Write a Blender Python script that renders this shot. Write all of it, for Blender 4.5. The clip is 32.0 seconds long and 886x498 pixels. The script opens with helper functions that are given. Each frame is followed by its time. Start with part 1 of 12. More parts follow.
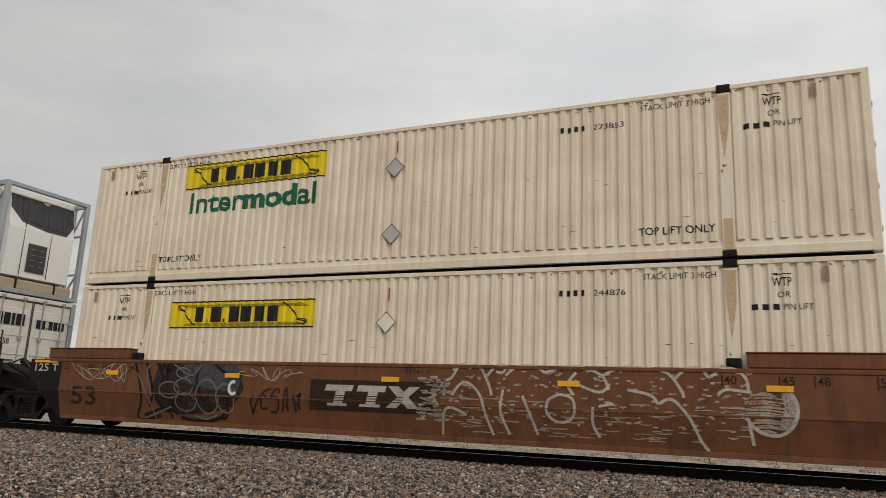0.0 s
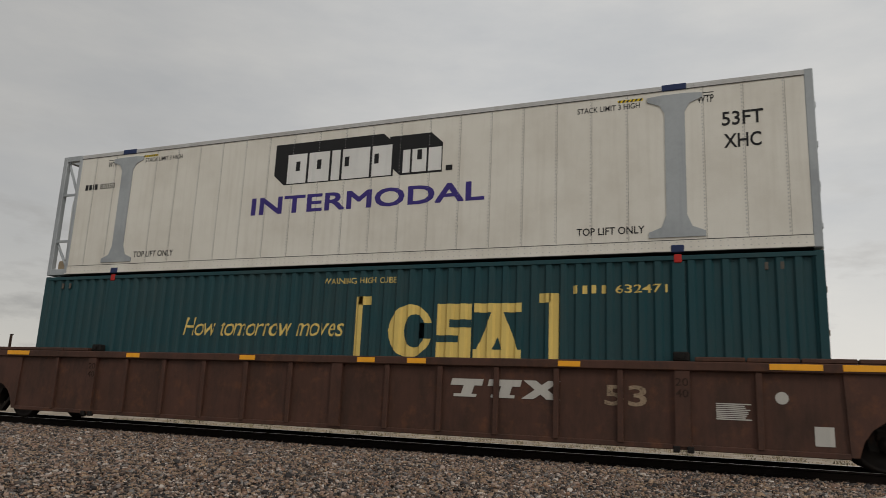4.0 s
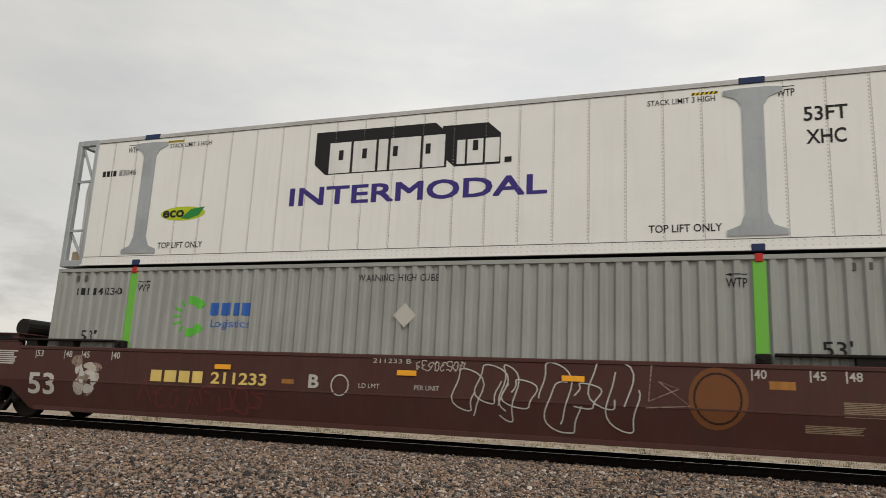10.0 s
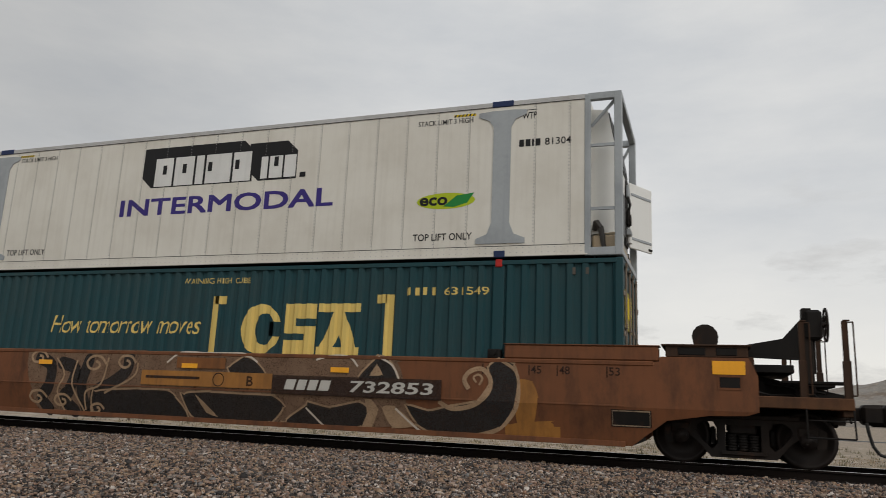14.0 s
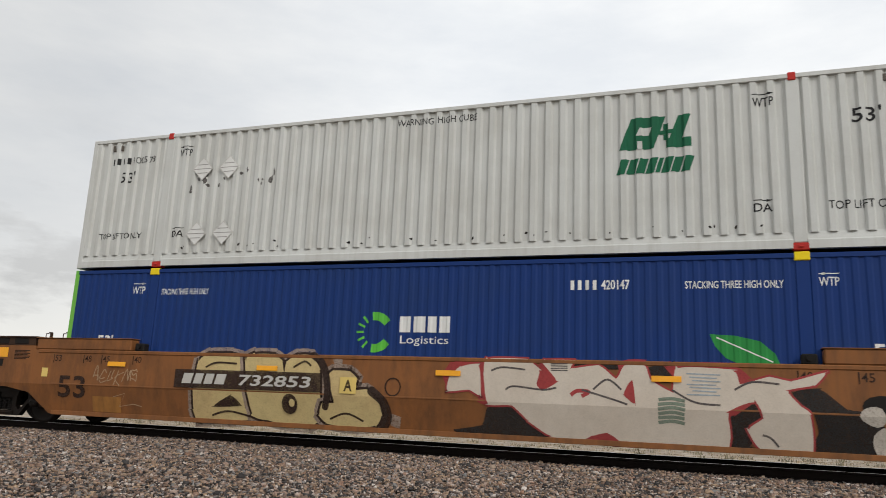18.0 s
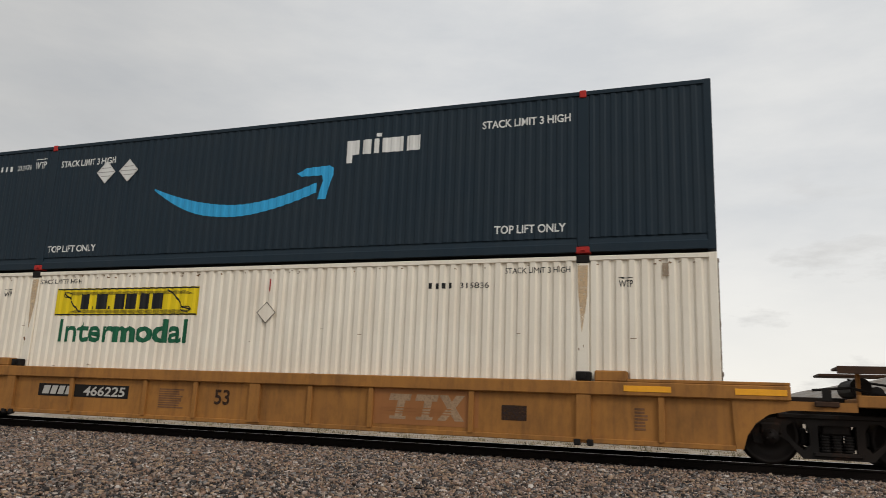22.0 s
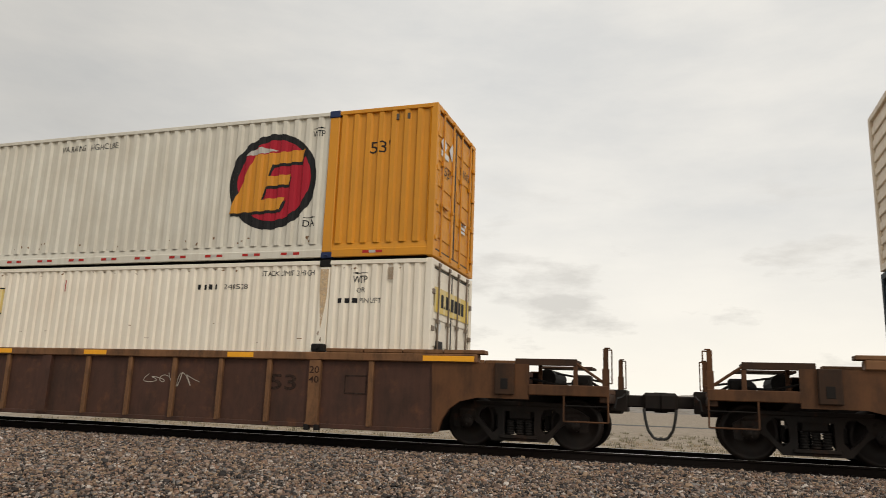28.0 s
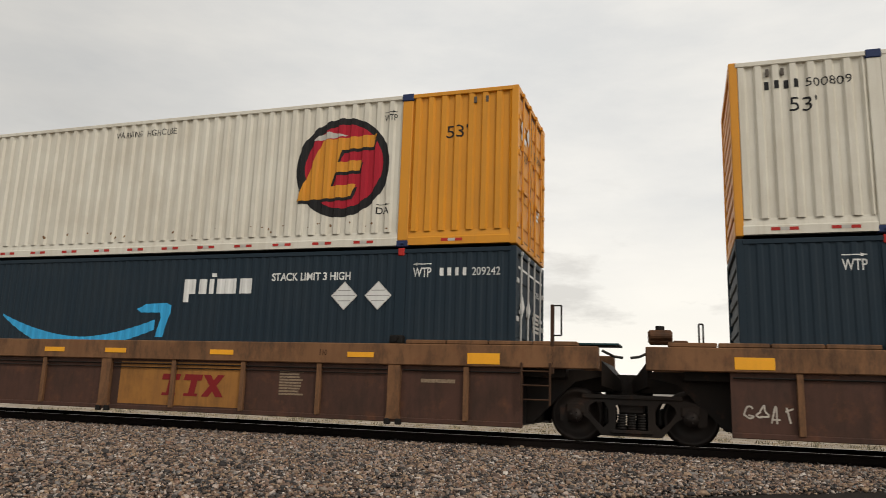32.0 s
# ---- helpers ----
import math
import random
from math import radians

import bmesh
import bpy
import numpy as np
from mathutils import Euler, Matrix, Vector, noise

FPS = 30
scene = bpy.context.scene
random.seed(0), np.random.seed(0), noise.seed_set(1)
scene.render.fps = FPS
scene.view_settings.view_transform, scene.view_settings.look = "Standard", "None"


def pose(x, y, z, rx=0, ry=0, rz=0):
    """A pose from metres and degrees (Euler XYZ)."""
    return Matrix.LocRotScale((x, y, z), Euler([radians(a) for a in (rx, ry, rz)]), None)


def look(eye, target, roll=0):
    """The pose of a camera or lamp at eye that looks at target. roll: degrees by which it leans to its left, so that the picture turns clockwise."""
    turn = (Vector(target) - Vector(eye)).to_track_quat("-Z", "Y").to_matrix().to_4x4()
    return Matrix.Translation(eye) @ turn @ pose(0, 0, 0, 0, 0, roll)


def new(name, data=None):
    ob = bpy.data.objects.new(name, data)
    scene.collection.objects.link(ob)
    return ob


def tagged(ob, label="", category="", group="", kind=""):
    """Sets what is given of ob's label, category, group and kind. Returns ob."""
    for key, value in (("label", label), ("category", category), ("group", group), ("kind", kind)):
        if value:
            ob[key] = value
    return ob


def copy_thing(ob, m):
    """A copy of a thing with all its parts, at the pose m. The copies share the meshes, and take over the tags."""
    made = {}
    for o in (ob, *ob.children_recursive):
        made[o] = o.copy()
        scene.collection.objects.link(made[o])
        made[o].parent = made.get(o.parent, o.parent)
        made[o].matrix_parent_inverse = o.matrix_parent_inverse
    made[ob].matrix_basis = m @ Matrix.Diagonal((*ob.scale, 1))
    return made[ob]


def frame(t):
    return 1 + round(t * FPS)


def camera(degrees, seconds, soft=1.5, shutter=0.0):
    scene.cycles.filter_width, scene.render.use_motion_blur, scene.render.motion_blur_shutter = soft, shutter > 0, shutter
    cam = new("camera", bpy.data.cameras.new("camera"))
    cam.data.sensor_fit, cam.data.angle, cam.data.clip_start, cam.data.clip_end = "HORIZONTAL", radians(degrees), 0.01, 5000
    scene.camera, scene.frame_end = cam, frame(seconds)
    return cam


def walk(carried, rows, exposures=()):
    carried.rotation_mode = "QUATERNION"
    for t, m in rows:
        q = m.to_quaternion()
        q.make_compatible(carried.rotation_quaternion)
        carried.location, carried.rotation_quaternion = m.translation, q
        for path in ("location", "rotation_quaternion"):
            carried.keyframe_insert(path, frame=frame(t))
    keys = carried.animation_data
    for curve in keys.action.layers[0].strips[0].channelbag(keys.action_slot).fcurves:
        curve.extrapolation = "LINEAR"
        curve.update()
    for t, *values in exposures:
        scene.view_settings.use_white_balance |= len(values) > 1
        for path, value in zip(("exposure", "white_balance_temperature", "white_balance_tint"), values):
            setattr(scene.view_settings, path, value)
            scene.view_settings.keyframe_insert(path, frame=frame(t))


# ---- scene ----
from mathutils.geometry import tessellate_polygon

# ---- camera: held in the hand beside the track, turning slowly ----
EYE = (0.0, 0.0, 0.711)
cam = camera(61.81, 32.0, soft=0.25, shutter=0.05)
TURNS = [
    (0.0, 24.03, 12.33, -2.39),
    (0.5, 23.68, 12.38, -2.31),
    (1.0, 23.31, 12.38, -2.27),
    (1.5, 23.06, 12.31, -2.23),
    (2.0, 22.93, 12.20, -2.23),
    (2.5, 22.87, 12.02, -2.21),
    (3.0, 22.81, 11.91, -2.25),
    (3.5, 22.72, 11.85, -2.35),
    (5.5, 21.84, 11.86, -2.51),
    (6.0, 21.64, 11.88, -2.48),
    (6.5, 21.45, 11.90, -2.53),
    (7.0, 21.17, 11.89, -2.40),
    (7.5, 20.84, 11.92, -2.45),
    (8.0, 20.49, 11.93, -2.43),
    (8.5, 20.20, 11.95, -2.51),
    (9.0, 19.96, 11.94, -2.67),
    (9.5, 19.77, 11.86, -2.67),
    (10.0, 19.66, 11.83, -2.72),
    (10.5, 19.57, 11.84, -2.78),
    (11.0, 19.50, 11.85, -2.83),
    (11.5, 19.39, 11.87, -2.85),
    (12.0, 19.28, 11.88, -2.88),
    (12.5, 19.23, 11.90, -2.84),
    (13.0, 19.23, 11.87, -2.65),
    (13.5, 19.32, 11.89, -2.54),
    (14.0, 19.41, 11.91, -2.43),
    (14.5, 19.47, 11.96, -2.40),
    (16.5, 19.22, 11.96, -2.38),
    (17.0, 19.17, 11.94, -2.35),
    (17.5, 19.19, 11.93, -2.37),
    (18.0, 19.22, 11.92, -2.38),
    (18.5, 19.21, 11.89, -2.38),
    (19.0, 19.20, 11.88, -2.49),
    (19.5, 19.18, 11.79, -2.38),
    (20.0, 19.20, 11.75, -2.41),
    (20.5, 19.28, 11.73, -2.36),
    (21.0, 19.41, 11.73, -2.29),
    (21.5, 19.54, 11.74, -2.20),
    (22.0, 19.69, 11.76, -2.21),
    (22.5, 19.76, 11.67, -2.08),
    (23.0, 19.74, 11.60, -2.15),
    (23.5, 19.59, 11.56, -2.27),
    (24.0, 19.30, 11.53, -2.33),
    (24.5, 19.01, 11.65, -2.46),
    (25.0, 18.75, 11.72, -2.44),
    (25.5, 18.55, 11.76, -2.33),
    (26.0, 18.39, 11.80, -2.32),
    (26.5, 18.24, 11.82, -2.22),
    (28.5, 17.76, 11.58, -2.07),
    (29.0, 17.62, 11.47, -2.14),
    (29.5, 17.46, 11.35, -2.23),
    (30.0, 17.35, 11.29, -2.34),
    (30.5, 17.35, 11.21, -2.29),
    (31.0, 17.45, 11.13, -2.18),
    (31.5, 17.64, 11.03, -1.99),
    (32.0, 17.83, 10.94, -1.91)]
EXPOSURES = [
    (0, -0.1, 6720, 10), (1, -0.04, 6900, 10), (1.5, -0.19, 6800, 10), (2, 0.08, 6720, 10), (3, -0.25, 6610, 10),
    (5.5, -0.48, 6900, 10), (6, -0.25, 6330, 10), (7, 0.25, 6610, 10), (8, 0.14, 7020, 10), (9, 0.21, 6390, 10),
    (10, 0.08, 6850, 10), (11, -0.2, 6670, 10), (11.5, -0.55, 6700, 10), (12, -0.3, 6280, 10), (13, 0, 6780, 10),
    (13.4, -0.42, 6800, 10), (14, -0.26, 6560, 10), (16.5, 0.33, 6900, 10), (17, 0.23, 7020, 10), (18, 0.26, 6500, 10),
    (19, -0.22, 6720, 10), (19.4, -0.46, 6800, 10), (20, -0.05, 6670, 10), (21, -0.03, 6850, 10), (22, -0.13, 6610, 10),
    (23, 0.2, 5980, 10), (24, -0.18, 6670, 10), (25, 0.34, 5690, 10), (26, -0.38, 6440, 10), (29, 0.1, 7040, 10),
    (30, -0.38, 6610, 10), (31, 0.42, 6070, 10), (32, 0.05, 6940, 10)]
walk(cam, [(t, pose(*EYE, 90 + p, r, y)) for t, y, p, r in TURNS], EXPOSURES)

# ---- world, sun ----
world = bpy.data.worlds.new("sky")
scene.world = world
world.use_nodes = True
wn, wl = world.node_tree.nodes, world.node_tree.links
bg = wn["Background"]
sky = wn.new("ShaderNodeTexSky")
sky.sky_type, sky.sun_disc = "NISHITA", False
sky.sun_elevation, sky.sun_rotation = radians(38), radians(127)
co = wn.new("ShaderNodeTexCoord")
stretch = wn.new("ShaderNodeMapping")
stretch.inputs["Scale"].default_value = (1.0, 1.0, 3.2)
wl.new(co.outputs["Generated"], stretch.inputs["Vector"])
cloud = wn.new("ShaderNodeTexNoise")
cloud.inputs["Scale"].default_value, cloud.inputs["Detail"].default_value, cloud.inputs["Roughness"].default_value = 3.3, 8.0, 0.58
wl.new(stretch.outputs["Vector"], cloud.inputs["Vector"])
ramp = wn.new("ShaderNodeValToRGB")
ramp.color_ramp.elements[0].position, ramp.color_ramp.elements[0].color = 0.30, (0.57, 0.59, 0.61, 1)
ramp.color_ramp.elements[1].position, ramp.color_ramp.elements[1].color = 0.68, (0.70, 0.705, 0.70, 1)
wl.new(cloud.outputs["Fac"], ramp.inputs["Fac"])
# brighter, faintly warm band low over the plain
sep = wn.new("ShaderNodeSeparateXYZ")
wl.new(co.outputs["Generated"], sep.inputs["Vector"])
low = wn.new("ShaderNodeMapRange")
low.inputs["From Min"].default_value, low.inputs["From Max"].default_value = 0.25, 0.02
low.inputs["To Min"].default_value, low.inputs["To Max"].default_value = 0.0, 0.78
wl.new(sep.outputs["Z"], low.inputs["Value"])
glow = wn.new("ShaderNodeMixRGB")
glow.inputs["Color2"].default_value = (0.88, 0.855, 0.80, 1)
wl.new(low.outputs["Result"], glow.inputs["Fac"])
wl.new(ramp.outputs["Color"], glow.inputs["Color1"])
puff = wn.new("ShaderNodeTexNoise")
puff.inputs["Scale"].default_value, puff.inputs["Detail"].default_value, puff.inputs["Roughness"].default_value = 5.5, 9.0, 0.6
wl.new(stretch.outputs["Vector"], puff.inputs["Vector"])
clump = wn.new("ShaderNodeMapRange")
clump.inputs["From Min"].default_value, clump.inputs["From Max"].default_value, clump.inputs["To Max"].default_value = 0.53, 0.66, 0.85
wl.new(puff.outputs["Fac"], clump.inputs["Value"])
band = wn.new("ShaderNodeMapRange")
band.interpolation_type = "SMOOTHSTEP"
band.inputs["From Min"].default_value, band.inputs["From Max"].default_value = 0.38, 0.10
wl.new(sep.outputs["Z"], band.inputs["Value"])
both = wn.new("ShaderNodeMath")
both.operation = "MULTIPLY"
wl.new(clump.outputs["Result"], both.inputs[0])
wl.new(band.outputs["Result"], both.inputs[1])
grey = wn.new("ShaderNodeMixRGB")
grey.inputs["Color2"].default_value = (0.53, 0.525, 0.515, 1)
wl.new(both.outputs["Value"], grey.inputs["Fac"])
wl.new(glow.outputs["Color"], grey.inputs["Color1"])
dim = wn.new("ShaderNodeMixRGB")
dim.blend_type = "MULTIPLY"
dim.inputs["Fac"].default_value = 1.0
dim.inputs["Color2"].default_value = (0.10, 0.10, 0.10, 1)
wl.new(sky.outputs["Color"], dim.inputs["Color1"])
veil = wn.new("ShaderNodeMixRGB")
veil.inputs["Fac"].default_value = 0.94
wl.new(dim.outputs["Color"], veil.inputs["Color1"])
wl.new(grey.outputs["Color"], veil.inputs["Color2"])
# thinner cloud towards the sun's side of the sky
side = wn.new("ShaderNodeMapRange")
side.interpolation_type = "SMOOTHSTEP"
side.inputs["From Min"].default_value, side.inputs["From Max"].default_value = -0.80, -0.25
side.inputs["To Min"].default_value, side.inputs["To Max"].default_value = 0.90, 1.25
wl.new(sep.outputs["X"], side.inputs["Value"])
wl.new(side.outputs["Result"], bg.inputs["Strength"])
wl.new(veil.outputs["Color"], bg.inputs["Color"])
sun = new("sun", bpy.data.lights.new("sun", "SUN"))
sun.data.energy, sun.data.angle, sun.data.color = 1.2, radians(16), (1.0, 0.95, 0.88)
sun.matrix_world = look((32, -24, 31), (0, 0, 0))


# ---- materials ----
MATS = {}


def paint(name, rgb, rough=0.55, metal=0.0, dirt=(0.20, 0.16, 0.12), amount=0.25, rust=0.0, streak=0.25, bump=0.15, fine=60.0, islands=0.0, gloss=0.5, grime=0.0):
    """Painted or bare surface with stains at two scales, rain streaks and a fine bump."""
    if name in MATS:
        return MATS[name]
    m = bpy.data.materials.new(name)
    m.use_nodes = True
    n, l = m.node_tree.nodes, m.node_tree.links
    b = n["Principled BSDF"]
    tc = n.new("ShaderNodeTexCoord")
    big = n.new("ShaderNodeTexNoise")
    big.inputs["Scale"].default_value, big.inputs["Detail"].default_value, big.inputs["Roughness"].default_value = 0.9, 8.0, 0.62
    l.new(tc.outputs["Object"], big.inputs["Vector"])
    mp = n.new("ShaderNodeMapping")
    mp.inputs["Scale"].default_value = (7.0, 7.0, 0.35)
    l.new(tc.outputs["Object"], mp.inputs["Vector"])
    st = n.new("ShaderNodeTexNoise")
    st.inputs["Scale"].default_value, st.inputs["Detail"].default_value = 1.6, 6.0
    l.new(mp.outputs["Vector"], st.inputs["Vector"])
    sm = n.new("ShaderNodeTexNoise")
    sm.inputs["Scale"].default_value, sm.inputs["Detail"].default_value, sm.inputs["Roughness"].default_value = fine, 5.0, 0.7
    l.new(tc.outputs["Object"], sm.inputs["Vector"])

    def ranged(node, lo, hi, to):
        r = n.new("ShaderNodeMapRange")
        r.inputs["From Min"].default_value, r.inputs["From Max"].default_value, r.inputs["To Max"].default_value = lo, hi, to
        l.new(node.outputs["Fac"], r.inputs["Value"])
        return r.outputs["Result"]

    def mixed(fac, a, c):
        x = n.new("ShaderNodeMixRGB")
        l.new(fac, x.inputs["Fac"])
        if isinstance(a, tuple):
            x.inputs["Color1"].default_value = (*a, 1)
        else:
            l.new(a, x.inputs["Color1"])
        x.inputs["Color2"].default_value = (*c, 1)
        return x.outputs["Color"]

    col = mixed(ranged(big, 0.42, 0.72, amount), rgb, dirt)
    col = mixed(ranged(st, 0.48, 0.78, streak), col, dirt)
    col = mixed(ranged(sm, 0.35, 0.75, 0.18), col, tuple(c * 0.55 for c in rgb))
    if rust:
        rn = n.new("ShaderNodeTexNoise")
        rn.inputs["Scale"].default_value, rn.inputs["Detail"].default_value, rn.inputs["Roughness"].default_value = 3.1, 9.0, 0.7
        l.new(tc.outputs["Object"], rn.inputs["Vector"])
        col = mixed(ranged(rn, 0.60 - 0.1 * rust, 0.72, min(1.0, rust)), col, (0.16, 0.06, 0.025))
    if grime:
        gm = n.new("ShaderNodeMapping")
        gm.inputs["Scale"].default_value = (1.1, 1.1, 0.45)
        l.new(tc.outputs["Object"], gm.inputs["Vector"])
        gn = n.new("ShaderNodeTexNoise")
        gn.inputs["Scale"].default_value, gn.inputs["Detail"].default_value, gn.inputs["Roughness"].default_value = 2.4, 10.0, 0.72
        l.new(gm.outputs["Vector"], gn.inputs["Vector"])
        col = mixed(ranged(gn, 0.46, 0.70, grime), col, (0.022, 0.014, 0.010))
    if islands:
        gi = n.new("ShaderNodeNewGeometry")
        hs = n.new("ShaderNodeHueSaturation")
        vr = n.new("ShaderNodeMapRange")
        vr.inputs["To Min"].default_value, vr.inputs["To Max"].default_value = 1 - islands, 1 + islands
        l.new(gi.outputs["Random Per Island"], vr.inputs["Value"])
        l.new(vr.outputs["Result"], hs.inputs["Value"])
        l.new(col, hs.inputs["Color"])
        col = hs.outputs["Color"]
    l.new(col, b.inputs["Base Color"])
    rr = n.new("ShaderNodeMapRange")
    rr.inputs["To Min"].default_value, rr.inputs["To Max"].default_value = max(0.05, rough - 0.12), min(1.0, rough + 0.18)
    l.new(big.outputs["Fac"], rr.inputs["Value"])
    l.new(rr.outputs["Result"], b.inputs["Roughness"])
    b.inputs["Metallic"].default_value = metal
    b.inputs["Specular IOR Level"].default_value = gloss
    if bump:
        bp = n.new("ShaderNodeBump")
        bp.inputs["Strength"].default_value, bp.inputs["Distance"].default_value = bump, 0.01
        l.new(sm.outputs["Fac"], bp.inputs["Height"])
        l.new(bp.outputs["Normal"], b.inputs["Normal"])
    MATS[name] = m
    return m


def flat(name, rgb, rough=0.6):
    """Lettering and stickers: thin paint with slight fading."""
    return paint(name, rgb, rough, dirt=tuple(0.55 * c + 0.012 for c in rgb), amount=0.3, streak=0.25, bump=0.0, gloss=0.25)


def spray(name, rgb, second=None, wear=0.35, low=None):
    """Sprayed or stencilled paint: two blended tones, worn through in specks and patches so that the steel shows."""
    m = paint(name, rgb, 0.65, dirt=second or tuple(0.62 * c + 0.01 for c in rgb), amount=0.75, streak=0.3, bump=0.0, gloss=0.2)
    n, l = m.node_tree.nodes, m.node_tree.links
    b = n["Principled BSDF"]
    tc = n.new("ShaderNodeTexCoord")
    mask = None
    for scale, rough, lo, hi, depth in ((5.0, 0.75, 0.42, 0.74, wear), (42.0, 0.6, 0.50, 0.66, wear * 0.8)):
        w = n.new("ShaderNodeTexNoise")
        w.inputs["Scale"].default_value, w.inputs["Detail"].default_value, w.inputs["Roughness"].default_value = scale, 7.0, rough
        l.new(tc.outputs["Object"], w.inputs["Vector"])
        r = n.new("ShaderNodeMapRange")
        r.inputs["From Min"].default_value, r.inputs["From Max"].default_value = lo, hi
        r.inputs["To Min"].default_value, r.inputs["To Max"].default_value = 1.0, 1.0 - depth
        l.new(w.outputs["Fac"], r.inputs["Value"])
        if mask is None:
            mask = r.outputs["Result"]
        else:
            mul = n.new("ShaderNodeMath")
            mul.operation = "MULTIPLY"
            l.new(mask, mul.inputs[0])
            l.new(r.outputs["Result"], mul.inputs[1])
            mask = mul.outputs["Value"]
    l.new(mask, b.inputs["Alpha"])
    if low:
        # a second colour misted on from below
        sp, gr, mx = n.new("ShaderNodeSeparateXYZ"), n.new("ShaderNodeMapRange"), n.new("ShaderNodeMixRGB")
        l.new(tc.outputs["Object"], sp.inputs["Vector"])
        ad, bn = n.new("ShaderNodeMath"), n.new("ShaderNodeTexNoise")
        bn.inputs["Scale"].default_value = 1.3
        l.new(tc.outputs["Object"], bn.inputs["Vector"])
        l.new(sp.outputs["Z"], ad.inputs[0])
        l.new(bn.outputs["Fac"], ad.inputs[1])
        gr.inputs["From Min"].default_value, gr.inputs["From Max"].default_value = 1.65, 1.10
        l.new(ad.outputs["Value"], gr.inputs["Value"])
        l.new(gr.outputs["Result"], mx.inputs["Fac"])
        l.new(b.inputs["Base Color"].links[0].from_socket, mx.inputs["Color1"])
        mx.inputs["Color2"].default_value = (*low, 1)
        l.new(mx.outputs["Color"], b.inputs["Base Color"])
    return m


CREAM = paint("cream_paint", (0.80, 0.70, 0.555), 0.5, dirt=(0.50, 0.35, 0.22), amount=0.4, rust=0.09, streak=0.4)
CREAM_NEW = paint("ivory_paint", (0.84, 0.775, 0.66), 0.5, dirt=(0.55, 0.43, 0.31), amount=0.2)
REEFER = paint("white_panel", (0.71, 0.685, 0.615), 0.4, dirt=(0.38, 0.33, 0.26), amount=0.32, streak=0.18, bump=0.05)
REEFER_NEW = paint("white_panel_clean", (0.78, 0.78, 0.75), 0.38, dirt=(0.45, 0.42, 0.36), amount=0.12, streak=0.1, bump=0.05)
GALV = paint("galvanised_steel", (0.36, 0.385, 0.40), 0.5, 0.15, dirt=(0.20, 0.22, 0.235), amount=0.75, streak=0.3, fine=18)
ALU = paint("aluminium_rail", (0.48, 0.48, 0.47), 0.45, 0.2, amount=0.3)
BLUE = paint("teal_blue_paint", (0.010, 0.160, 0.275), 0.55, gloss=0.3, dirt=(0.05, 0.13, 0.17), amount=0.35, streak=0.3)
SLATE = paint("slate_navy_paint", (0.012, 0.025, 0.038), 0.6, gloss=0.2, dirt=(0.032, 0.042, 0.050), amount=0.35, streak=0.25)
PINE = paint("dark_teal_paint", (0.010, 0.052, 0.062), 0.55, gloss=0.25, dirt=(0.05, 0.06, 0.055), amount=0.35, streak=0.3)
GREY = paint("warm_grey_paint", (0.30, 0.31, 0.29), 0.55, dirt=(0.16, 0.15, 0.13), amount=0.3, streak=0.3)
GREY_COOL = paint("cool_grey_paint", (0.33, 0.37, 0.39), 0.55, dirt=(0.18, 0.18, 0.17), amount=0.3, streak=0.3)
LIGHT = paint("light_grey_paint", (0.55, 0.56, 0.54), 0.55, dirt=(0.30, 0.28, 0.24), amount=0.3, streak=0.3)
ROYAL = paint("royal_blue_paint", (0.005, 0.030, 0.150), 0.6, gloss=0.2, dirt=(0.02, 0.04, 0.10), amount=0.3, streak=0.2)
BONE = paint("bone_white_paint", (0.67, 0.64, 0.555), 0.5, dirt=(0.38, 0.31, 0.22), amount=0.3, streak=0.3, rust=0.05)
AMBER = paint("amber_paint", (0.66, 0.265, 0.007), 0.5, dirt=(0.32, 0.16, 0.03), amount=0.3, streak=0.3)
LIME = paint("lime_paint", (0.13, 0.44, 0.04), 0.5, amount=0.15)
BROWN = paint("well_brown_paint", (0.18, 0.066, 0.026), 0.65, dirt=(0.10, 0.042, 0.019), amount=0.5, rust=0.45, streak=0.5, gloss=0.3, grime=0.6)
TAN = paint("well_tan_paint", (0.245, 0.093, 0.026), 0.65, dirt=(0.13, 0.058, 0.026), amount=0.5, rust=0.4, streak=0.5, gloss=0.3, grime=0.5)
MAROON = paint("maroon_paint", (0.068, 0.021, 0.017), 0.6, dirt=(0.07, 0.04, 0.03), amount=0.4, rust=0.1, streak=0.35, gloss=0.3, grime=0.35)
RUSSET = paint("russet_paint", (0.078, 0.034, 0.023), 0.65, dirt=(0.044, 0.022, 0.013), amount=0.55, rust=0.55, streak=0.5, gloss=0.3, grime=0.7)
CHORD = paint("dusty_chord_paint", (0.215, 0.103, 0.046), 0.65, dirt=(0.105, 0.050, 0.023), amount=0.55, rust=0.6, streak=0.4, gloss=0.3, grime=0.85)
OCHRE = paint("ochre_paint", (0.38, 0.165, 0.036), 0.65, dirt=(0.17, 0.08, 0.03), amount=0.5, rust=0.3, streak=0.5, gloss=0.3, grime=0.4)
SOOT = paint("sooty_steel", (0.012, 0.011, 0.0105), 0.7, dirt=(0.026, 0.020, 0.016), amount=0.45, rust=0.1, gloss=0.15)
IRON = paint("dark_iron", (0.010, 0.008, 0.007), 0.65, dirt=(0.030, 0.018, 0.012), amount=0.6, rust=0.2, gloss=0.2)
GRIMY = paint("grimy_end_paint", (0.058, 0.027, 0.013), 0.7, dirt=(0.030, 0.017, 0.011), amount=0.7, rust=0.2, streak=0.5, gloss=0.25, grime=0.85)
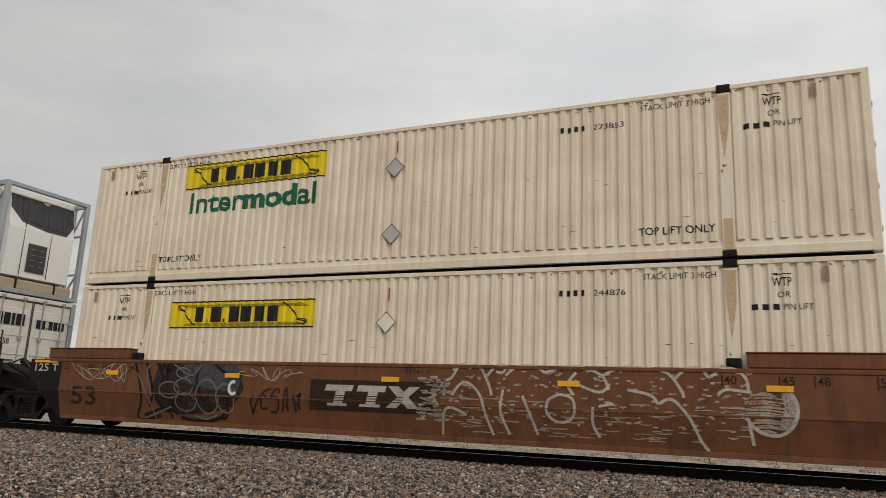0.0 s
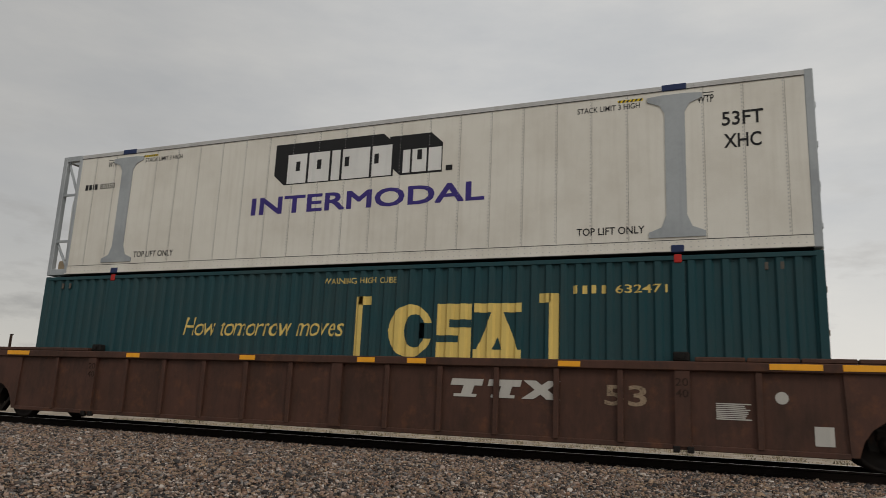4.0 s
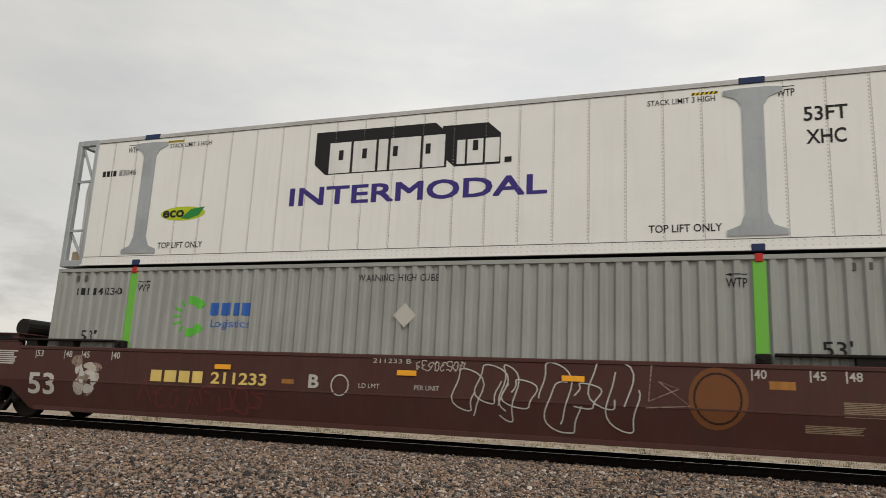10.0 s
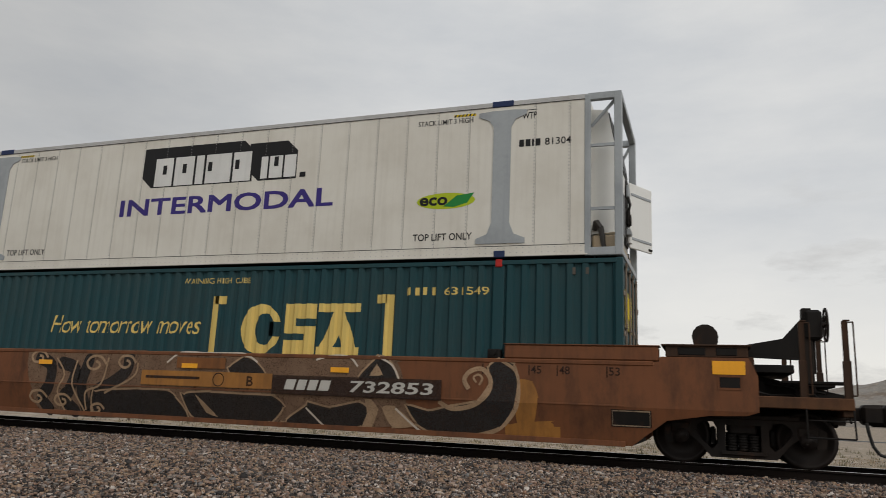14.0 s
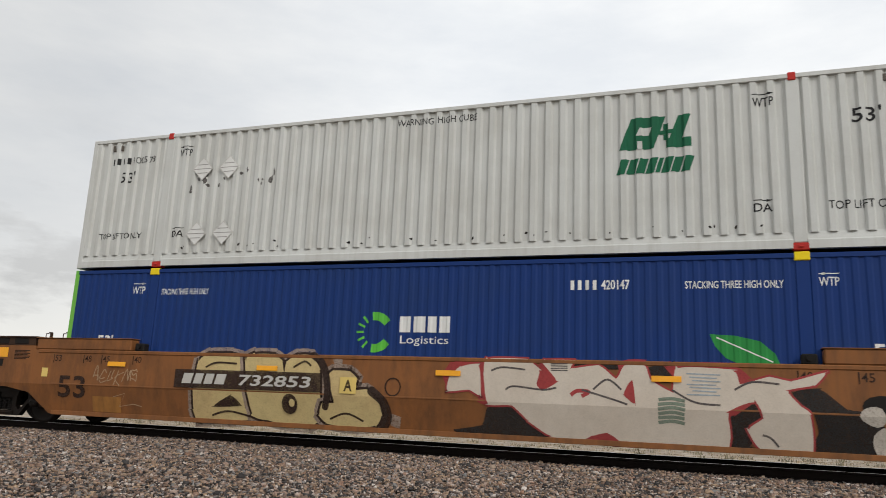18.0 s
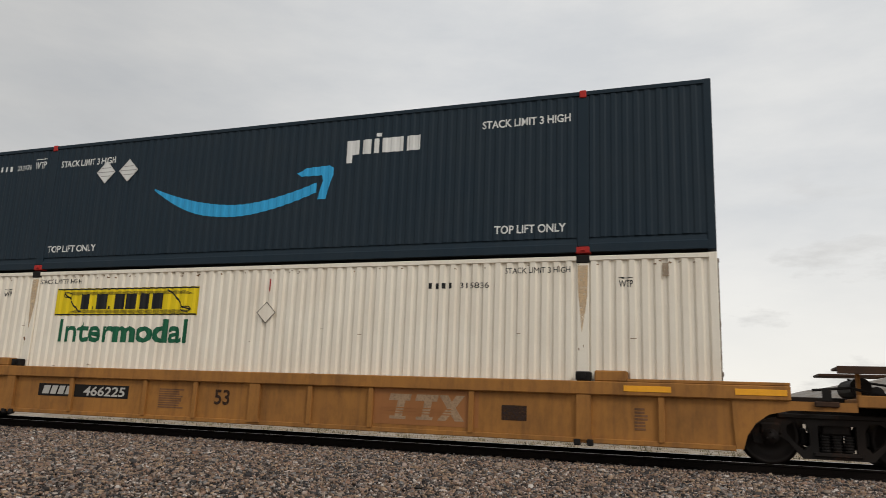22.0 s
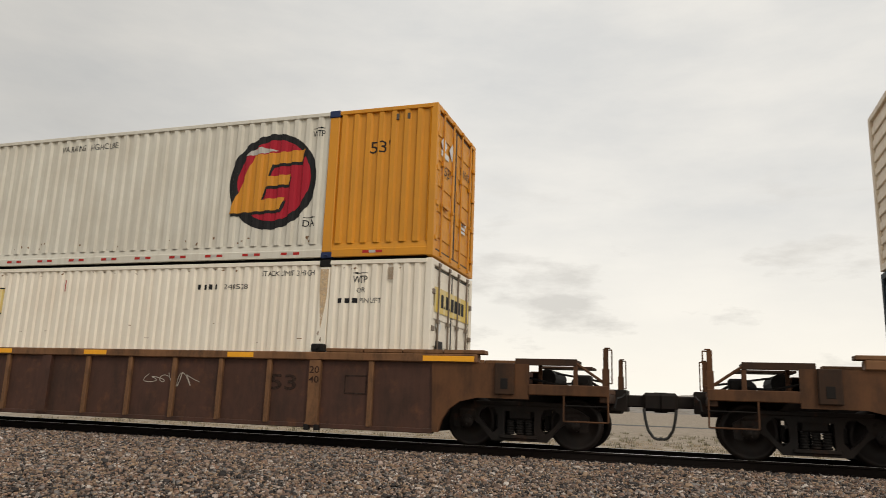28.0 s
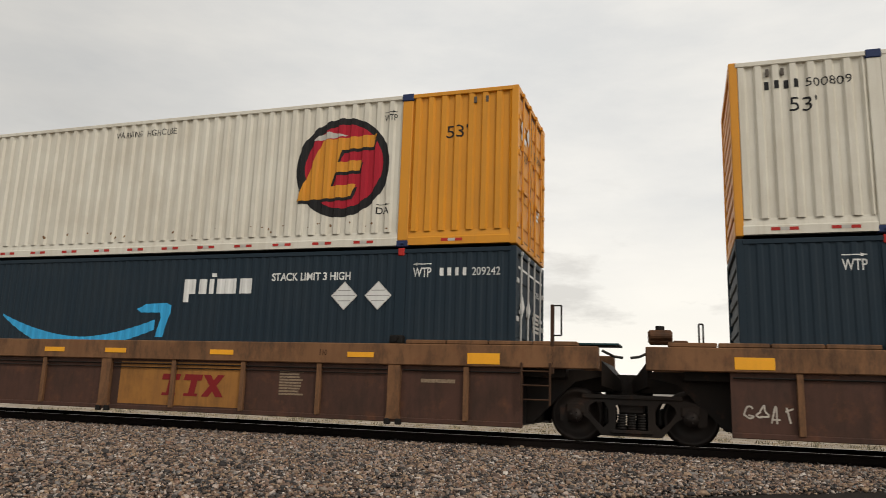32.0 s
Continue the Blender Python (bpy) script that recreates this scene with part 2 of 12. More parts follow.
FENDER = paint("fender_paint", (0.125, 0.054, 0.023), 0.7, dirt=(0.055, 0.028, 0.015), amount=0.7, rust=0.3, streak=0.5, gloss=0.25, grime=0.7)
WHEEL = paint("wheel_steel", (0.016, 0.013, 0.012), 0.5, 0.3, amount=0.5, dirt=(0.036, 0.022, 0.015), gloss=0.25)
RAILTOP = paint("polished_rail", (0.55, 0.55, 0.56), 0.25, 1.0, amount=0.1, bump=0.0)
RAILSIDE = paint("rusty_rail", (0.011, 0.0085, 0.0075), 0.8, amount=0.4, dirt=(0.020, 0.013, 0.010), gloss=0.1)
RUBBER = paint("black_rubber", (0.015, 0.015, 0.015), 0.6, amount=0.2)
REFLECT = paint("amber_reflector", (0.92, 0.40, 0.008), 0.4, dirt=(0.45, 0.20, 0.02), amount=0.2, streak=0.2)
BLACK, WHITE = flat("black_lettering", (0.012, 0.012, 0.013)), flat("white_lettering", (0.72, 0.72, 0.70))
PALE, VIOLET = flat("pale_lettering", (0.50, 0.48, 0.44)), flat("violet_lettering", (0.045, 0.03, 0.20))
GREEN, YELLOW = flat("green_lettering", (0.008, 0.115, 0.055)), flat("yellow_plate", (0.80, 0.60, 0.01))
SKYBLUE, GOLD = flat("sky_blue_stripe", (0.03, 0.36, 0.68)), flat("gold_lettering", (0.72, 0.53, 0.16))
RED, CRIMSON = flat("red_marker", (0.45, 0.025, 0.02)), flat("crimson_disc", (0.42, 0.012, 0.03))
LEAF, BLUELET = flat("leaf_green", (0.10, 0.46, 0.05)), flat("blue_lettering", (0.03, 0.12, 0.42))
GREENDK, TEALFILL = flat("deep_green", (0.02, 0.24, 0.05)), spray("aqua_spray", (0.17, 0.42, 0.44), (0.26, 0.45, 0.41), 0.12, (0.035, 0.17, 0.26))
SPRAY, SILVER = spray("white_spray", (0.56, 0.50, 0.43), None, 0.4), spray("silver_spray", (0.40, 0.39, 0.37), None, 0.3)
BUTTER, SKIN = spray("butter_spray", (0.56, 0.44, 0.21), (0.50, 0.35, 0.17), 0.2), spray("beige_spray", (0.42, 0.28, 0.17), None, 0.35)
UMBER, FADED = spray("umber_lettering", (0.035, 0.018, 0.012), None, 0.35), spray("faded_lettering", (0.34, 0.25, 0.17), None, 0.45)
GUARD = flat("navy_guard", (0.02, 0.035, 0.10))
WORN_ROD = paint("worn_rod_steel", (0.20, 0.155, 0.115), 0.55, 0.1, dirt=(0.08, 0.045, 0.025), amount=0.6, rust=0.3, streak=0.4)
SLOT = flat("dark_slot", (0.10, 0.085, 0.07))
FASCIA = paint("black_plastic_surround", (0.022, 0.023, 0.025), 0.45, amount=0.1)
GRILLE = paint("black_grille", (0.012, 0.013, 0.015), 0.35, amount=0.1)


# ---- mesh tools ----
class Shape:
    def __init__(self):
        self.v, self.f = [], []

    def add(self, verts, faces):
        k = len(self.v)
        self.v.extend(verts)
        self.f.extend([tuple(i + k for i in f) for f in faces])
        return self

    def box(self, x0, x1, y0, y1, z0, z1, bev=0.0):
        if not bev:
            v = [(x, y, z) for x in (x0, x1) for y in (y0, y1) for z in (z0, z1)]
            return self.add(v, [(0, 1, 3, 2), (4, 6, 7, 5), (0, 4, 5, 1), (2, 3, 7, 6), (0, 2, 6, 4), (1, 5, 7, 3)])
        lo, hi = (x0, y0, z0), (x1, y1, z1)
        v, ids = [], {}
        for sx in (0, 1):
            for sy in (0, 1):
                for sz in (0, 1):
                    s = (sx, sy, sz)
                    for ax in range(3):
                        p = []
                        for k in range(3):
                            e = hi[k] if s[k] else lo[k]
                            p.append(e if k == ax else e + (-bev if s[k] else bev))
                        ids[s, ax] = len(v)
                        v.append(tuple(p))
        f = []
        for ax in range(3):
            a, b = [k for k in range(3) if k != ax]
            for side in (0, 1):
                loop = []
                for sa, sb in ((0, 0), (1, 0), (1, 1), (0, 1)):
                    s = [0, 0, 0]
                    s[ax], s[a], s[b] = side, sa, sb
                    loop.append(ids[tuple(s), ax])
                f.append(tuple(loop))
            for sa in (0, 1):
                for sb in (0, 1):
                    s, t = [0, 0, 0], [0, 0, 0]
                    s[a] = t[a] = sa
                    s[b] = t[b] = sb
                    t[ax] = 1
                    s, t = tuple(s), tuple(t)
                    f.append((ids[s, a], ids[t, a], ids[t, b], ids[s, b]))
        for sx in (0, 1):
            for sy in (0, 1):
                for sz in (0, 1):
                    s = (sx, sy, sz)
                    f.append((ids[s, 0], ids[s, 1], ids[s, 2]))
        return self.add(v, f)

    def plate(self, pts, y0, y1):
        """A plate in the x-z plane, from an outline, y0 to y1."""
        n = len(pts)
        v = [(x, y0, z) for x, z in pts] + [(x, y1, z) for x, z in pts]
        tri = tessellate_polygon([[Vector((x, z, 0)) for x, z in pts]])
        f = [tuple(t) for t in tri] + [tuple(i + n for i in reversed(t)) for t in tri]
        f += [(i, (i + 1) % n, (i + 1) % n + n, i + n) for i in range(n)]
        return self.add(v, f)

    def tube(self, a, b, r, n=8, r2=None):
        a, b = Vector(a), Vector(b)
        q = (b - a).to_track_quat("Z", "Y")
        v = []
        for p, rad in ((a, r), (b, r if r2 is None else r2)):
            v += [tuple(p + q @ Vector((rad * math.cos(2 * math.pi * i / n), rad * math.sin(2 * math.pi * i / n), 0))) for i in range(n)]
        f = [(i, (i + 1) % n, (i + 1) % n + n, i + n) for i in range(n)] + [tuple(reversed(range(n))), tuple(range(n, 2 * n))]
        return self.add(v, f)

    def pipe(self, pts, r, n=6):
        for a, b in zip(pts, pts[1:]):
            self.tube(a, b, r, n)
        return self

    def lathe(self, prof, centre, n=28, axis="y"):
        """prof: (radius, along) rows turned about an axis through centre."""
        v, m = [], len(prof)
        for i in range(n):
            c, s = math.cos(2 * math.pi * i / n), math.sin(2 * math.pi * i / n)
            for r, a in prof:
                v.append((centre[0] + r * c, centre[1] + a, centre[2] + r * s) if axis == "y" else (centre[0] + a, centre[1] + r * c, centre[2] + r * s))
        f = [(i * m + j, i * m + j + 1, (i + 1) % n * m + j + 1, (i + 1) % n * m + j) for i in range(n) for j in range(m - 1)]
        return self.add(v, f)

    def mesh(self, name, mat, smooth=False):
        me = bpy.data.meshes.new(name)
        me.from_pydata(self.v, [], self.f)
        bm = bmesh.new()
        bm.from_mesh(me)
        bmesh.ops.recalc_face_normals(bm, faces=bm.faces)
        bm.to_mesh(me)
        bm.free()
        if smooth:
            for p in me.polygons:
                p.use_smooth = True
        me.materials.append(mat)
        return me


CACHE = {}


def cached(key, mat, make, smooth=False):
    k = (key, mat.name)
    if k not in CACHE:
        CACHE[k] = make().mesh(str(key if isinstance(key, str) else key[0]), mat, smooth)
    return CACHE[k]


def part(name, me, parent, label="", m=None):
    ob = new(name, me)
    ob.parent = parent
    if m is not None:
        ob.matrix_basis = m
    if label:
        ob["label"] = label
    return ob


def thing(name, label, category, group=""):
    ob = new(name)
    ob.empty_display_size = 0.3
    return tagged(ob, label, category, group)


# ---- flat artwork: triangles in the x-z plane of a side ----
def poly(pts):
    return [tuple(pts[i] for i in t) for t in tessellate_polygon([[Vector((x, z, 0)) for x, z in pts]])]


def rect(x0, x1, z0, z1, lean=0.0):
    return poly([(x0, z0), (x1, z0), (x1 + lean, z1), (x0 + lean, z1)])


def oval(cx, cz, rx, rz, n=28, wob=0.0, seed=0):
    rnd = random.Random(seed)
    k = [rnd.uniform(-1, 1) for _ in range(4)]
    pts = []
    for i in range(n):
        a = 2 * math.pi * i / n
        w = 1 + wob * (k[0] * math.sin(2 * a) + k[1] * math.cos(3 * a) + 0.6 * k[2] * math.sin(5 * a))
        pts.append((cx + rx * w * math.cos(a), cz + rz * w * math.sin(a)))
    return pts


def ribbon(pts, w, closed=False, taper=False):
    out, n = [], len(pts)
    L, R = [], []
    for i in range(n):
        a = pts[(i - 1) % n] if closed else pts[max(i - 1, 0)]
        b = pts[(i + 1) % n] if closed else pts[min(i + 1, n - 1)]
        dx, dz = b[0] - a[0], b[1] - a[1]
        d = math.hypot(dx, dz) or 1
        k = w / 2 * (1 if not taper else 0.25 + 0.75 * math.sin(math.pi * (i + 0.5) / n))
        L.append((pts[i][0] - dz / d * k, pts[i][1] + dx / d * k))
        R.append((pts[i][0] + dz / d * k, pts[i][1] - dx / d * k))
    for i in range(n if closed else n - 1):
        j = (i + 1) % n
        out += [(L[i], R[i], R[j]), (L[i], R[j], L[j])]
    return out


GLYPHS = {}


def words(s, x0, x1, z0, z1, bold=0.0, lean=0.0):
    """Lettering in the built-in font, fitted into the rectangle."""
    if (s, bold) not in GLYPHS:
        cu = bpy.data.curves.new("lettering", "FONT")
        cu.body, cu.resolution_u, cu.offset = s, 3, bold
        ob = bpy.data.objects.new("lettering", cu)
        me = bpy.data.meshes.new_from_object(ob)
        me.calc_loop_triangles()
        GLYPHS[s, bold] = [tuple((me.vertices[i].co.x, me.vertices[i].co.y) for i in t.vertices) for t in me.loop_triangles]
        bpy.data.objects.remove(ob)
        bpy.data.meshes.remove(me)
        bpy.data.curves.remove(cu)
    tris = GLYPHS[s, bold]
    xs, zs = [p[0] for t in tris for p in t], [p[1] for t in tris for p in t]
    ax, az = min(xs), min(zs)
    kx, kz = (x1 - x0) / (max(xs) - ax), (z1 - z0) / (max(zs) - az)
    return [tuple((x0 + (x - ax) * kx + lean * (z - az) * kz, z0 + (z - az) * kz) for x, z in t) for t in tris]


def blocks(widths, x0, x1, z0, z1, gap=0.22, lean=0.0, notch=0.0):
    """A brand's lettering as plain blocks: widths of the blocks; a negative one is a low dot."""
    total = sum(abs(w) for w in widths) + gap * (len(widths) - 1)
    k, x, out = (x1 - x0) / total, x0, []
    for w in widths:
        a, b = x, x + abs(w) * k
        if w < 0:
            out += rect(a, b, z0, z0 + (z1 - z0) * 0.2, lean * 0.2)
        else:
            out += rect(a, b, z0, z1, lean)
        x = b + gap * k
    return out


def bars(x0, x1, z0, z1, n, seed=1):
    rnd, out = random.Random(seed), []
    step = (z1 - z0) / n
    for i in range(n):
        out += rect(x0, x1 - rnd.uniform(0, 0.25) * (x1 - x0), z1 - (i + 0.62) * step, z1 - i * step)
    return out


class Corrugation:
    """Trapezoid profile along x: y is 0 on the outer flats and depth on the inner ones."""

    def __init__(self, pitch, depth, outer, slope):
        self.pitch, self.depth = pitch, depth
        self.brk = [0.0, outer, outer + slope, pitch - slope]

    def y(self, x):
        u = x % self.pitch
        b = self.brk
        if u <= b[1]:
            return 0.0
        if u < b[2]:
            return self.depth * (u - b[1]) / (b[2] - b[1])
        if u <= b[3]:
            return self.depth
        return self.depth * (self.pitch - u) / (self.pitch - b[3])

    def cuts(self, x0, x1):
        out, k = [], math.floor(x0 / self.pitch)
        while k * self.pitch < x1:
            out += [k * self.pitch + b for b in self.brk if x0 + 1e-6 < k * self.pitch + b < x1 - 1e-6]
            k += 1
        return out


def clipped(pts, x, keep_left):
    out = []
    for i, p in enumerate(pts):
        q = pts[(i + 1) % len(pts)]
        pin, qin = (p[0] <= x, q[0] <= x) if keep_left else (p[0] >= x, q[0] >= x)
        if pin:
            out.append(p)
        if pin != qin:
            k = (x - p[0]) / (q[0] - p[0])
            out.append((x, p[1] + k * (q[1] - p[1])))
    return out


CREASE, BEND = 0.80, 0.24       # smooth car sides lean inwards below the crease
BENT = set()


def leaned(z):
    return BEND * max(0.0, CREASE - z)


def split_level(pts, z, below):
    """The part of an outline below or above a level."""
    return [(b, a) for a, b in clipped([(q, p) for p, q in pts], z, below)]


def decal(name, tris, mat, parent, y=-1.295, lift=0.004, prof=None, flip=False, label="", key=None, smear=0.0):
    """Paint on a side: flat at y, or following a corrugation. flip: on a face that looks along +x."""
    if key is not None and (key, mat.name) in CACHE:
        return part(name, CACHE[key, mat.name], parent, label)
    s = Shape()
    if parent.name in BENT and prof is None and y < -1.4:
        for t in tris:
            for below in (False, True):
                piece_of = split_level(list(t), CREASE, below)
                if len(piece_of) >= 3:
                    s.add([(p[0], y - lift + leaned(p[1]), p[1]) for p in piece_of], [tuple(range(len(piece_of)))])
        tris = []
    if smear:
        extra = [(dx, dz) for dx in (-smear, smear) for dz in (-smear * 0.7, smear * 0.7)]
        for k, (dx, dz) in enumerate(extra):
            for t in tris:
                s.add([(p[0] + dx, y - lift + 0.0005 * (k + 1), p[1] + dz) for p in t], [(0, 1, 2)])
    for t in tris:
        if prof is None:
            s.add([(p[0], y - lift, p[1]) for p in t], [(0, 1, 2)])
            continue
        x0, x1 = min(p[0] for p in t), max(p[0] for p in t)
        edges = [x0] + prof.cuts(x0, x1) + [x1]
        for a, b in zip(edges, edges[1:]):
            piece = clipped(clipped(list(t), a, False), b, True) if len(edges) > 2 else list(t)
            if len(piece) >= 3:
                s.add([(px, y + prof.y(min(max(px, a + 1e-7), b - 1e-7)) - lift, pz) for px, pz in piece], [tuple(range(len(piece)))])
    if flip:
        s.v = [(-(v[1]), v[0], v[2]) for v in s.v]
    me = bpy.data.meshes.new(name)
    me.from_pydata(s.v, [], s.f)
    me.materials.append(mat)
    if key is not None:
        CACHE[key, mat.name] = me
    return part(name, me, parent, label)


# ---- the plan: metres along the train, rail head at z = 0 ----
YC = 13.393          # middle of the track
HALF, WIDE, TALL = 8.077, 1.295, 2.88
LOW_Z, HIGH_Z = 0.32, 3.24


def run(t):
    """How far the train has rolled at t seconds."""
    return 10.8691 * t + 0.009266 * (t - 16) ** 2 + 0.0001031 * (t - 16) ** 3


# ---- ground, track ----
def ground_sheet():
    s = Shape()
    ys = [-3000, -60, -8, 0, 4.0, 17.2, 19.5, 24, 40, 90, 150, 230, 270, 310, 500, 1200, 4000]
    zs = [-1.6, -1.5, -1.2, -1.02, -0.85, -0.55, -1.1, -1.35, -1.5, -2.0, -2.9, -4.6, -5.3, -5.4, -6.0, -6.5, -8.0]
    xs = [-3500, -600, -200, -80, -40, -20, 0, 20, 40, 80, 200, 600, 3500]
    for x in xs:
        for y, z in zip(ys, zs):
            s.v.append((x, y, z))
    n = len(ys)
    for i in range(len(xs) - 1):
        for j in range(n - 1):
            s.f.append((i * n + j, (i + 1) * n + j, (i + 1) * n + j + 1, i * n + j + 1))
    return s


STRAW = paint("dry_grass_ground", (0.31, 0.245, 0.175), 0.95, dirt=(0.19, 0.15, 0.11), amount=0.8, streak=0.0, fine=6.0, bump=0.6)
ASPHALT = paint("asphalt", (0.07, 0.07, 0.072), 0.9, dirt=(0.12, 0.115, 0.11), amount=0.5, streak=0.0)
# bed under the stones, near-black: shade of the gaps is in its colour
GAP_SHADE = paint("stone_gap_shade", (0.030, 0.025, 0.022), 0.95, dirt=(0.014, 0.012, 0.011), amount=0.7, streak=0.0, fine=30, bump=0.8, gloss=0.1)
def patchy(m, scale, tone, lo, hi):
    """Adds bare patches of another tone to a ground material."""
    n, l = m.node_tree.nodes, m.node_tree.links
    b = n["Principled BSDF"]
    tc, w, r, mx = n.new("ShaderNodeTexCoord"), n.new("ShaderNodeTexNoise"), n.new("ShaderNodeMapRange"), n.new("ShaderNodeMixRGB")
    w.inputs["Scale"].default_value, w.inputs["Detail"].default_value, w.inputs["Roughness"].default_value = scale, 9.0, 0.72
    l.new(tc.outputs["Object"], w.inputs["Vector"])
    r.inputs["From Min"].default_value, r.inputs["From Max"].default_value = lo, hi
    l.new(w.outputs["Fac"], r.inputs["Value"])
    l.new(r.outputs["Result"], mx.inputs["Fac"])
    l.new(b.inputs["Base Color"].links[0].from_socket, mx.inputs["Color1"])
    mx.inputs["Color2"].default_value = (*tone, 1)
    l.new(mx.outputs["Color"], b.inputs["Base Color"])


patchy(STRAW, 1.6, (0.10, 0.078, 0.056), 0.46, 0.66)
patchy(STRAW, 0.45, (0.42, 0.36, 0.29), 0.52, 0.64)
tagged(new("ground", ground_sheet().mesh("ground", STRAW)), "dry straw-coloured plain of short winter grass", "ground", kind="structure")


def bed_height(y):
    """Height of the ballast across the track."""
    d = abs(y - YC)
    if d < 1.35:
        return -0.17
    if y < YC:
        return -0.17 - 0.032 * (d - 1.35) - 0.007 * max(0.0, d - 3.0) ** 2
    return -0.17 - 0.30 * max(0.0, d - 1.9)


def ballast_bed():
    s = Shape()
    rnd = random.Random(3)
    ys = np.concatenate([np.arange(3.4, 12.6, 0.2), np.arange(12.8, 17.6, 0.4)])
    xs = np.concatenate([np.arange(-400, -60, 20), np.arange(-60, -24, 2), np.arange(-24, 10, 0.25), np.arange(10, 60, 2), np.arange(60, 401, 20)])
    n = len(ys)
    for x in xs:
        for y in ys:
            s.v.append((float(x), float(y), bed_height(float(y)) - 0.015 + rnd.uniform(-0.012, 0.012)))
    for i in range(len(xs) - 1):
        for j in range(n - 1):
            s.f.append((i * n + j, (i + 1) * n + j, (i + 1) * n + j + 1, i * n + j + 1))
    return s


tagged(new("ballast_bed", ballast_bed().mesh("ballast_bed", GAP_SHADE)), "near-black bed under the ballast stones, coloured as the shade in their gaps", "ballast", kind="structure")


def stones(name, count, x_of, y0, y1, size, seed, mat):
    """Crushed stones lying close together, each a lump of its own."""
    rng = np.random.default_rng(seed)
    base = np.array([(1.05, 0.7, -0.6), (-1.05, 0.7, -0.6), (-1.05, -0.7, -0.6), (1.05, -0.7, -0.6), (0.62, 0.0, 0.62), (-0.62, 0.0, 0.62)])
    tri = [(0, 1, 5), (0, 5, 4), (2, 3, 4), (2, 4, 5), (1, 2, 5), (3, 0, 4), (0, 3, 2), (0, 2, 1)]
    tri = np.array(tri)
    nb = len(base)
    y = y1 - (y1 - y0) * (1 - np.sqrt(1 - rng.random(count) * 0.995))
    lo, hi = x_of(y)
    x = lo + (hi - lo) * rng.random(count)
    z = np.array([bed_height(v) for v in y]) + rng.uniform(-0.030, 0.036, count)
    v = base[None] * (1 + rng.uniform(-0.30, 0.30, (count, nb, 3)))
    v = v * (size * rng.lognormal(0, 0.34, (count, 1, 1))) * rng.uniform(0.62, 1.25, (count, 1, 3))
    a, b = rng.uniform(0, 2 * math.pi, count), rng.normal(0, 0.9, count)
    ca, sa, cb, sb = np.cos(a)[:, None], np.sin(a)[:, None], np.cos(b)[:, None], np.sin(b)[:, None]
    vx, vy, vz = v[..., 0], v[..., 1], v[..., 2]
    vy, vz = cb * vy - sb * vz, sb * vy + cb * vz
    vx, vy = ca * vx - sa * vy, sa * vx + ca * vy
    pts = np.stack([vx + x[:, None], vy + y[:, None], vz + z[:, None]], -1).reshape(-1, 3)
    faces = (tri[None] + (np.arange(count) * nb)[:, None, None]).reshape(-1, 3)
    me = bpy.data.meshes.new(name)
    me.vertices.add(len(pts))
    me.vertices.foreach_set("co", pts.ravel())
    me.loops.add(faces.size)
    me.loops.foreach_set("vertex_index", faces.ravel())
    me.polygons.add(len(faces))
    me.polygons.foreach_set("loop_start", np.arange(0, faces.size, 3))
    me.update()
    me.materials.append(mat)
    return new(name, me)


def stone_material():
    m = bpy.data.materials.new("crushed_granite")
    m.use_nodes = True
    n, l = m.node_tree.nodes, m.node_tree.links
    b = n["Principled BSDF"]
    g = n.new("ShaderNodeNewGeometry")
    r = n.new("ShaderNodeValToRGB")
    e = r.color_ramp.elements
    e[0].position, e[0].color = 0.0, (0.030, 0.026, 0.026, 1)
    e[1].position, e[1].color = 1.0, (0.56, 0.50, 0.45, 1)
    for p, c in ((0.20, (0.075, 0.068, 0.064)), (0.38, (0.185, 0.122, 0.092)), (0.55, (0.38, 0.265, 0.175)), (0.70, (0.20, 0.195, 0.19)), (0.86, (0.265, 0.155, 0.105))):
        k = e.new(p)
        k.color = (*c, 1)
    l.new(g.outputs["Random Per Island"], r.inputs["Fac"])
    tc = n.new("ShaderNodeTexCoord")
    sp = n.new("ShaderNodeTexNoise")
    sp.inputs["Scale"].default_value, sp.inputs["Detail"].default_value = 90.0, 4.0
    l.new(tc.outputs["Object"], sp.inputs["Vector"])
    mix = n.new("ShaderNodeMixRGB")
    mix.blend_type = "OVERLAY"
    mix.inputs["Fac"].default_value = 0.55
    l.new(r.outputs["Color"], mix.inputs["Color1"])
    l.new(sp.outputs["Fac"], mix.inputs["Color2"])
    l.new(mix.outputs["Color"], b.inputs["Base Color"])
    b.inputs["Roughness"].default_value = 0.9
    b.inputs["Specular IOR Level"].default_value = 0.25
    return m


GRANITE = stone_material()
tagged(stones("ballast_stones", 165000, lambda y: (-1.50 * y - 0.8, np.minimum((y - 5.0) / 0.6 - 6.2, 7.5)), 4.9, 12.36, 0.0190, 11, GRANITE),
       "loose crushed granite ballast in pinks and greys", "ballast", kind="stuff")
tagged(stones("ballast_stones", 14000, lambda y: (-24 + 0 * y, 9 + 0 * y), 12.6, 16.2, 0.028, 12, GRANITE),
       "loose crushed granite ballast between the rails", "ballast", kind="stuff")


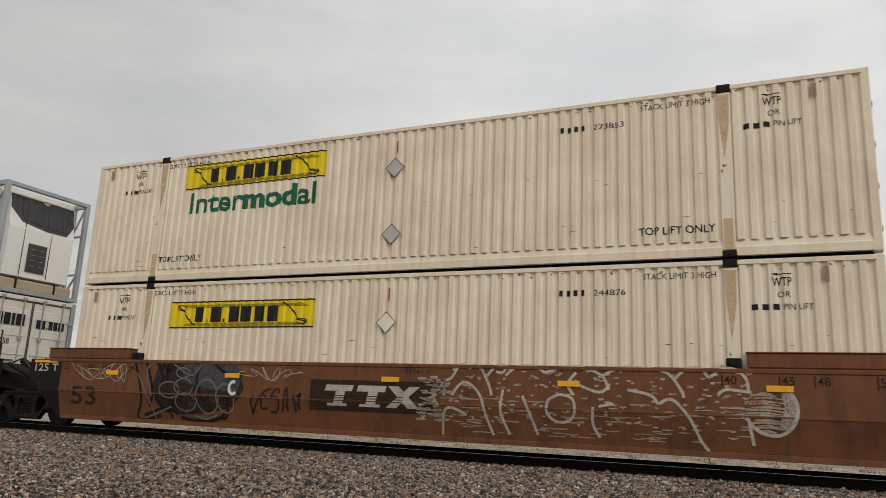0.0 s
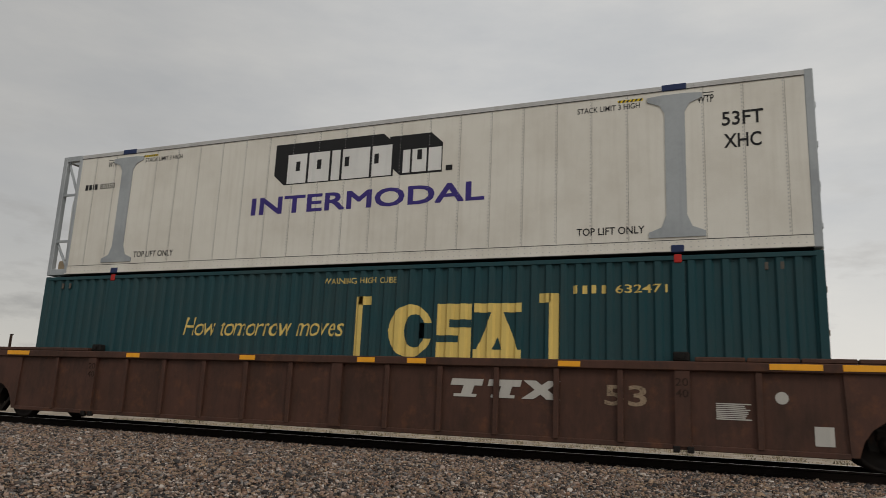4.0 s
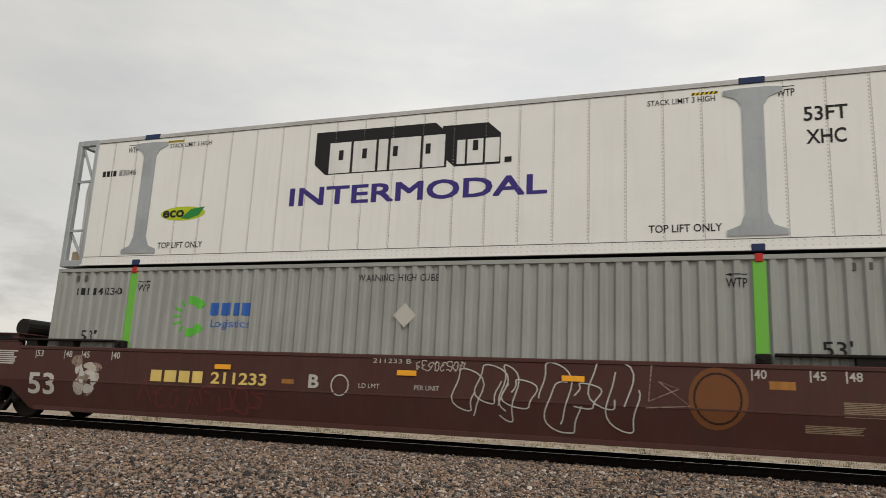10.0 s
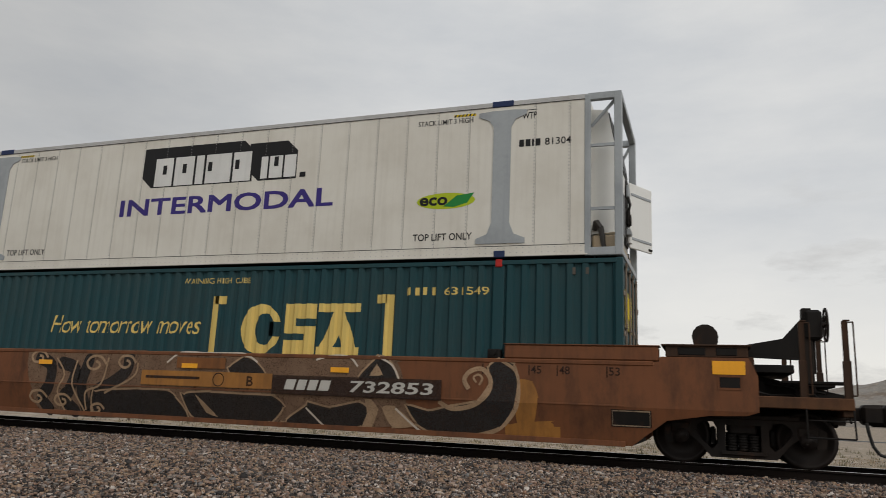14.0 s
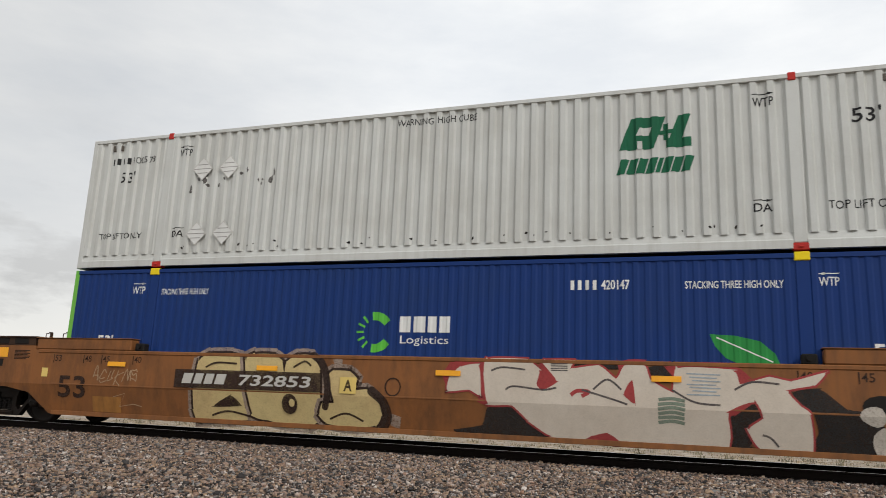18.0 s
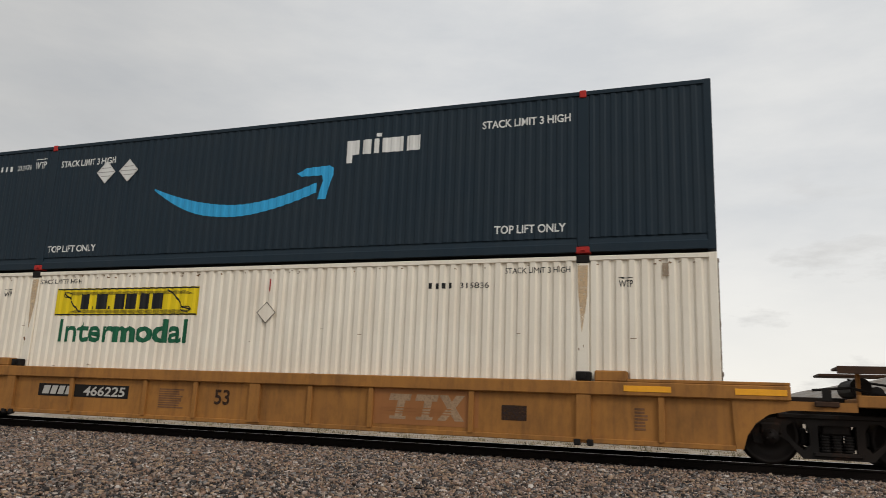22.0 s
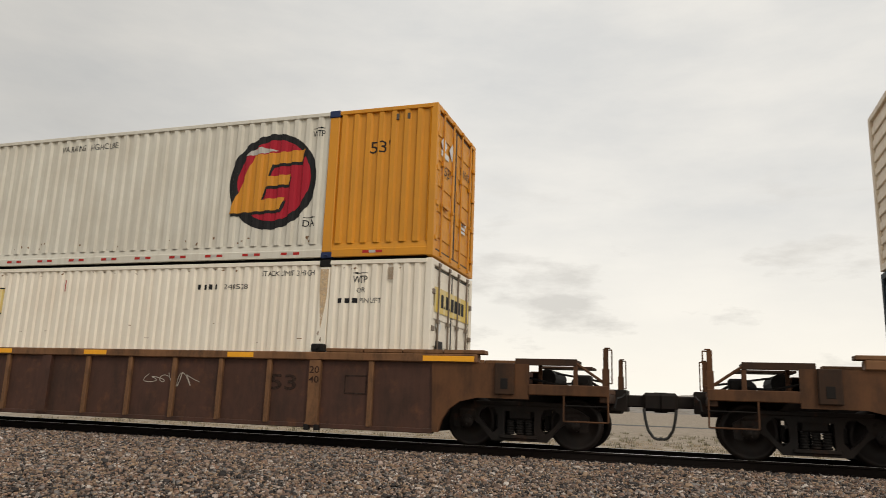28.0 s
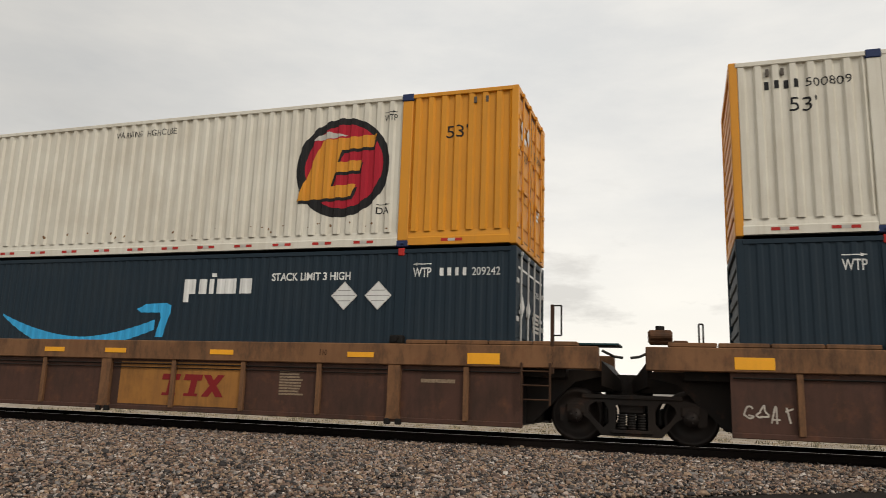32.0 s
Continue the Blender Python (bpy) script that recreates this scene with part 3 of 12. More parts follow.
def rail_profile(mat_top, mat_side, y):
    side = [(-0.075, -0.17), (0.075, -0.17), (0.075, -0.158), (0.012, -0.13), (0.012, -0.04), (0.036, -0.03), (0.036, -0.003), (-0.036, -0.003), (-0.036, -0.03), (-0.012, -0.04), (-0.012, -0.13), (-0.075, -0.158)]
    s = Shape()
    n = len(side)
    s.v = [(x, y + a, z) for x in (-500.0, 500.0) for a, z in side]
    s.f = [(i, (i + 1) % n, (i + 1) % n + n, i + n) for i in range(n)]
    rail = tagged(new("rail", s.mesh("rail", mat_side)), "rusty steel rail with a polished running surface", "rail", "rails of the track", "structure")
    part("rail_head", Shape().box(-500, 500, y - 0.030, y + 0.030, -0.003, 0.0).mesh("rail_head", mat_top), rail, "bright worn running surface")


rail_profile(RAILTOP, RAILSIDE, YC - 0.7525)
rail_profile(RAILTOP, RAILSIDE, YC + 0.7525)
TIEWOOD = paint("creosoted_timber", (0.035, 0.027, 0.022), 0.9, dirt=(0.09, 0.075, 0.06), amount=0.5)
tie = tagged(new("sleeper", cached("sleeper", TIEWOOD, lambda: Shape().box(-0.115, 0.115, -1.3, 1.3, -0.34, -0.168, 0.012))), "dark weathered timber sleeper half buried in ballast", "sleeper", "sleepers")
part("tie_plate", cached("tie_plate", IRON, lambda: Shape().box(-0.1, 0.1, -0.93, -0.57, -0.168, -0.157).box(-0.05, -0.02, -0.87, -0.83, -0.157, -0.12).box(0.03, 0.06, -0.68, -0.64, -0.157, -0.12)), tie)
tie.matrix_basis = pose(-45.0, YC, 0)
for i in range(1, 118):
    copy_thing(tie, pose(-45.0 + 0.55 * i, YC, 0))



def tufts(name, count, y0, y1, height, seed, mat):
    """Dry grass beside the track, blades in loose clumps."""
    rng = np.random.default_rng(seed)
    clump = rng.uniform((-48, y0), (22, y1), (count // 14, 2))
    own = rng.integers(0, len(clump), count)
    x, y = clump[own, 0] + rng.normal(0, 0.16, count), clump[own, 1] + rng.normal(0, 0.16, count)
    z = np.interp(y, (17.2, 19.5, 24, 40, 90), (-0.56, -1.1, -1.35, -1.5, -2.0)) - 0.02
    h = height * rng.lognormal(0, 0.4, count)
    lean, a = rng.normal(0, 0.35, (count, 2)) * h[:, None], rng.uniform(0, math.pi, count)
    w = 0.03 * (0.6 + rng.random(count))
    dx, dy = np.cos(a) * w, np.sin(a) * w
    pts = np.stack([np.stack([x - dx, y - dy, z], -1), np.stack([x + dx, y + dy, z], -1), np.stack([x + lean[:, 0], y + lean[:, 1], z + h], -1)], 1).reshape(-1, 3)
    me = bpy.data.meshes.new(name)
    me.from_pydata(pts.tolist(), [], np.arange(count * 3).reshape(-1, 3).tolist())
    me.materials.append(mat)
    return new(name, me)


DRYGRASS = paint("dry_grass_blades", (0.38, 0.30, 0.20), 0.9, dirt=(0.22, 0.16, 0.09), amount=0.5, streak=0.0, bump=0.0, islands=0.45)
tagged(tufts("grass", 60000, 16.9, 60, 0.06, 21, DRYGRASS), "tufts of bleached dry grass beyond the track", "grass", kind="stuff")
SAGE = paint("grey_sagebrush", (0.20, 0.18, 0.115), 0.9, dirt=(0.25, 0.20, 0.12), amount=0.5, streak=0.0, bump=0.0, islands=0.4)
tagged(tufts("shrubs", 9000, 30, 85, 0.17, 22, SAGE), "low grey-green desert shrubs on the plain", "shrub", kind="stuff")

# road and far hills
tagged(new("road", Shape().box(-3000, 3000, 283, 297, -5.7, -5.24).mesh("road", ASPHALT)), "far grey asphalt highway across the plain", "road", kind="structure")
# rock tone made paler, so distance haze sits in the base colour
HILLS = paint("haze_lightened_hill", (0.25, 0.23, 0.205), 1.0, dirt=(0.17, 0.16, 0.15), amount=0.8, streak=0.0, fine=0.03, bump=0.0)
patchy(HILLS, 0.02, (0.15, 0.115, 0.085), 0.45, 0.62)
patchy(HILLS, 0.09, (0.36, 0.30, 0.24), 0.55, 0.66)


def hill_mesh(r0, a0, a1, height, seed, depth=500):
    s = Shape()
    n, m = 90, 9
    for i in range(n + 1):
        a = radians(a0 + (a1 - a0) * i / n)
        for j in range(m + 1):
            r = r0 + depth * j / m
            x, y = r * math.sin(a), r * math.cos(a)
            up = math.sin(math.pi * min(1.0, j / m * 1.0) * 0.5 + 0.0)
            k = noise.fractal((x / 420 + seed, y / 420, seed), 0.9, 2.1, 6)
            s.v.append((x, y, -9 + max(0.0, up * (height(math.degrees(a)) * (1 + 0.22 * k)))))
    for i in range(n):
        for j in range(m):
            s.f.append((i * (m + 1) + j, (i + 1) * (m + 1) + j, (i + 1) * (m + 1) + j + 1, i * (m + 1) + j + 1))
    return s


def near_ridge(a):
    return 28 + 8.0 * max(0.0, min(16.0, a)) + 1.0 * max(0.0, a - 9) ** 2 if a < 16 else 205


tagged(new("hill", hill_mesh(1500, -4, 50, near_ridge, 2).mesh("hill", HILLS, True)), "low bare rocky hill in the haze beyond the highway", "hill", kind="structure")
tagged(new("hill", hill_mesh(2500, -9, 12, lambda a: 66 * max(0.0, min(1.0, (a + 9) / 6)) ** 1.5, 5).mesh("hill", HILLS, True)), "distant low ridge on the skyline", "hill", kind="structure")


# ---- containers ----
MOVERS = []          # (thing, metres along the train, height)
FINE = Corrugation(0.204, 0.037, 0.084, 0.030)
WAVE = Corrugation(0.256, 0.044, 0.086, 0.034)
SHEET = Corrugation(0.185, 0.015, 0.060, 0.030)


def side_strip(prof, x0, x1, z0, z1, far=False):
    s = Shape()
    xs = [x0] + prof.cuts(x0, x1) + [x1]
    for x in xs:
        y = -WIDE + prof.y(min(max(x, x0 + 1e-7), x1 - 1e-7)) if x0 < x < x1 else -WIDE + prof.depth
        y = -y if far else y
        t = -0.004 if far else 0.004
        s.v += [(x, y, z0), (x, y, z1), (x, y + t, z1), (x, y + t, z0)]
    for i in range(len(xs) - 1):
        k = 4 * i
        s.f += [(k, k + 4, k + 5, k + 1), (k + 3, k + 2, k + 6, k + 7)]
    return s


def door_leaf(y0, y1):
    return Shape().box(HALF - 0.07, HALF - 0.035, y0, y1, 0.14, TALL - 0.12, 0.006)


def end_of(parent, kind, mat, at_right, rods=None):
    m = None if at_right else pose(0, 0, 0, 0, 0, 180)
    rods = rods or ALU
    part("end_header", cached("end_header", mat, lambda: Shape().box(HALF - 0.1, HALF, -WIDE + 0.12, WIDE - 0.12, TALL - 0.11, TALL, 0.01)), parent, m=m)
    part("end_sill", cached("end_sill", mat, lambda: Shape().box(HALF - 0.1, HALF, -WIDE + 0.12, WIDE - 0.12, 0, 0.13, 0.01)), parent, m=m)
    if kind == "door":
        for y0, y1 in ((-1.17, -0.008), (0.008, 1.17)):
            leaf = part("door", cached(("door", y0), mat, lambda: door_leaf(y0, y1)), parent, m=m)
            for i in range(5):
                part("door_panel", cached(("door_panel", y0), mat, lambda: Shape().box(HALF - 0.04, HALF - 0.018, y0 + 0.09, y1 - 0.09, 0.38, 0.62, 0.009)), leaf, m=pose(0, 0, 0.48 * i))
            for y in (y0 + 0.28, y1 - 0.28):
                part("lock_rod", cached(("lock_rod", y), rods, lambda: Shape().tube((HALF + 0.005, y, 0.06), (HALF + 0.005, y, TALL - 0.05), 0.019).box(HALF - 0.02, HALF + 0.03, y - 0.05, y + 0.05, 0.05, 0.11).box(HALF - 0.02, HALF + 0.03, y - 0.05, y + 0.05, TALL - 0.1, TALL - 0.04).box(HALF - 0.02, HALF + 0.028, y - 0.05, y + 0.05, 1.75, 1.82).box(HALF + 0.0, HALF + 0.04, y - 0.03, y + 0.32 if y < y0 + 0.4 else y + 0.05, 0.98, 1.03)), leaf)
            outer = y0 if y0 < -0.5 else y1
            part("door_gasket", cached(("door_gasket", y0), RUBBER, lambda: Shape().box(HALF - 0.04, HALF - 0.031, y0, y0 + 0.028, 0.15, TALL - 0.13).box(HALF - 0.04, HALF - 0.031, y1 - 0.028, y1, 0.15, TALL - 0.13).box(HALF - 0.04, HALF - 0.031, y0 + 0.028, y1 - 0.028, 0.15, 0.175).box(HALF - 0.04, HALF - 0.031, y0 + 0.028, y1 - 0.028, TALL - 0.155, TALL - 0.13)), leaf)
            for hz in (0.3, 0.95, 1.6, 2.25):
                part("hinge", cached(("hinge", y0), rods, lambda: Shape().box(HALF - 0.03, HALF + 0.018, outer - 0.07, outer + 0.07, 0, 0.09, 0.008)), leaf, m=pose(0, 0, hz))
    else:
        wall = part("front_wall", cached("front_wall", mat, lambda: Shape().box(HALF - 0.09, HALF - 0.05, -1.18, 1.18, 0.12, TALL - 0.1)), parent, m=m)
        for i in range(10):
            part("wall_rib", cached("wall_rib", mat, lambda: Shape().box(HALF - 0.052, HALF - 0.02, -1.16, 1.16, 0.2, 0.36, 0.014)), wall, m=pose(0, 0, i * 0.255))


def corrugated(name, label, x, z, mat, prof, right="door", ledge=0.14, posts=None, castings=None, tips=None, ends=None, left_corner=None, doors=None, rods=None):
    """A 53-foot corrugated box. tips: paint of the outer bays; ends: (left, right) paint of the two ends."""
    c = thing(name, label, "container", "double-stacked containers")
    tips = tips or (mat, mat)
    ends = ends or tips
    z0, z1 = ledge + 0.01, TALL - 0.085
    for tag, a, b, pm in (("l", -HALF + 0.12, -6.09, tips[0]), ("m", -5.89, 5.89, mat), ("r", 6.09, HALF - 0.12, tips[1])):
        for far in (False, True):
            part("side_panel", cached(("side_panel", tag, far, prof.pitch, z0), pm, lambda: side_strip(prof, a, b, z0, z1, far)), c)
    for sy in (-1, 1):
        if ledge > 0.2:
            prof2 = [(-WIDE - 0.004, 0.02), (-WIDE - 0.004, 0.15), (-WIDE + 0.012, 0.17), (-WIDE + 0.035, ledge + 0.02), (-WIDE + 0.09, ledge + 0.02), (-WIDE + 0.09, 0.02)]
        else:
            prof2 = [(-WIDE - 0.004, 0.0), (-WIDE - 0.004, ledge), (-WIDE + 0.035, ledge + 0.012), (-WIDE + 0.09, ledge + 0.012), (-WIDE + 0.09, 0.0)]
        n = len(prof2)
        for k, (a, b, pm) in enumerate(((-HALF + 0.12, -6.09, tips[0]), (-5.89, 5.89, mat), (6.09, HALF - 0.12, tips[1]))):
            part("bottom_rail", cached(("bottom_rail", sy, ledge, k), pm, lambda: Shape().add([(xx, -sy * p, q) for xx in (a, b) for p, q in prof2], [(i, (i + 1) % n, (i + 1) % n + n, i + n) for i in range(n)] + [tuple(range(n)), tuple(range(n, 2 * n))])), c)
        for k, (a, b, pm) in enumerate(((-HALF + 0.1, -6.0, tips[0]), (-6.0, 6.0, mat), (6.0, HALF - 0.1, tips[1]))):
            part("top_rail", cached(("top_rail", sy, k), pm, lambda: Shape().box(a, b, sy * WIDE - 0.03 - 0.018 * sy, sy * WIDE + 0.03 - 0.018 * sy, TALL - 0.09, TALL - 0.012, 0.008)), c)
        for sx in (-1, 1):
            lock = 0.06 if castings is RED else 0.11
            pm = posts or tips[(sx + 1) // 2]
            part("lift_post", cached(("lift_post", sx, sy), pm, lambda: Shape().box(sx * 5.99 - 0.1, sx * 5.99 + 0.1, min(sy * (WIDE + 0.002), sy * (WIDE - 0.09)), max(sy * (WIDE + 0.002), sy * (WIDE - 0.09)), 0.11, TALL - 0.1, 0.012)), c)
            part("casting", cached(("casting", sx, sy), castings or SOOT, lambda: Shape().box(sx * 5.99 - lock, sx * 5.99 + lock, sy * WIDE - 0.075 - 0.052 * sy, sy * WIDE + 0.075 - 0.052 * sy, TALL - 0.13, TALL + 0.006, 0.012)), c)
            part("casting", cached(("casting_low", sx, sy), castings or SOOT, lambda: Shape().box(sx * 5.99 - 0.12, sx * 5.99 + 0.12, sy * WIDE - 0.075 - 0.07 * sy, sy * WIDE + 0.075 - 0.07 * sy, -0.004, 0.11, 0.012).tube((sx * 5.99 - 0.03, sy * (WIDE + 0.007), 0.05), (sx * 5.99 + 0.03, sy * (WIDE + 0.007), 0.05), 0.022, 6)), c)
            part("corner_post", cached(("corner_post", sx, sy), (left_corner if sx < 0 and left_corner else ends[(sx + 1) // 2]), lambda: Shape().box(min(sx * HALF, sx * (HALF - 0.13)), max(sx * HALF, sx * (HALF - 0.13)), sy * (WIDE - 0.07) - 0.07, sy * (WIDE - 0.07) + 0.07, 0, TALL, 0.012)), c)
    if prof is WAVE:
        for sx in (-1, 1):
            for lx in (7.28, 7.5):
                part("lashing_slot", cached(("lashing_slot", sx, lx), SLOT, lambda: Shape().box(sx * lx - 0.026, sx * lx + 0.026, -WIDE - 0.004, -WIDE + 0.03, 2.60, 2.72, 0.006)), c)
    part("roof", cached("roof", mat, lambda: Shape().box(-HALF + 0.09, HALF - 0.09, -WIDE + 0.03, WIDE - 0.03, TALL - 0.05, TALL - 0.02)), c)
    part("base", cached("base", SOOT, lambda: Shape().box(-HALF + 0.09, HALF - 0.09, -WIDE + 0.08, WIDE - 0.08, 0.03, 0.13)), c)
    end_of(c, right, doors or ends[1], True, rods or WORN_ROD)
    end_of(c, "front" if right == "door" else "door", doors or ends[0], False, rods or WORN_ROD)
    MOVERS.append((c, x, z))
    return c


SPLIT = {"name_blocks": "name_block", "owner_blocks": "owner_block", "owner_mark": "owner_mark", "logo_blocks": "logo_block", "word_blocks": "word_block", "logo_word": "logo_block", "hazard_bars": "hazard_bar", "stencil_lines": "stencil_line", "reflective_tape": "tape_strip", "logo_cuts": "logo_cut"}


def put(c, tris, mat, prof=None, name="lettering", lift=0.004, key=None, y=-WIDE, smear=0.0):
    if name in SPLIT:
        for i in range(0, len(tris), 2):
            decal(SPLIT[name], tris[i:i + 2], mat, c, y, lift + 0.0003 * (i // 2 % 5), prof, key=None if key is None else (key, i))
        return None
    return decal(name, tris, mat, c, y, lift, prof, key=key, smear=smear)


def face(c, tris, mat, lift=0.004, name="lettering", x=HALF - 0.018, key=None):
    """Artwork on the end that looks along +x; tris in y-z."""
    if name in SPLIT:
        for i in range(0, len(tris), 2):
            decal(SPLIT[name], tris[i:i + 2], mat, c, -x, lift + 0.0003 * (i // 2 % 5), None, True, key=None if key is None else (key, i))
        return None
    return decal(name, tris, mat, c, -x, lift, None, True, key=key)


def diamond(x, z, r):
    return poly([(x - r, z), (x, z - r), (x + r, z), (x, z + r)])


def placard(c, x, z, r, prof, mat=WHITE):
    put(c, diamond(x, z, r), mat, None, "placard", 0.012, key=("placard", x, z, r))
    put(c, ribbon([(x - r * 0.95, z), (x, z - r * 0.95), (x + r * 0.95, z), (x, z + r * 0.95)], 0.012, True), PALE, None, "placard_rim", 0.016, key=("placard_rim", x, z, r))
    for k in (-1, 0, 1):
        h = r * 0.85 - abs(k) * r * 0.36
        put(c, rect(x - h, x + h, z + k * r * 0.36 - 0.008, z + k * r * 0.36 + 0.008), SILVER, None, "placard_slat", 0.015, key=("placard_slat", x, z, r, k))


def arrow_mark(c, s, x, z, ink, prof, right=True, size=1.0):
    """WTP or DA with its little arrow above."""
    w = 0.34 * size
    put(c, words(s, x, x + w, z, z + 0.17 * size, 0.01), ink, prof, "mark")
    a, b = (x, x + w) if right else (x + w, x)
    k = 0.05 if right else -0.05
    put(c, rect(min(a, b), max(a, b), z + 0.225 * size, z + 0.242 * size) + poly([(b, z + 0.233 * size), (b - k * 1.6, z + 0.262 * size), (b - k * 1.6, z + 0.204 * size)]), ink, prof, "mark")


def lines_of(c, ink, prof, spots, cap=0.12, bold=0.012):
    for s, x0, x1, z in spots:
        put(c, words(s, x0, x1, z, z + cap, bold), ink, prof, "mark")


RUSTWASH = spray("rust_wash", (0.60, 0.43, 0.26), (0.68, 0.55, 0.39), 0.8)
FADED_YELLOW = paint("sun_faded_yellow", (0.70, 0.48, 0.06), 0.6, dirt=(0.72, 0.66, 0.50), amount=0.5, streak=0.9, bump=0.0)


def cream_box(x, z, number, big=True, pin=True, shift=0.0, faded=False, mat=CREAM, right="door", placards=True):
    c = corrugated("shipping_container", "cream corrugated steel container with a yellow name panel" + (" and green lettering" if big else ""), x, z, mat, FINE, right, 0.26 if z > 3 else 0.14, castings=SOOT)
    zs = 1.87 + shift
    put(c, rect(-5.36, -1.62, zs, zs + 0.58), FADED_YELLOW if faded else YELLOW, FINE, "name_panel", 0.003, key=("np", zs))
    put(c, ribbon([(-5.34, zs + 0.02), (-1.64, zs + 0.02), (-1.64, zs + 0.56), (-5.34, zs + 0.56)], 0.03, True), BLACK, FINE, "panel_border", 0.006, key=("npb", zs))
    put(c, [t for i in range(5) for t in rect(-5.1 + 0.05 * i, -1.95 + 0.05 * i, zs + 0.49 - 0.014 * i, zs + 0.496 - 0.014 * i)] + [t for i in range(5) for t in rect(-5.0 + 0.05 * i, -1.85 + 0.02 * i, zs + 0.05 + 0.014 * i, zs + 0.056 + 0.014 * i)], BLACK, FINE, "scroll_lines", 0.006, key=("npl", zs))
    put(c, ribbon([(-5.15, zs + 0.5), (-4.95, zs + 0.36), (-4.72, zs + 0.1), (-4.6, zs + 0.08)], 0.03) + ribbon([(-2.4, zs + 0.52), (-2.2, zs + 0.4), (-2.0, zs + 0.16), (-1.8, zs + 0.12)], 0.03) + ribbon(oval(-5.02, zs + 0.44, 0.13, 0.05, 14), 0.02, True) + ribbon(oval(-1.92, zs + 0.13, 0.13, 0.05, 14), 0.02, True), BLACK, FINE, "scroll", 0.007, key=("nps", zs))
    put(c, blocks((0.6, -0.16, 0.7, -0.16, 0.72, 0.72, 0.74, 0.68), -4.62, -2.52, zs + 0.13, zs + 0.45, 0.2), BLACK, FINE, "name_blocks", 0.008, key=("npw", zs))
    if big:
        put(c, words("Intermodal", -5.16, -1.82, zs - 0.56, zs - 0.08, 0.03), GREEN, FINE, key=("im", zs))
    lines_of(c, BLACK, FINE, [("STACK LIMIT 3 HIGH", -5.85, -4.72, 2.60), ("STACK LIMIT 3 HIGH", 4.66, 5.78, 2.60)], 0.10, 0.0)
    if z > 3:
        lines_of(c, BLACK, FINE, [("TOP LIFT ONLY", -5.87, -4.66, 0.42), ("TOP LIFT ONLY", 4.60, 5.80, 0.42)], 0.13)
    put(c, blocks((0.5, 0.5, 0.5, 0.5), 3.27, 3.7, 2.36, 2.46, 0.5), BLACK, FINE, "owner_mark", key=("om", 1))
    put(c, words(number, 3.85, 4.38, 2.36, 2.46), BLACK, FINE, "number")
    for sx in (-1, 1):
        arrow_mark(c, "WTP", sx * 6.72 - 0.15, 2.44 if pin is True or (pin and sx > 0) else 2.34, BLACK, FINE, sx < 0, 0.8 if pin is True or (pin and sx > 0) else 0.65)
        if pin is True or (pin and sx > 0):
            put(c, words("OR", sx * 6.72 - 0.08, sx * 6.72 + 0.1, 2.27, 2.36), BLACK, FINE, "mark")
            put(c, words("PIN LIFT", sx * 6.72 + 0.0, sx * 6.72 + 0.4, 2.08, 2.17) + blocks((0.3, 0.3, 0.3), sx * 6.72 - 0.45, sx * 6.72 - 0.06, 2.08, 2.17, 0.2), BLACK, FINE, "mark")
    put(c, rect(-0.03, 0.02, 2.36, 2.60), RED, FINE, "red_marker", key="redm")
    if placards:
        for pz in ((2.05, 0.72) if z > 3 else (1.95,)):
            put(c, diamond(-0.02, pz, 0.20), PALE if z > 3 else CREAM_NEW, None, "placard_holder", 0.02, key=("ph", pz))
            put(c, ribbon([(-0.22, pz), (-0.02, pz - 0.20), (0.18, pz), (-0.02, pz + 0.20)], 0.016, True), IRON, None, "placard_holder_rim", 0.024, key=("phr", pz))
    for px in (-7.62, 7.3):
        put(c, poly([(px - 0.05, 2.5), (px + 0.05, 2.5), (px + 0.05, 2.72), (px - 0.05, 2.72)]), FADED, None, "tag_plate", 0.01, key=("tg", px))
    # lock pads and rust below the posts
    rnd = random.Random(number)
    rust = flat("rust_fleck", (0.20, 0.11, 0.05))
    worn = [rect(a, a + rnd.uniform(0.03, 0.12), b, b + rnd.uniform(0.006, 0.014)) for a, b in ((rnd.uniform(-7.7, 7.7), rnd.choice((rnd.uniform(0.35, 0.9), rnd.uniform(1.3, 1.7)))) for _ in range(26))]
    worn += [poly(oval(rnd.uniform(-7.8, 7.8), rnd.uniform(2.70, 2.77), rnd.uniform(0.01, 0.03), rnd.uniform(0.006, 0.02), 7, 0.3, rnd.random())) for _ in range(40)]
    # scuffs on the lift posts
    worn += [poly(oval(sx * 5.99 + rnd.uniform(-0.08, 0.08), rnd.uniform(1.25, 1.6), rnd.uniform(0.01, 0.03), rnd.uniform(0.01, 0.05), 7, 0.4, rnd.random())) for sx in (-1, 1) for _ in range(5)]
    put(c, [t for w in worn for t in w], rust, FINE, "rust_flecks", 0.003)["kind"] = "stuff"
    for a in (-5.99, 5.99):
        put(c, poly([(a - 0.085, 2.71), (a + 0.085, 2.71), (a + 0.07, 2.2), (a + 0.03, 1.9), (a - 0.02, 1.6), (a - 0.05, 1.95), (a - 0.08, 2.3)]), RUSTWASH, None, "rust_streak", 0.006, key=("ruststreak", a))
        put(c, rect(a - 0.07, a + 0.07, 0.13, 0.62), RUSTWASH, None, "rust_streak", 0.006, key=("ruststreak_low", a))
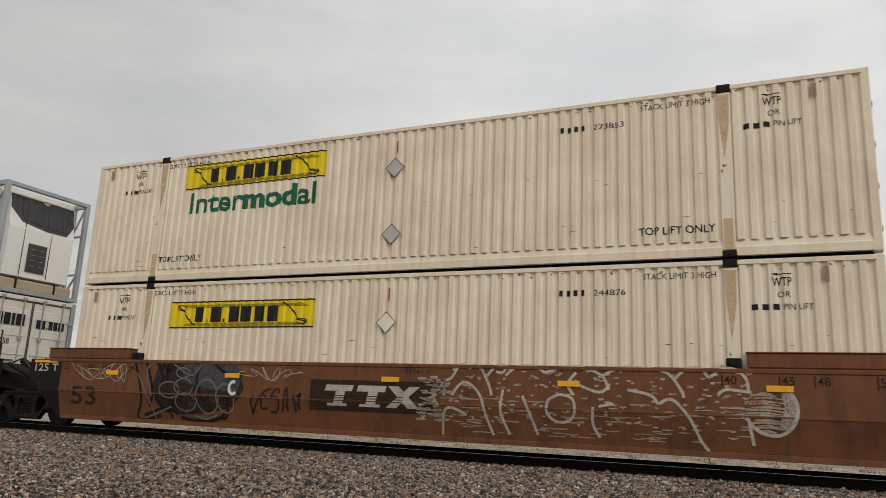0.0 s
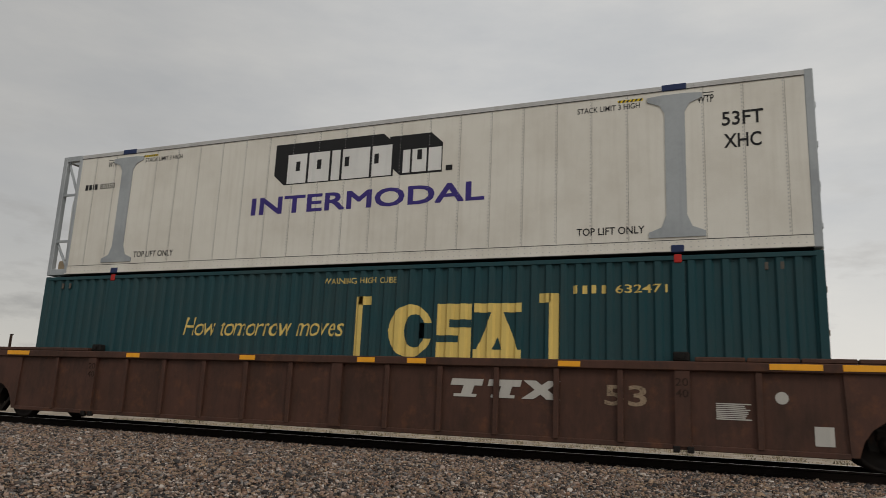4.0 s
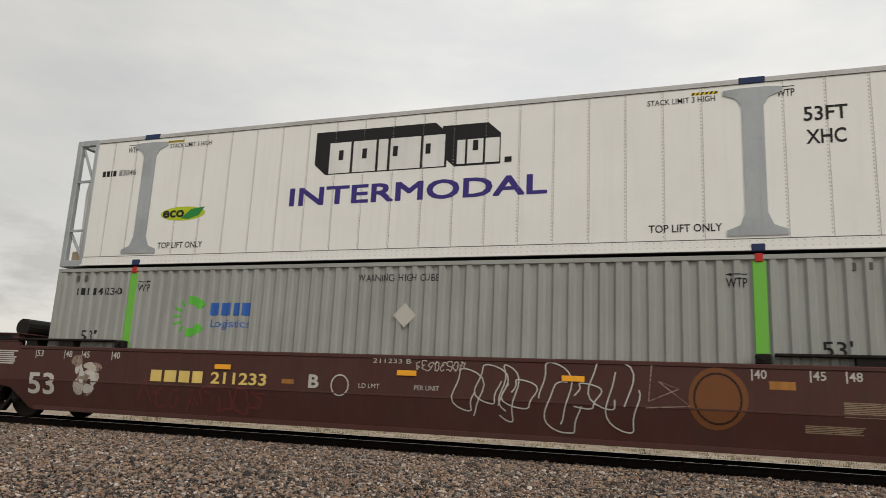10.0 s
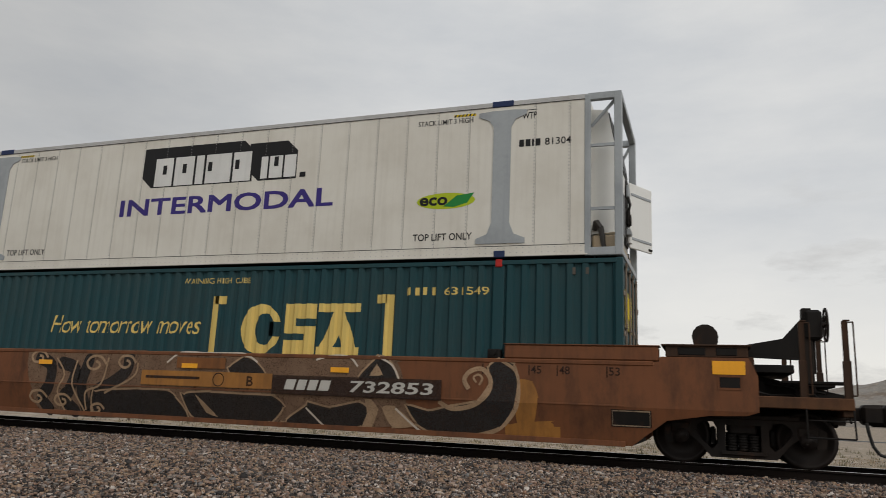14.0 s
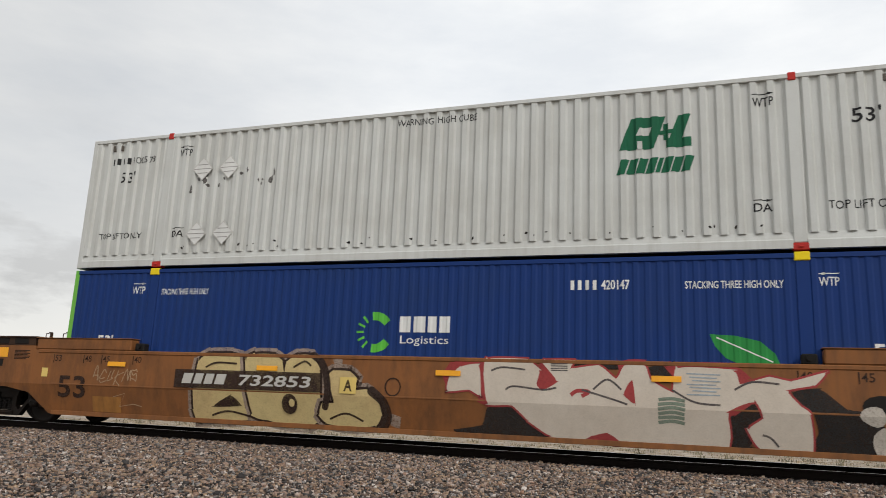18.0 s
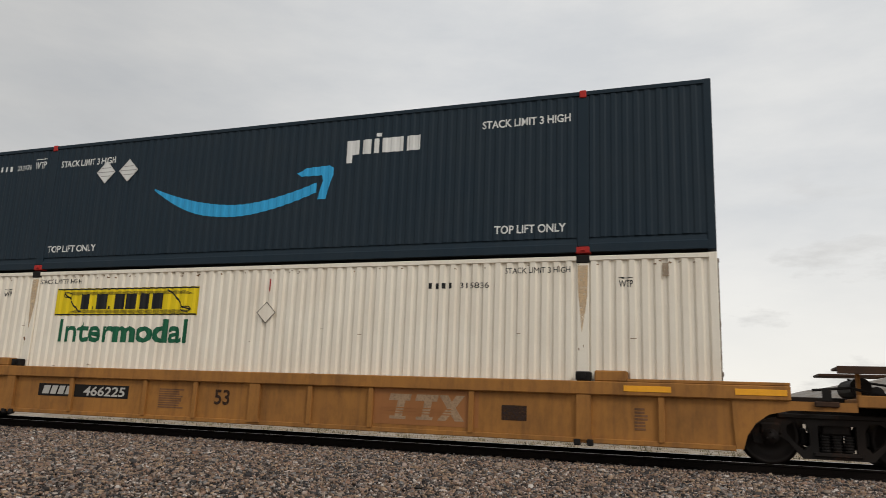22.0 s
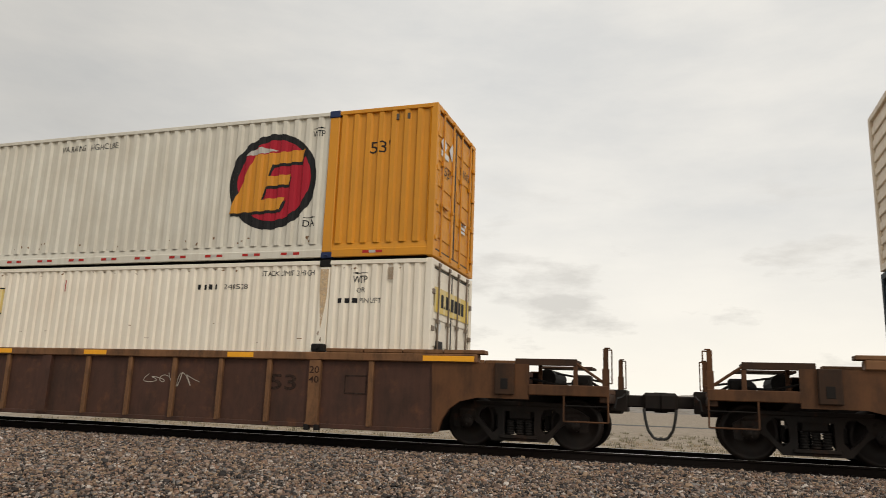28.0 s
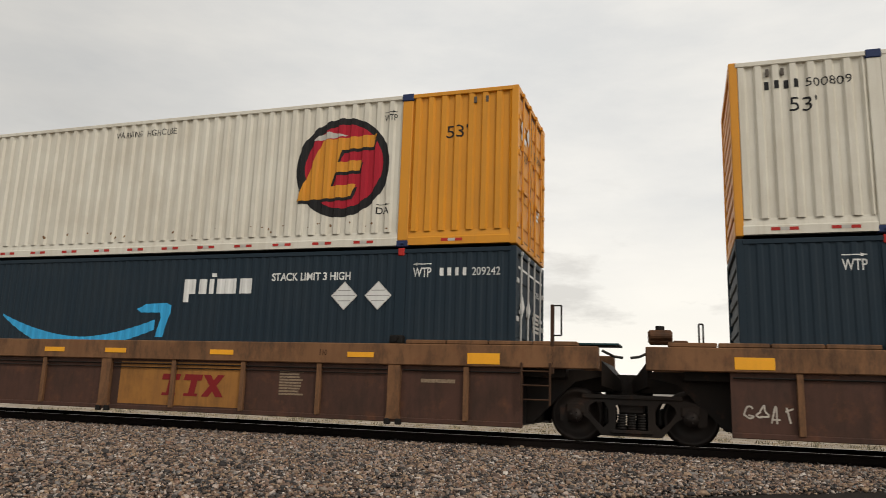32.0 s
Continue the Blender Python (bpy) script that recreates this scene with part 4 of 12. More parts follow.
    if right == "door":
        face(c, rect(-1.08, 1.08, 1.95, 2.4), FADED_YELLOW if faded else YELLOW, 0.012, "name_panel", key="fyp")
        face(c, blocks((0.6, -0.16, 0.7, -0.16, 0.72, 0.72, 0.74, 0.68), -0.72, 0.72, 2.06, 2.3, 0.2), BLACK, 0.016, "name_blocks", key="fyb")
        face(c, rect(-0.95, -0.55, 1.2, 1.45), BLACK, 0.012, "notice", key="fn1")
        face(c, diamond(-0.8, 1.72, 0.17), WHITE, 0.012, "placard", key="fn2")
        face(c, rect(0.55, 0.85, 0.9, 1.3), GOLD, 0.012, "notice", key="fn3")
        face(c, bars(-0.5, -0.1, 0.3, 0.8, 6), PALE, 0.012, "notice", key="fn4")
    return c


def smile(c, zs, prof):
    """The swoosh with its arrowhead, and the white word as blocks."""
    up, lo = [], []
    for i in range(25):
        u = i / 24
        x = -3.05 + 3.9 * u
        top = zs - 0.13 + (0.47 * ((0.55 - u) / 0.55) ** 1.8 if u < 0.55 else 0.35 * ((u - 0.55) / 0.45) ** 1.7)
        w = 0.04 + 0.26 * math.sin(min(1.0, u / 0.35) * math.pi / 2) - 0.10 * u
        up.append((x, top))
        lo.append((x, top - w))
    put(c, [t for a, b, d, e in zip(up, up[1:], lo, lo[1:]) for t in ((a, d, e), (a, e, b))], SKYBLUE, prof, "swoosh", key=("sw", zs, prof.pitch))
    put(c, poly([(0.40, zs + 0.43), (0.62, zs + 0.53), (1.10, zs + 0.55), (1.20, zs + 0.50), (1.20, zs + 0.36), (1.06, zs - 0.12), (0.88, zs - 0.12), (0.99, zs + 0.25), (0.96, zs + 0.36), (0.5, zs + 0.36)]), SKYBLUE, prof, "swoosh_tip", key=("swt", zs, prof.pitch))
    put(c, blocks((0.62, 0.4, 0.22, 1.0, 0.62), 1.46, 2.98, zs + 0.72, zs + 1.01, 0.16) + rect(1.46, 1.58, zs + 0.56, zs + 0.72) + rect(2.08, 2.18, zs + 1.05, zs + 1.12), WHITE, prof, "word_blocks", key=("swb", zs, prof.pitch))


def navy_box(x, z, number, right="door", inner=3.4):
    c = corrugated("shipping_container", "dark slate-navy corrugated container with a sky-blue swoosh", x, z, SLATE, SHEET, right, 0.26 if z > 3 else 0.14, castings=RED, rods=ALU)
    smile(c, 1.38 if z < 3 else 1.34, SHEET)
    s3 = "STACK LIMIT 3 HIGH"
    if z > 3:
        lines_of(c, WHITE, SHEET, [(s3, -5.75, -4.2, 2.34), (s3, 4.18, 5.78, 2.34), ("TOP LIFT ONLY", -5.8, -4.45, 0.38), ("TOP LIFT ONLY", 4.45, 5.7, 0.38)], 0.15, 0.02)
        arrow_mark(c, "WTP", -6.55, 2.36, WHITE, SHEET, True)
        put(c, words(number, -7.1, -6.65, 2.36, 2.48), WHITE, SHEET, "number")
        put(c, blocks((1, 1, 1, 1), -7.75, -7.25, 2.36, 2.48, 1.1), WHITE, SHEET, "owner_mark", key="nbo")
        for px in (-4.42, -3.8):
            placard(c, px, 2.14, 0.26, SHEET)
    else:
        lines_of(c, WHITE, SHEET, [(s3, -5.75, -4.3, 2.33), (s3, inner, inner + 1.62, 2.33)], 0.15, 0.02)
        arrow_mark(c, "WTP", 6.22, 2.36, WHITE, SHEET, False)
        arrow_mark(c, "WTP", -6.62, 2.36, WHITE, SHEET, True)
        put(c, words(number, 7.3, 7.8, 2.38, 2.52), WHITE, SHEET, "number")
        put(c, blocks((1, 1, 1, 1), 6.72, 7.2, 2.38, 2.52, 1.1), WHITE, SHEET, "owner_mark", key="nbl")
        for px in (4.92, 5.58):
            placard(c, px, 2.04, 0.26, SHEET)
    if right == "door":
        for py in (-0.75, -0.2):
            face(c, diamond(py, 1.9, 0.21), WHITE, 0.014, "placard", key=("nf", py))
        face(c, words(number, 0.45, 0.95, 2.2, 2.32), WHITE, 0.014, "number")
        face(c, bars(0.2, 0.9, 1.5, 1.9, 5), PALE, 0.014, "notice", key="nfb")
        face(c, rect(-1.1, 1.1, 2.52, 2.56), WHITE, 0.014, "stripe", key="nfs")
    else:
        face(c, blocks((1, 1.4, 1, 0.9, 1, 1), -0.75, 0.35, 2.25, 2.45, 0.2), WHITE, 0.02, "word_blocks", key="nff")
        face(c, ribbon([(-0.6, 2.2), (-0.2, 2.1), (0.15, 2.18)], 0.05), SKYBLUE, 0.02, "swoosh", key="nff2")
        for py in (-0.85, -0.25):
            face(c, diamond(py, 1.9, 0.24), WHITE, 0.022, "placard", key=("nf3", py))
        face(c, rect(0.7, 1.05, 2.1, 2.4), WHITE, 0.022, "notice", key="nff4")
        face(c, rect(0.6, 0.9, 0.75, 1.05), PALE, 0.022, "notice", key="nff5")
    return c


def reefer_frame(c, m):
    """The open steel frame at the cooled end: posts, rungs and braces."""
    for sy in (-1, 1):
        part("frame_post", cached(("frame_post", sy), GALV, lambda: Shape().box(HALF - 0.13, HALF, sy * (WIDE - 0.06) - 0.06, sy * (WIDE - 0.06) + 0.06, 0, TALL, 0.012)), c, m=m)
        part("frame_rail", cached(("frame_rail", sy), GALV, lambda: Shape().box(7.5, HALF - 0.12, sy * (WIDE - 0.05) - 0.05, sy * (WIDE - 0.05) + 0.05, TALL - 0.13, TALL, 0.01)), c, m=m)
        part("frame_rail", cached(("frame_rail_low", sy), GALV, lambda: Shape().box(7.5, HALF - 0.12, sy * (WIDE - 0.05) - 0.05, sy * (WIDE - 0.05) + 0.05, 0, 0.14, 0.01)), c, m=m)
        for z in (0.78, 1.9):
            part("rung", cached(("rung", sy, z), GALV, lambda: Shape().box(7.5, HALF - 0.12, sy * (WIDE - 0.04) - 0.02, sy * (WIDE - 0.04) + 0.02, z, z + 0.05)), c, m=m)
    part("brace", cached("brace_a", GALV, lambda: Shape().tube((7.55, WIDE - 0.09, 0.15), (HALF - 0.1, WIDE - 0.09, 0.78), 0.03, 6)), c, m=m)
    part("brace", cached("brace_b", GALV, lambda: Shape().tube((7.55, WIDE - 0.09, 1.9), (HALF - 0.1, WIDE - 0.09, 2.75), 0.03, 6)), c, m=m)
    part("brace", cached("brace_c", GALV, lambda: Shape().tube((7.55, -WIDE + 0.11, 2.3), (HALF - 0.1, -WIDE + 0.11, 2.78), 0.03, 6)), c, m=m)
    for zb in (0.0, TALL - 0.11):
        part("frame_beam", cached(("frame_beam", zb), GALV, lambda: Shape().box(HALF - 0.12, HALF, -WIDE + 0.12, WIDE - 0.12, zb, zb + 0.11, 0.01)), c, m=m)


def reefer_unit(c, m, open_door=False):
    """The refrigeration machine on the end wall."""
    def body():
        s = Shape()
        out = [(7.5, 0.42), (7.93, 0.46), (7.96, 1.75), (7.8, 2.66), (7.5, 2.7)]
        v = [(x, y, z) for y in (-0.98, 0.98) for x, z in out]
        n = len(out)
        s.add(v, [(i, (i + 1) % n, (i + 1) % n + n, i + n) for i in range(n)] + [tuple(range(n)), tuple(range(n, 2 * n))])
        return s
    unit = part("cooling_unit", cached("cooling_unit", REEFER_NEW, body), c, "white refrigeration unit with black grilles", m)
    def plate(o, lo, hi):
        """A flat piece on the sloping upper front."""
        front = lambda z: 7.96 - 0.16 * (z - 1.75) / 0.91
        n = len(o)
        return Shape().add([(front(z) + lo, y, z) for y, z in o] + [(front(z) + hi, y * 0.995, z) for y, z in o], [(i, (i + 1) % n, (i + 1) % n + n, i + n) for i in range(n)] + [tuple(range(n, 2 * n))])
    fascia = part("condenser_fascia", cached("condenser_fascia", FASCIA, lambda: plate([(-0.62, 1.92), (0.1, 1.80), (0.74, 1.80), (0.96, 2.1), (0.96, 2.62), (-0.96, 2.62), (-0.96, 2.25)], 0.004, 0.022)), unit, "black condenser surround")
    part("condenser_grille", cached("condenser_grille_near", GRILLE, lambda: plate([(-0.58, 2.0), (0.05, 1.90), (0.05, 2.55), (-0.66, 2.55), (-0.66, 2.2)], 0.022, 0.034)), fascia)
    part("condenser_grille", cached("condenser_grille_far", GRILLE, lambda: plate([(0.14, 1.89), (0.7, 1.88), (0.88, 2.12), (0.88, 2.55), (0.14, 2.55)], 0.022, 0.034)), fascia)
    part("round_badge", cached("round_badge", ALU, lambda: plate([(0.08 + 0.1 * math.cos(k * 0.5236), 2.585 + 0.055 * math.sin(k * 0.5236)) for k in range(12)], 0.022, 0.030)), fascia)
    for y in (-0.52, 0.28):
        part("cover_seam", cached(("cover_seam", y), SOOT, lambda: Shape().box(7.945, 7.963, y, y + 0.012, 0.5, 1.76 if y > 0 else 1.9)), unit)
    if open_door:
        bay = part("engine_bay", cached("engine_bay", IRON, lambda: Shape().box(7.94, 7.972, 0.3, 0.72, 0.52, 1.74)), unit, "dark engine bay behind the open door")
        for name, mat, shape in (("radiator_tank", GALV, Shape().box(7.96, 8.02, 0.36, 0.62, 1.45, 1.68, 0.02)), ("engine_block", SOOT, Shape().box(7.96, 8.03, 0.36, 0.6, 0.9, 1.2, 0.03)), ("belt_wheel", IRON, Shape().tube((7.96, 0.48, 1.02), (8.05, 0.48, 1.02), 0.11, 14)),
                                 ("starter_motor", GALV, Shape().tube((8.0, 0.38, 0.78), (8.0, 0.62, 0.78), 0.06, 10)), ("coolant_hose", RUBBER, Shape().pipe([(8.0, 0.4, 1.45), (8.04, 0.42, 1.3), (8.0, 0.58, 1.25), (8.0, 0.6, 1.0)], 0.025)), ("oil_filter", WHITE, Shape().tube((8.0, 0.6, 0.6), (8.0, 0.6, 0.72), 0.05, 10))):
            part(name, shape.mesh(name, mat), bay)
        leaf = part("access_door", cached("access_door", REEFER_NEW, lambda: Shape().box(0.0, 0.035, 0.0, 0.76, -0.64, 0.64, 0.01)), unit, "access door standing open", pose(7.985, 0.62, 1.16, 0, 0, -28))
        for z in (-0.45, 0.42):
            part("door_strap", cached("door_strap", GALV, lambda: Shape().box(0.034, 0.047, 0.04, 0.72, -0.025, 0.025, 0.004)), leaf, m=pose(0, 0, z))
        part("latch", cached("latch", SOOT, lambda: Shape().box(0.034, 0.055, 0.62, 0.74, -0.6, -0.56, 0.004)), leaf)
    vent = part("control_grille", cached("control_grille", FASCIA, lambda: Shape().box(7.955, 7.972, -0.36, 0.2, 0.62, 1.38, 0.005)), unit, "black louvred control panel")
    for i in range(4):
        for y in (-0.26, 0.0):
            part("louvre", cached("louvre", GALV, lambda: Shape().box(7.970, 7.976, 0, 0.13, 0, 0.012)), vent, m=pose(0, y, 0.78 + 0.15 * i))
    part("tank_box", cached("tank_box", FUELWOOD, lambda: Shape().box(7.55, 7.98, -1.12, 1.12, 0.10, 0.38, 0.03)), c, "scuffed tan fuel tank", m)
    part("tank_strap", cached("tank_strap", SOOT, lambda: Shape().box(7.54, 7.995, -0.6, -0.55, 0.09, 0.39).box(7.54, 7.995, 0.55, 0.6, 0.09, 0.39)), c, m=m)
    part("hose", cached("hose", RUBBER, lambda: Shape().pipe([(7.75, -1.1, 0.15), (7.7, -1.12, 0.5), (7.62, -1.1, 0.62), (7.58, -1.0, 0.5)], 0.05)), c, m=m)


FUELWOOD = paint("tank_tan", (0.42, 0.33, 0.22), 0.6, dirt=(0.16, 0.11, 0.07), amount=0.5)


def post_outline(cx):
    return [(cx - 0.16, 0.62), (cx - 0.16, 2.38), (cx - 0.24, 2.52), (cx - 0.44, 2.60), (cx - 0.44, 2.68), (cx - 0.2, 2.70), (cx + 0.2, 2.70), (cx + 0.44, 2.68), (cx + 0.44, 2.60), (cx + 0.24, 2.52), (cx + 0.16, 2.38), (cx + 0.16, 0.62), (cx + 0.24, 0.42), (cx + 0.44, 0.34), (cx + 0.44, 0.25), (cx - 0.44, 0.25), (cx - 0.44, 0.34), (cx - 0.24, 0.42)]


def panel_box(x, z, number, cool_right=True, new_post=False, tone=None, open_door=False, eco=True, left_marks=True, cleaned=False):
    """A smooth-sided refrigerated container with riveted panels."""
    mat = tone or REEFER
    c = thing("refrigerated_container", "off-white smooth riveted refrigerated container with black block logo and violet lettering", "container", "double-stacked containers")
    m = None if cool_right else pose(0, 0, 0, 0, 0, 180)
    s = 1 if cool_right else -1
    a, b = (-HALF + 0.12, 7.5) if cool_right else (-7.5, HALF - 0.12)
    for sy in (-1, 1):
        part("side_wall", cached(("side_wall", sy, s), mat, lambda: Shape().box(a, b, min(sy * (WIDE - 0.01), sy * (WIDE - 0.06)), max(sy * (WIDE - 0.01), sy * (WIDE - 0.06)), 0.2, TALL - 0.1)), c)
        part("top_rail", cached(("ptop", sy, s), ALU, lambda: Shape().box(a, b, sy * WIDE - 0.02 - 0.02 * sy, sy * WIDE + 0.02 - 0.02 * sy, TALL - 0.1, TALL - 0.01, 0.006)), c)
        part("bottom_rail", cached(("pbot", sy, s), mat, lambda: Shape().box(a, b, sy * WIDE - 0.03 - 0.028 * sy, sy * WIDE + 0.03 - 0.028 * sy, 0.02, 0.2, 0.008).box(a, b, sy * WIDE - 0.02 - 0.01 * sy, sy * WIDE + 0.02 - 0.01 * sy, 0.015, 0.04)), c)
        for sx in (-1, 1):
            part("lift_post", cached(("ppost", sx, sy), GALV, lambda: Shape().plate(post_outline(sx * 5.99), sy * (WIDE - 0.012), sy * (WIDE + 0.008))), c, "mottled galvanised lift post")
            part("casting", cached(("pcast", sx, sy), GUARD, lambda: Shape().box(sx * 5.99 - 0.2, sx * 5.99 + 0.2, sy * WIDE - 0.07 - 0.06 * sy, sy * WIDE + 0.07 - 0.06 * sy, TALL - 0.11, TALL + 0.004, 0.012)), c, "navy blue corner casting")
            part("casting", cached(("pcast_low", sx, sy), GUARD, lambda: Shape().box(sx * 5.99 - 0.1, sx * 5.99 + 0.1, sy * WIDE - 0.07 - 0.05 * sy, sy * WIDE + 0.07 - 0.05 * sy, -0.004, 0.12, 0.012)), c, "navy blue corner casting")
        part("corner_post", cached(("pcorner", s, sy), GALV, lambda: Shape().box(min(-s * HALF, -s * (HALF - 0.13)), max(-s * HALF, -s * (HALF - 0.13)), sy * (WIDE - 0.07) - 0.07, sy * (WIDE - 0.07) + 0.07, 0, TALL, 0.012)), c)
        part("body_post", cached(("pbody", s, sy), GALV, lambda: Shape().box(s * 7.5 - 0.05, s * 7.5 + 0.05, sy * (WIDE - 0.04) - 0.045, sy * (WIDE - 0.04) + 0.045, 0.0, TALL - 0.02, 0.01)), c)

    def rivets():
        q = Shape()
        k = a + 0.5
        while k < b - 0.1:
            if abs(abs(k) - 5.99) > 0.3:
                z = 0.26
                while z < TALL - 0.14:
                    q.add([(k - 0.009, -WIDE + 0.0085, z), (k + 0.009, -WIDE + 0.0085, z), (k + 0.009, -WIDE + 0.0085, z + 0.026), (k - 0.009, -WIDE + 0.0085, z + 0.026), (k, -WIDE + 0.0045, z + 0.013)], [(0, 1, 4), (1, 2, 4), (2, 3, 4), (3, 0, 4)])
                    z += 0.06
            k += 0.61
        z = 0.07
        for z in (0.08, 0.165, TALL - 0.055):
            k = a + 0.06
            while k < b:
                q.add([(k - 0.011, -WIDE - 0.0002, z - 0.011), (k + 0.011, -WIDE - 0.0002, z - 0.011), (k + 0.011, -WIDE - 0.0002, z + 0.011), (k - 0.011, -WIDE - 0.0002, z + 0.011), (k, -WIDE - 0.007, z)], [(0, 1, 4), (1, 2, 4), (2, 3, 4), (3, 0, 4)])
                k += 0.11
        return q
    riv = part("riveting", cached(("riveting", s), ALU, rivets), c)
    riv["kind"] = "stuff"

    def seams():
        q = Shape()
        k = a + 0.5
        while k < b - 0.1:
            if abs(abs(k) - 5.99) > 0.3:
                q.box(k + 0.022, k + 0.029, -WIDE + 0.0075, -WIDE + 0.02, 0.21, TALL - 0.11)
            k += 0.61
        return q
    # Dark strips along the rails: the edge shadow is put into their colour.
    for zj in (0.006, 0.196, TALL - 0.106):
        part("rail_shadow_line", cached(("rail_shadow_line", s, zj), flat("edge_shadow_grey", (0.09, 0.085, 0.08)), lambda: Shape().box(a, b, -WIDE - 0.0035, -WIDE + 0.03, zj, zj + 0.011)), c)
    part("panel_seams", cached(("panel_seams", s), flat("seam_grey", (0.30, 0.29, 0.265)), seams), c)
    part("roof", cached(("proof", s), REEFER, lambda: Shape().box(a, b, -WIDE + 0.04, WIDE - 0.04, TALL - 0.06, TALL - 0.02)), c)
    part("base", cached(("pbase", s), SOOT, lambda: Shape().box(a, b, -WIDE + 0.06, WIDE - 0.06, 0.03, 0.13)), c)
    part("end_wall", cached("pend", REEFER, lambda: Shape().box(7.42, 7.5, -WIDE + 0.05, WIDE - 0.05, 0.1, TALL - 0.05)), c, m=m)
    reefer_frame(c, m)
    reefer_unit(c, m, open_door)
    end_of(c, "door", REEFER_NEW if cool_right else REEFER, not cool_right, GALV)
    # artwork
    y = -WIDE + 0.01
    w1 = (0.85, 0.9, 0.36, 1.15, 0.8)
    w2 = (0.36, 0.7, 0.62)
    dark = []
    for wid, xa, xb in ((w1, -1.66, 0.78), (w2, 0.98, 1.80)):
        tot = sum(wid) + 0.1 * (len(wid) - 1)
        k, q = (xb - xa) / tot, xa
        for w in wid:
            h = 2.38 if wid is w1 else 2.30
            dark += poly([(q - 0.03, 1.70), (q + w * k + 0.02, 1.70), (q + w * k + 0.02, h - 0.02), (q + w * k - 0.22, h + 0.20), (q - 0.28, h + 0.20), (q - 0.28, 1.92)])
            q += (w + 0.1) * k
    put(c, dark, BLACK, None, "logo_shadow", 0.003, key="plogo1", y=y)
    put(c, blocks(w1, -1.62, 0.76, 1.72, 2.34, 0.1) + blocks(w2, 1.0, 1.80, 1.74, 2.20, 0.1), WHITE, None, "logo_blocks", 0.006, key="plogo2", y=y)
    cut = [t for q in (-1.42, -0.92, -0.28, 0.38, 1.30) for t in rect(q, q + 0.1, 1.98, 2.18)]
    put(c, cut + rect(1.9, 2.03, 1.72, 1.82), BLACK, None, "logo_cuts", 0.008, key="plogo3", y=y)
    put(c, words("INTERMODAL", -2.42, 2.66, 1.11, 1.46, 0.0), VIOLET, None, key="pinter", y=y, smear=0.016)
    if cleaned:
        put(c, rect(-5.58, -2.62, 0.24, 2.72), flat("washed_panel", (0.70, 0.735, 0.77)), None, "replaced_panel", 0.0015, y=y)
    ex = 4.42 if cool_right else -5.50
    if eco:
        put(c, poly(oval(ex + 0.54, 1.07, 0.56, 0.15, 20)), flat("lime_badge", (0.45, 0.55, 0.02)), None, "badge", 0.003, key=("pec1", s), y=y)
        put(c, poly([(ex + 0.5, 0.97), (ex + 0.75, 1.16), (ex + 1.08, 1.2), (ex + 0.95, 1.02), (ex + 0.7, 0.95)]), GREENDK, None, "badge_leaf", 0.006, key=("pec2", s), y=y)
        put(c, words("eco", ex + 0.04, ex + 0.58, 0.99, 1.15, 0.03), BLACK, None, "badge_word", 0.006, key=("pec3", s), y=y)
    for q in ((4.36, 5.48), (-5.50, -4.38)) if left_marks else ((4.36, 5.48),):
        put(c, words("TOP LIFT ONLY", q[0], q[1], 0.34, 0.47, 0.012), BLACK, None, "mark", key=("ptlo", q[0]), y=y)
        put(c, words("STACK LIMIT 3 HIGH", q[0], q[1] - 0.05, 2.53, 2.63, 0.008), BLACK, None, "mark", key=("psl", q[0]), y=y)
        h0 = q[1] - 0.42 if q[0] > 0 else q[0] - 0.06
        put(c, rect(h0, h0 + 0.42, 2.655, 2.70), YELLOW, None, "hazard_strip", 0.003, key=("phz", q[0]), y=y)
        put(c, [t for i in range(6) for t in rect(h0 + 0.07 * i, h0 + 0.035 + 0.07 * i, 2.655, 2.70, 0.03)], BLACK, None, "hazard_bars", 0.005, key=("phb", q[0]), y=y)
    for sx in (-1, 1):
        q = sx * 6.48 - 0.13
        put(c, words("WTP", q, q + 0.26, 2.50, 2.63, 0.012) + rect(q, q + 0.26, 2.665, 2.678), BLACK, None, "mark", key=("pwtp", sx), y=y)
    q = 6.30 if cool_right else -7.24
    put(c, blocks((1, 1, 0.4, 1), q, q + 0.38, 1.99, 2.12, 0.3), BLACK, None, "owner_mark", key=("pown", s), y=y)
    put(c, words(number, q + 0.46, q + 0.92, 1.99, 2.12, 0.008), BLACK, None, "number", y=y)
    q = -7.45 if cool_right else 6.72
    put(c, words("53FT", q, q + 0.62, 2.06, 2.30, 0.015), BLACK, None, "mark", key=("p53", s), y=y)
    put(c, words("XHC", q + 0.02, q + 0.58, 1.68, 1.92, 0.015), BLACK, None, "mark", key=("pxhc", s), y=y)
    if not cool_right:
        face(c, blocks((0.8, 0.8, 0.4, 1.1), -1.0, -0.2, 2.1, 2.4, 0.15), BLACK, 0.012, "logo_blocks", key="pf1")
        face(c, blocks((0.6, 0.6, -0.2, 0.6, 0.6, 0.9), 0.15, 1.0, 2.08, 2.3, 0.15), BLACK, 0.012, "logo_blocks", key="pf2")
        face(c, words(number, -1.0, -0.55, 1.6, 1.75), BLACK, 0.012, "number")
        face(c, rect(0.3, 0.8, 1.2, 1.25) + rect(0.3, 0.7, 1.1, 1.14), RED, 0.012, "notice", key="pf3")
        face(c, bars(-0.9, -0.3, 0.8, 1.2, 4), PALE, 0.012, "notice", key="pf4")
    MOVERS.append((c, x, z))
    return c


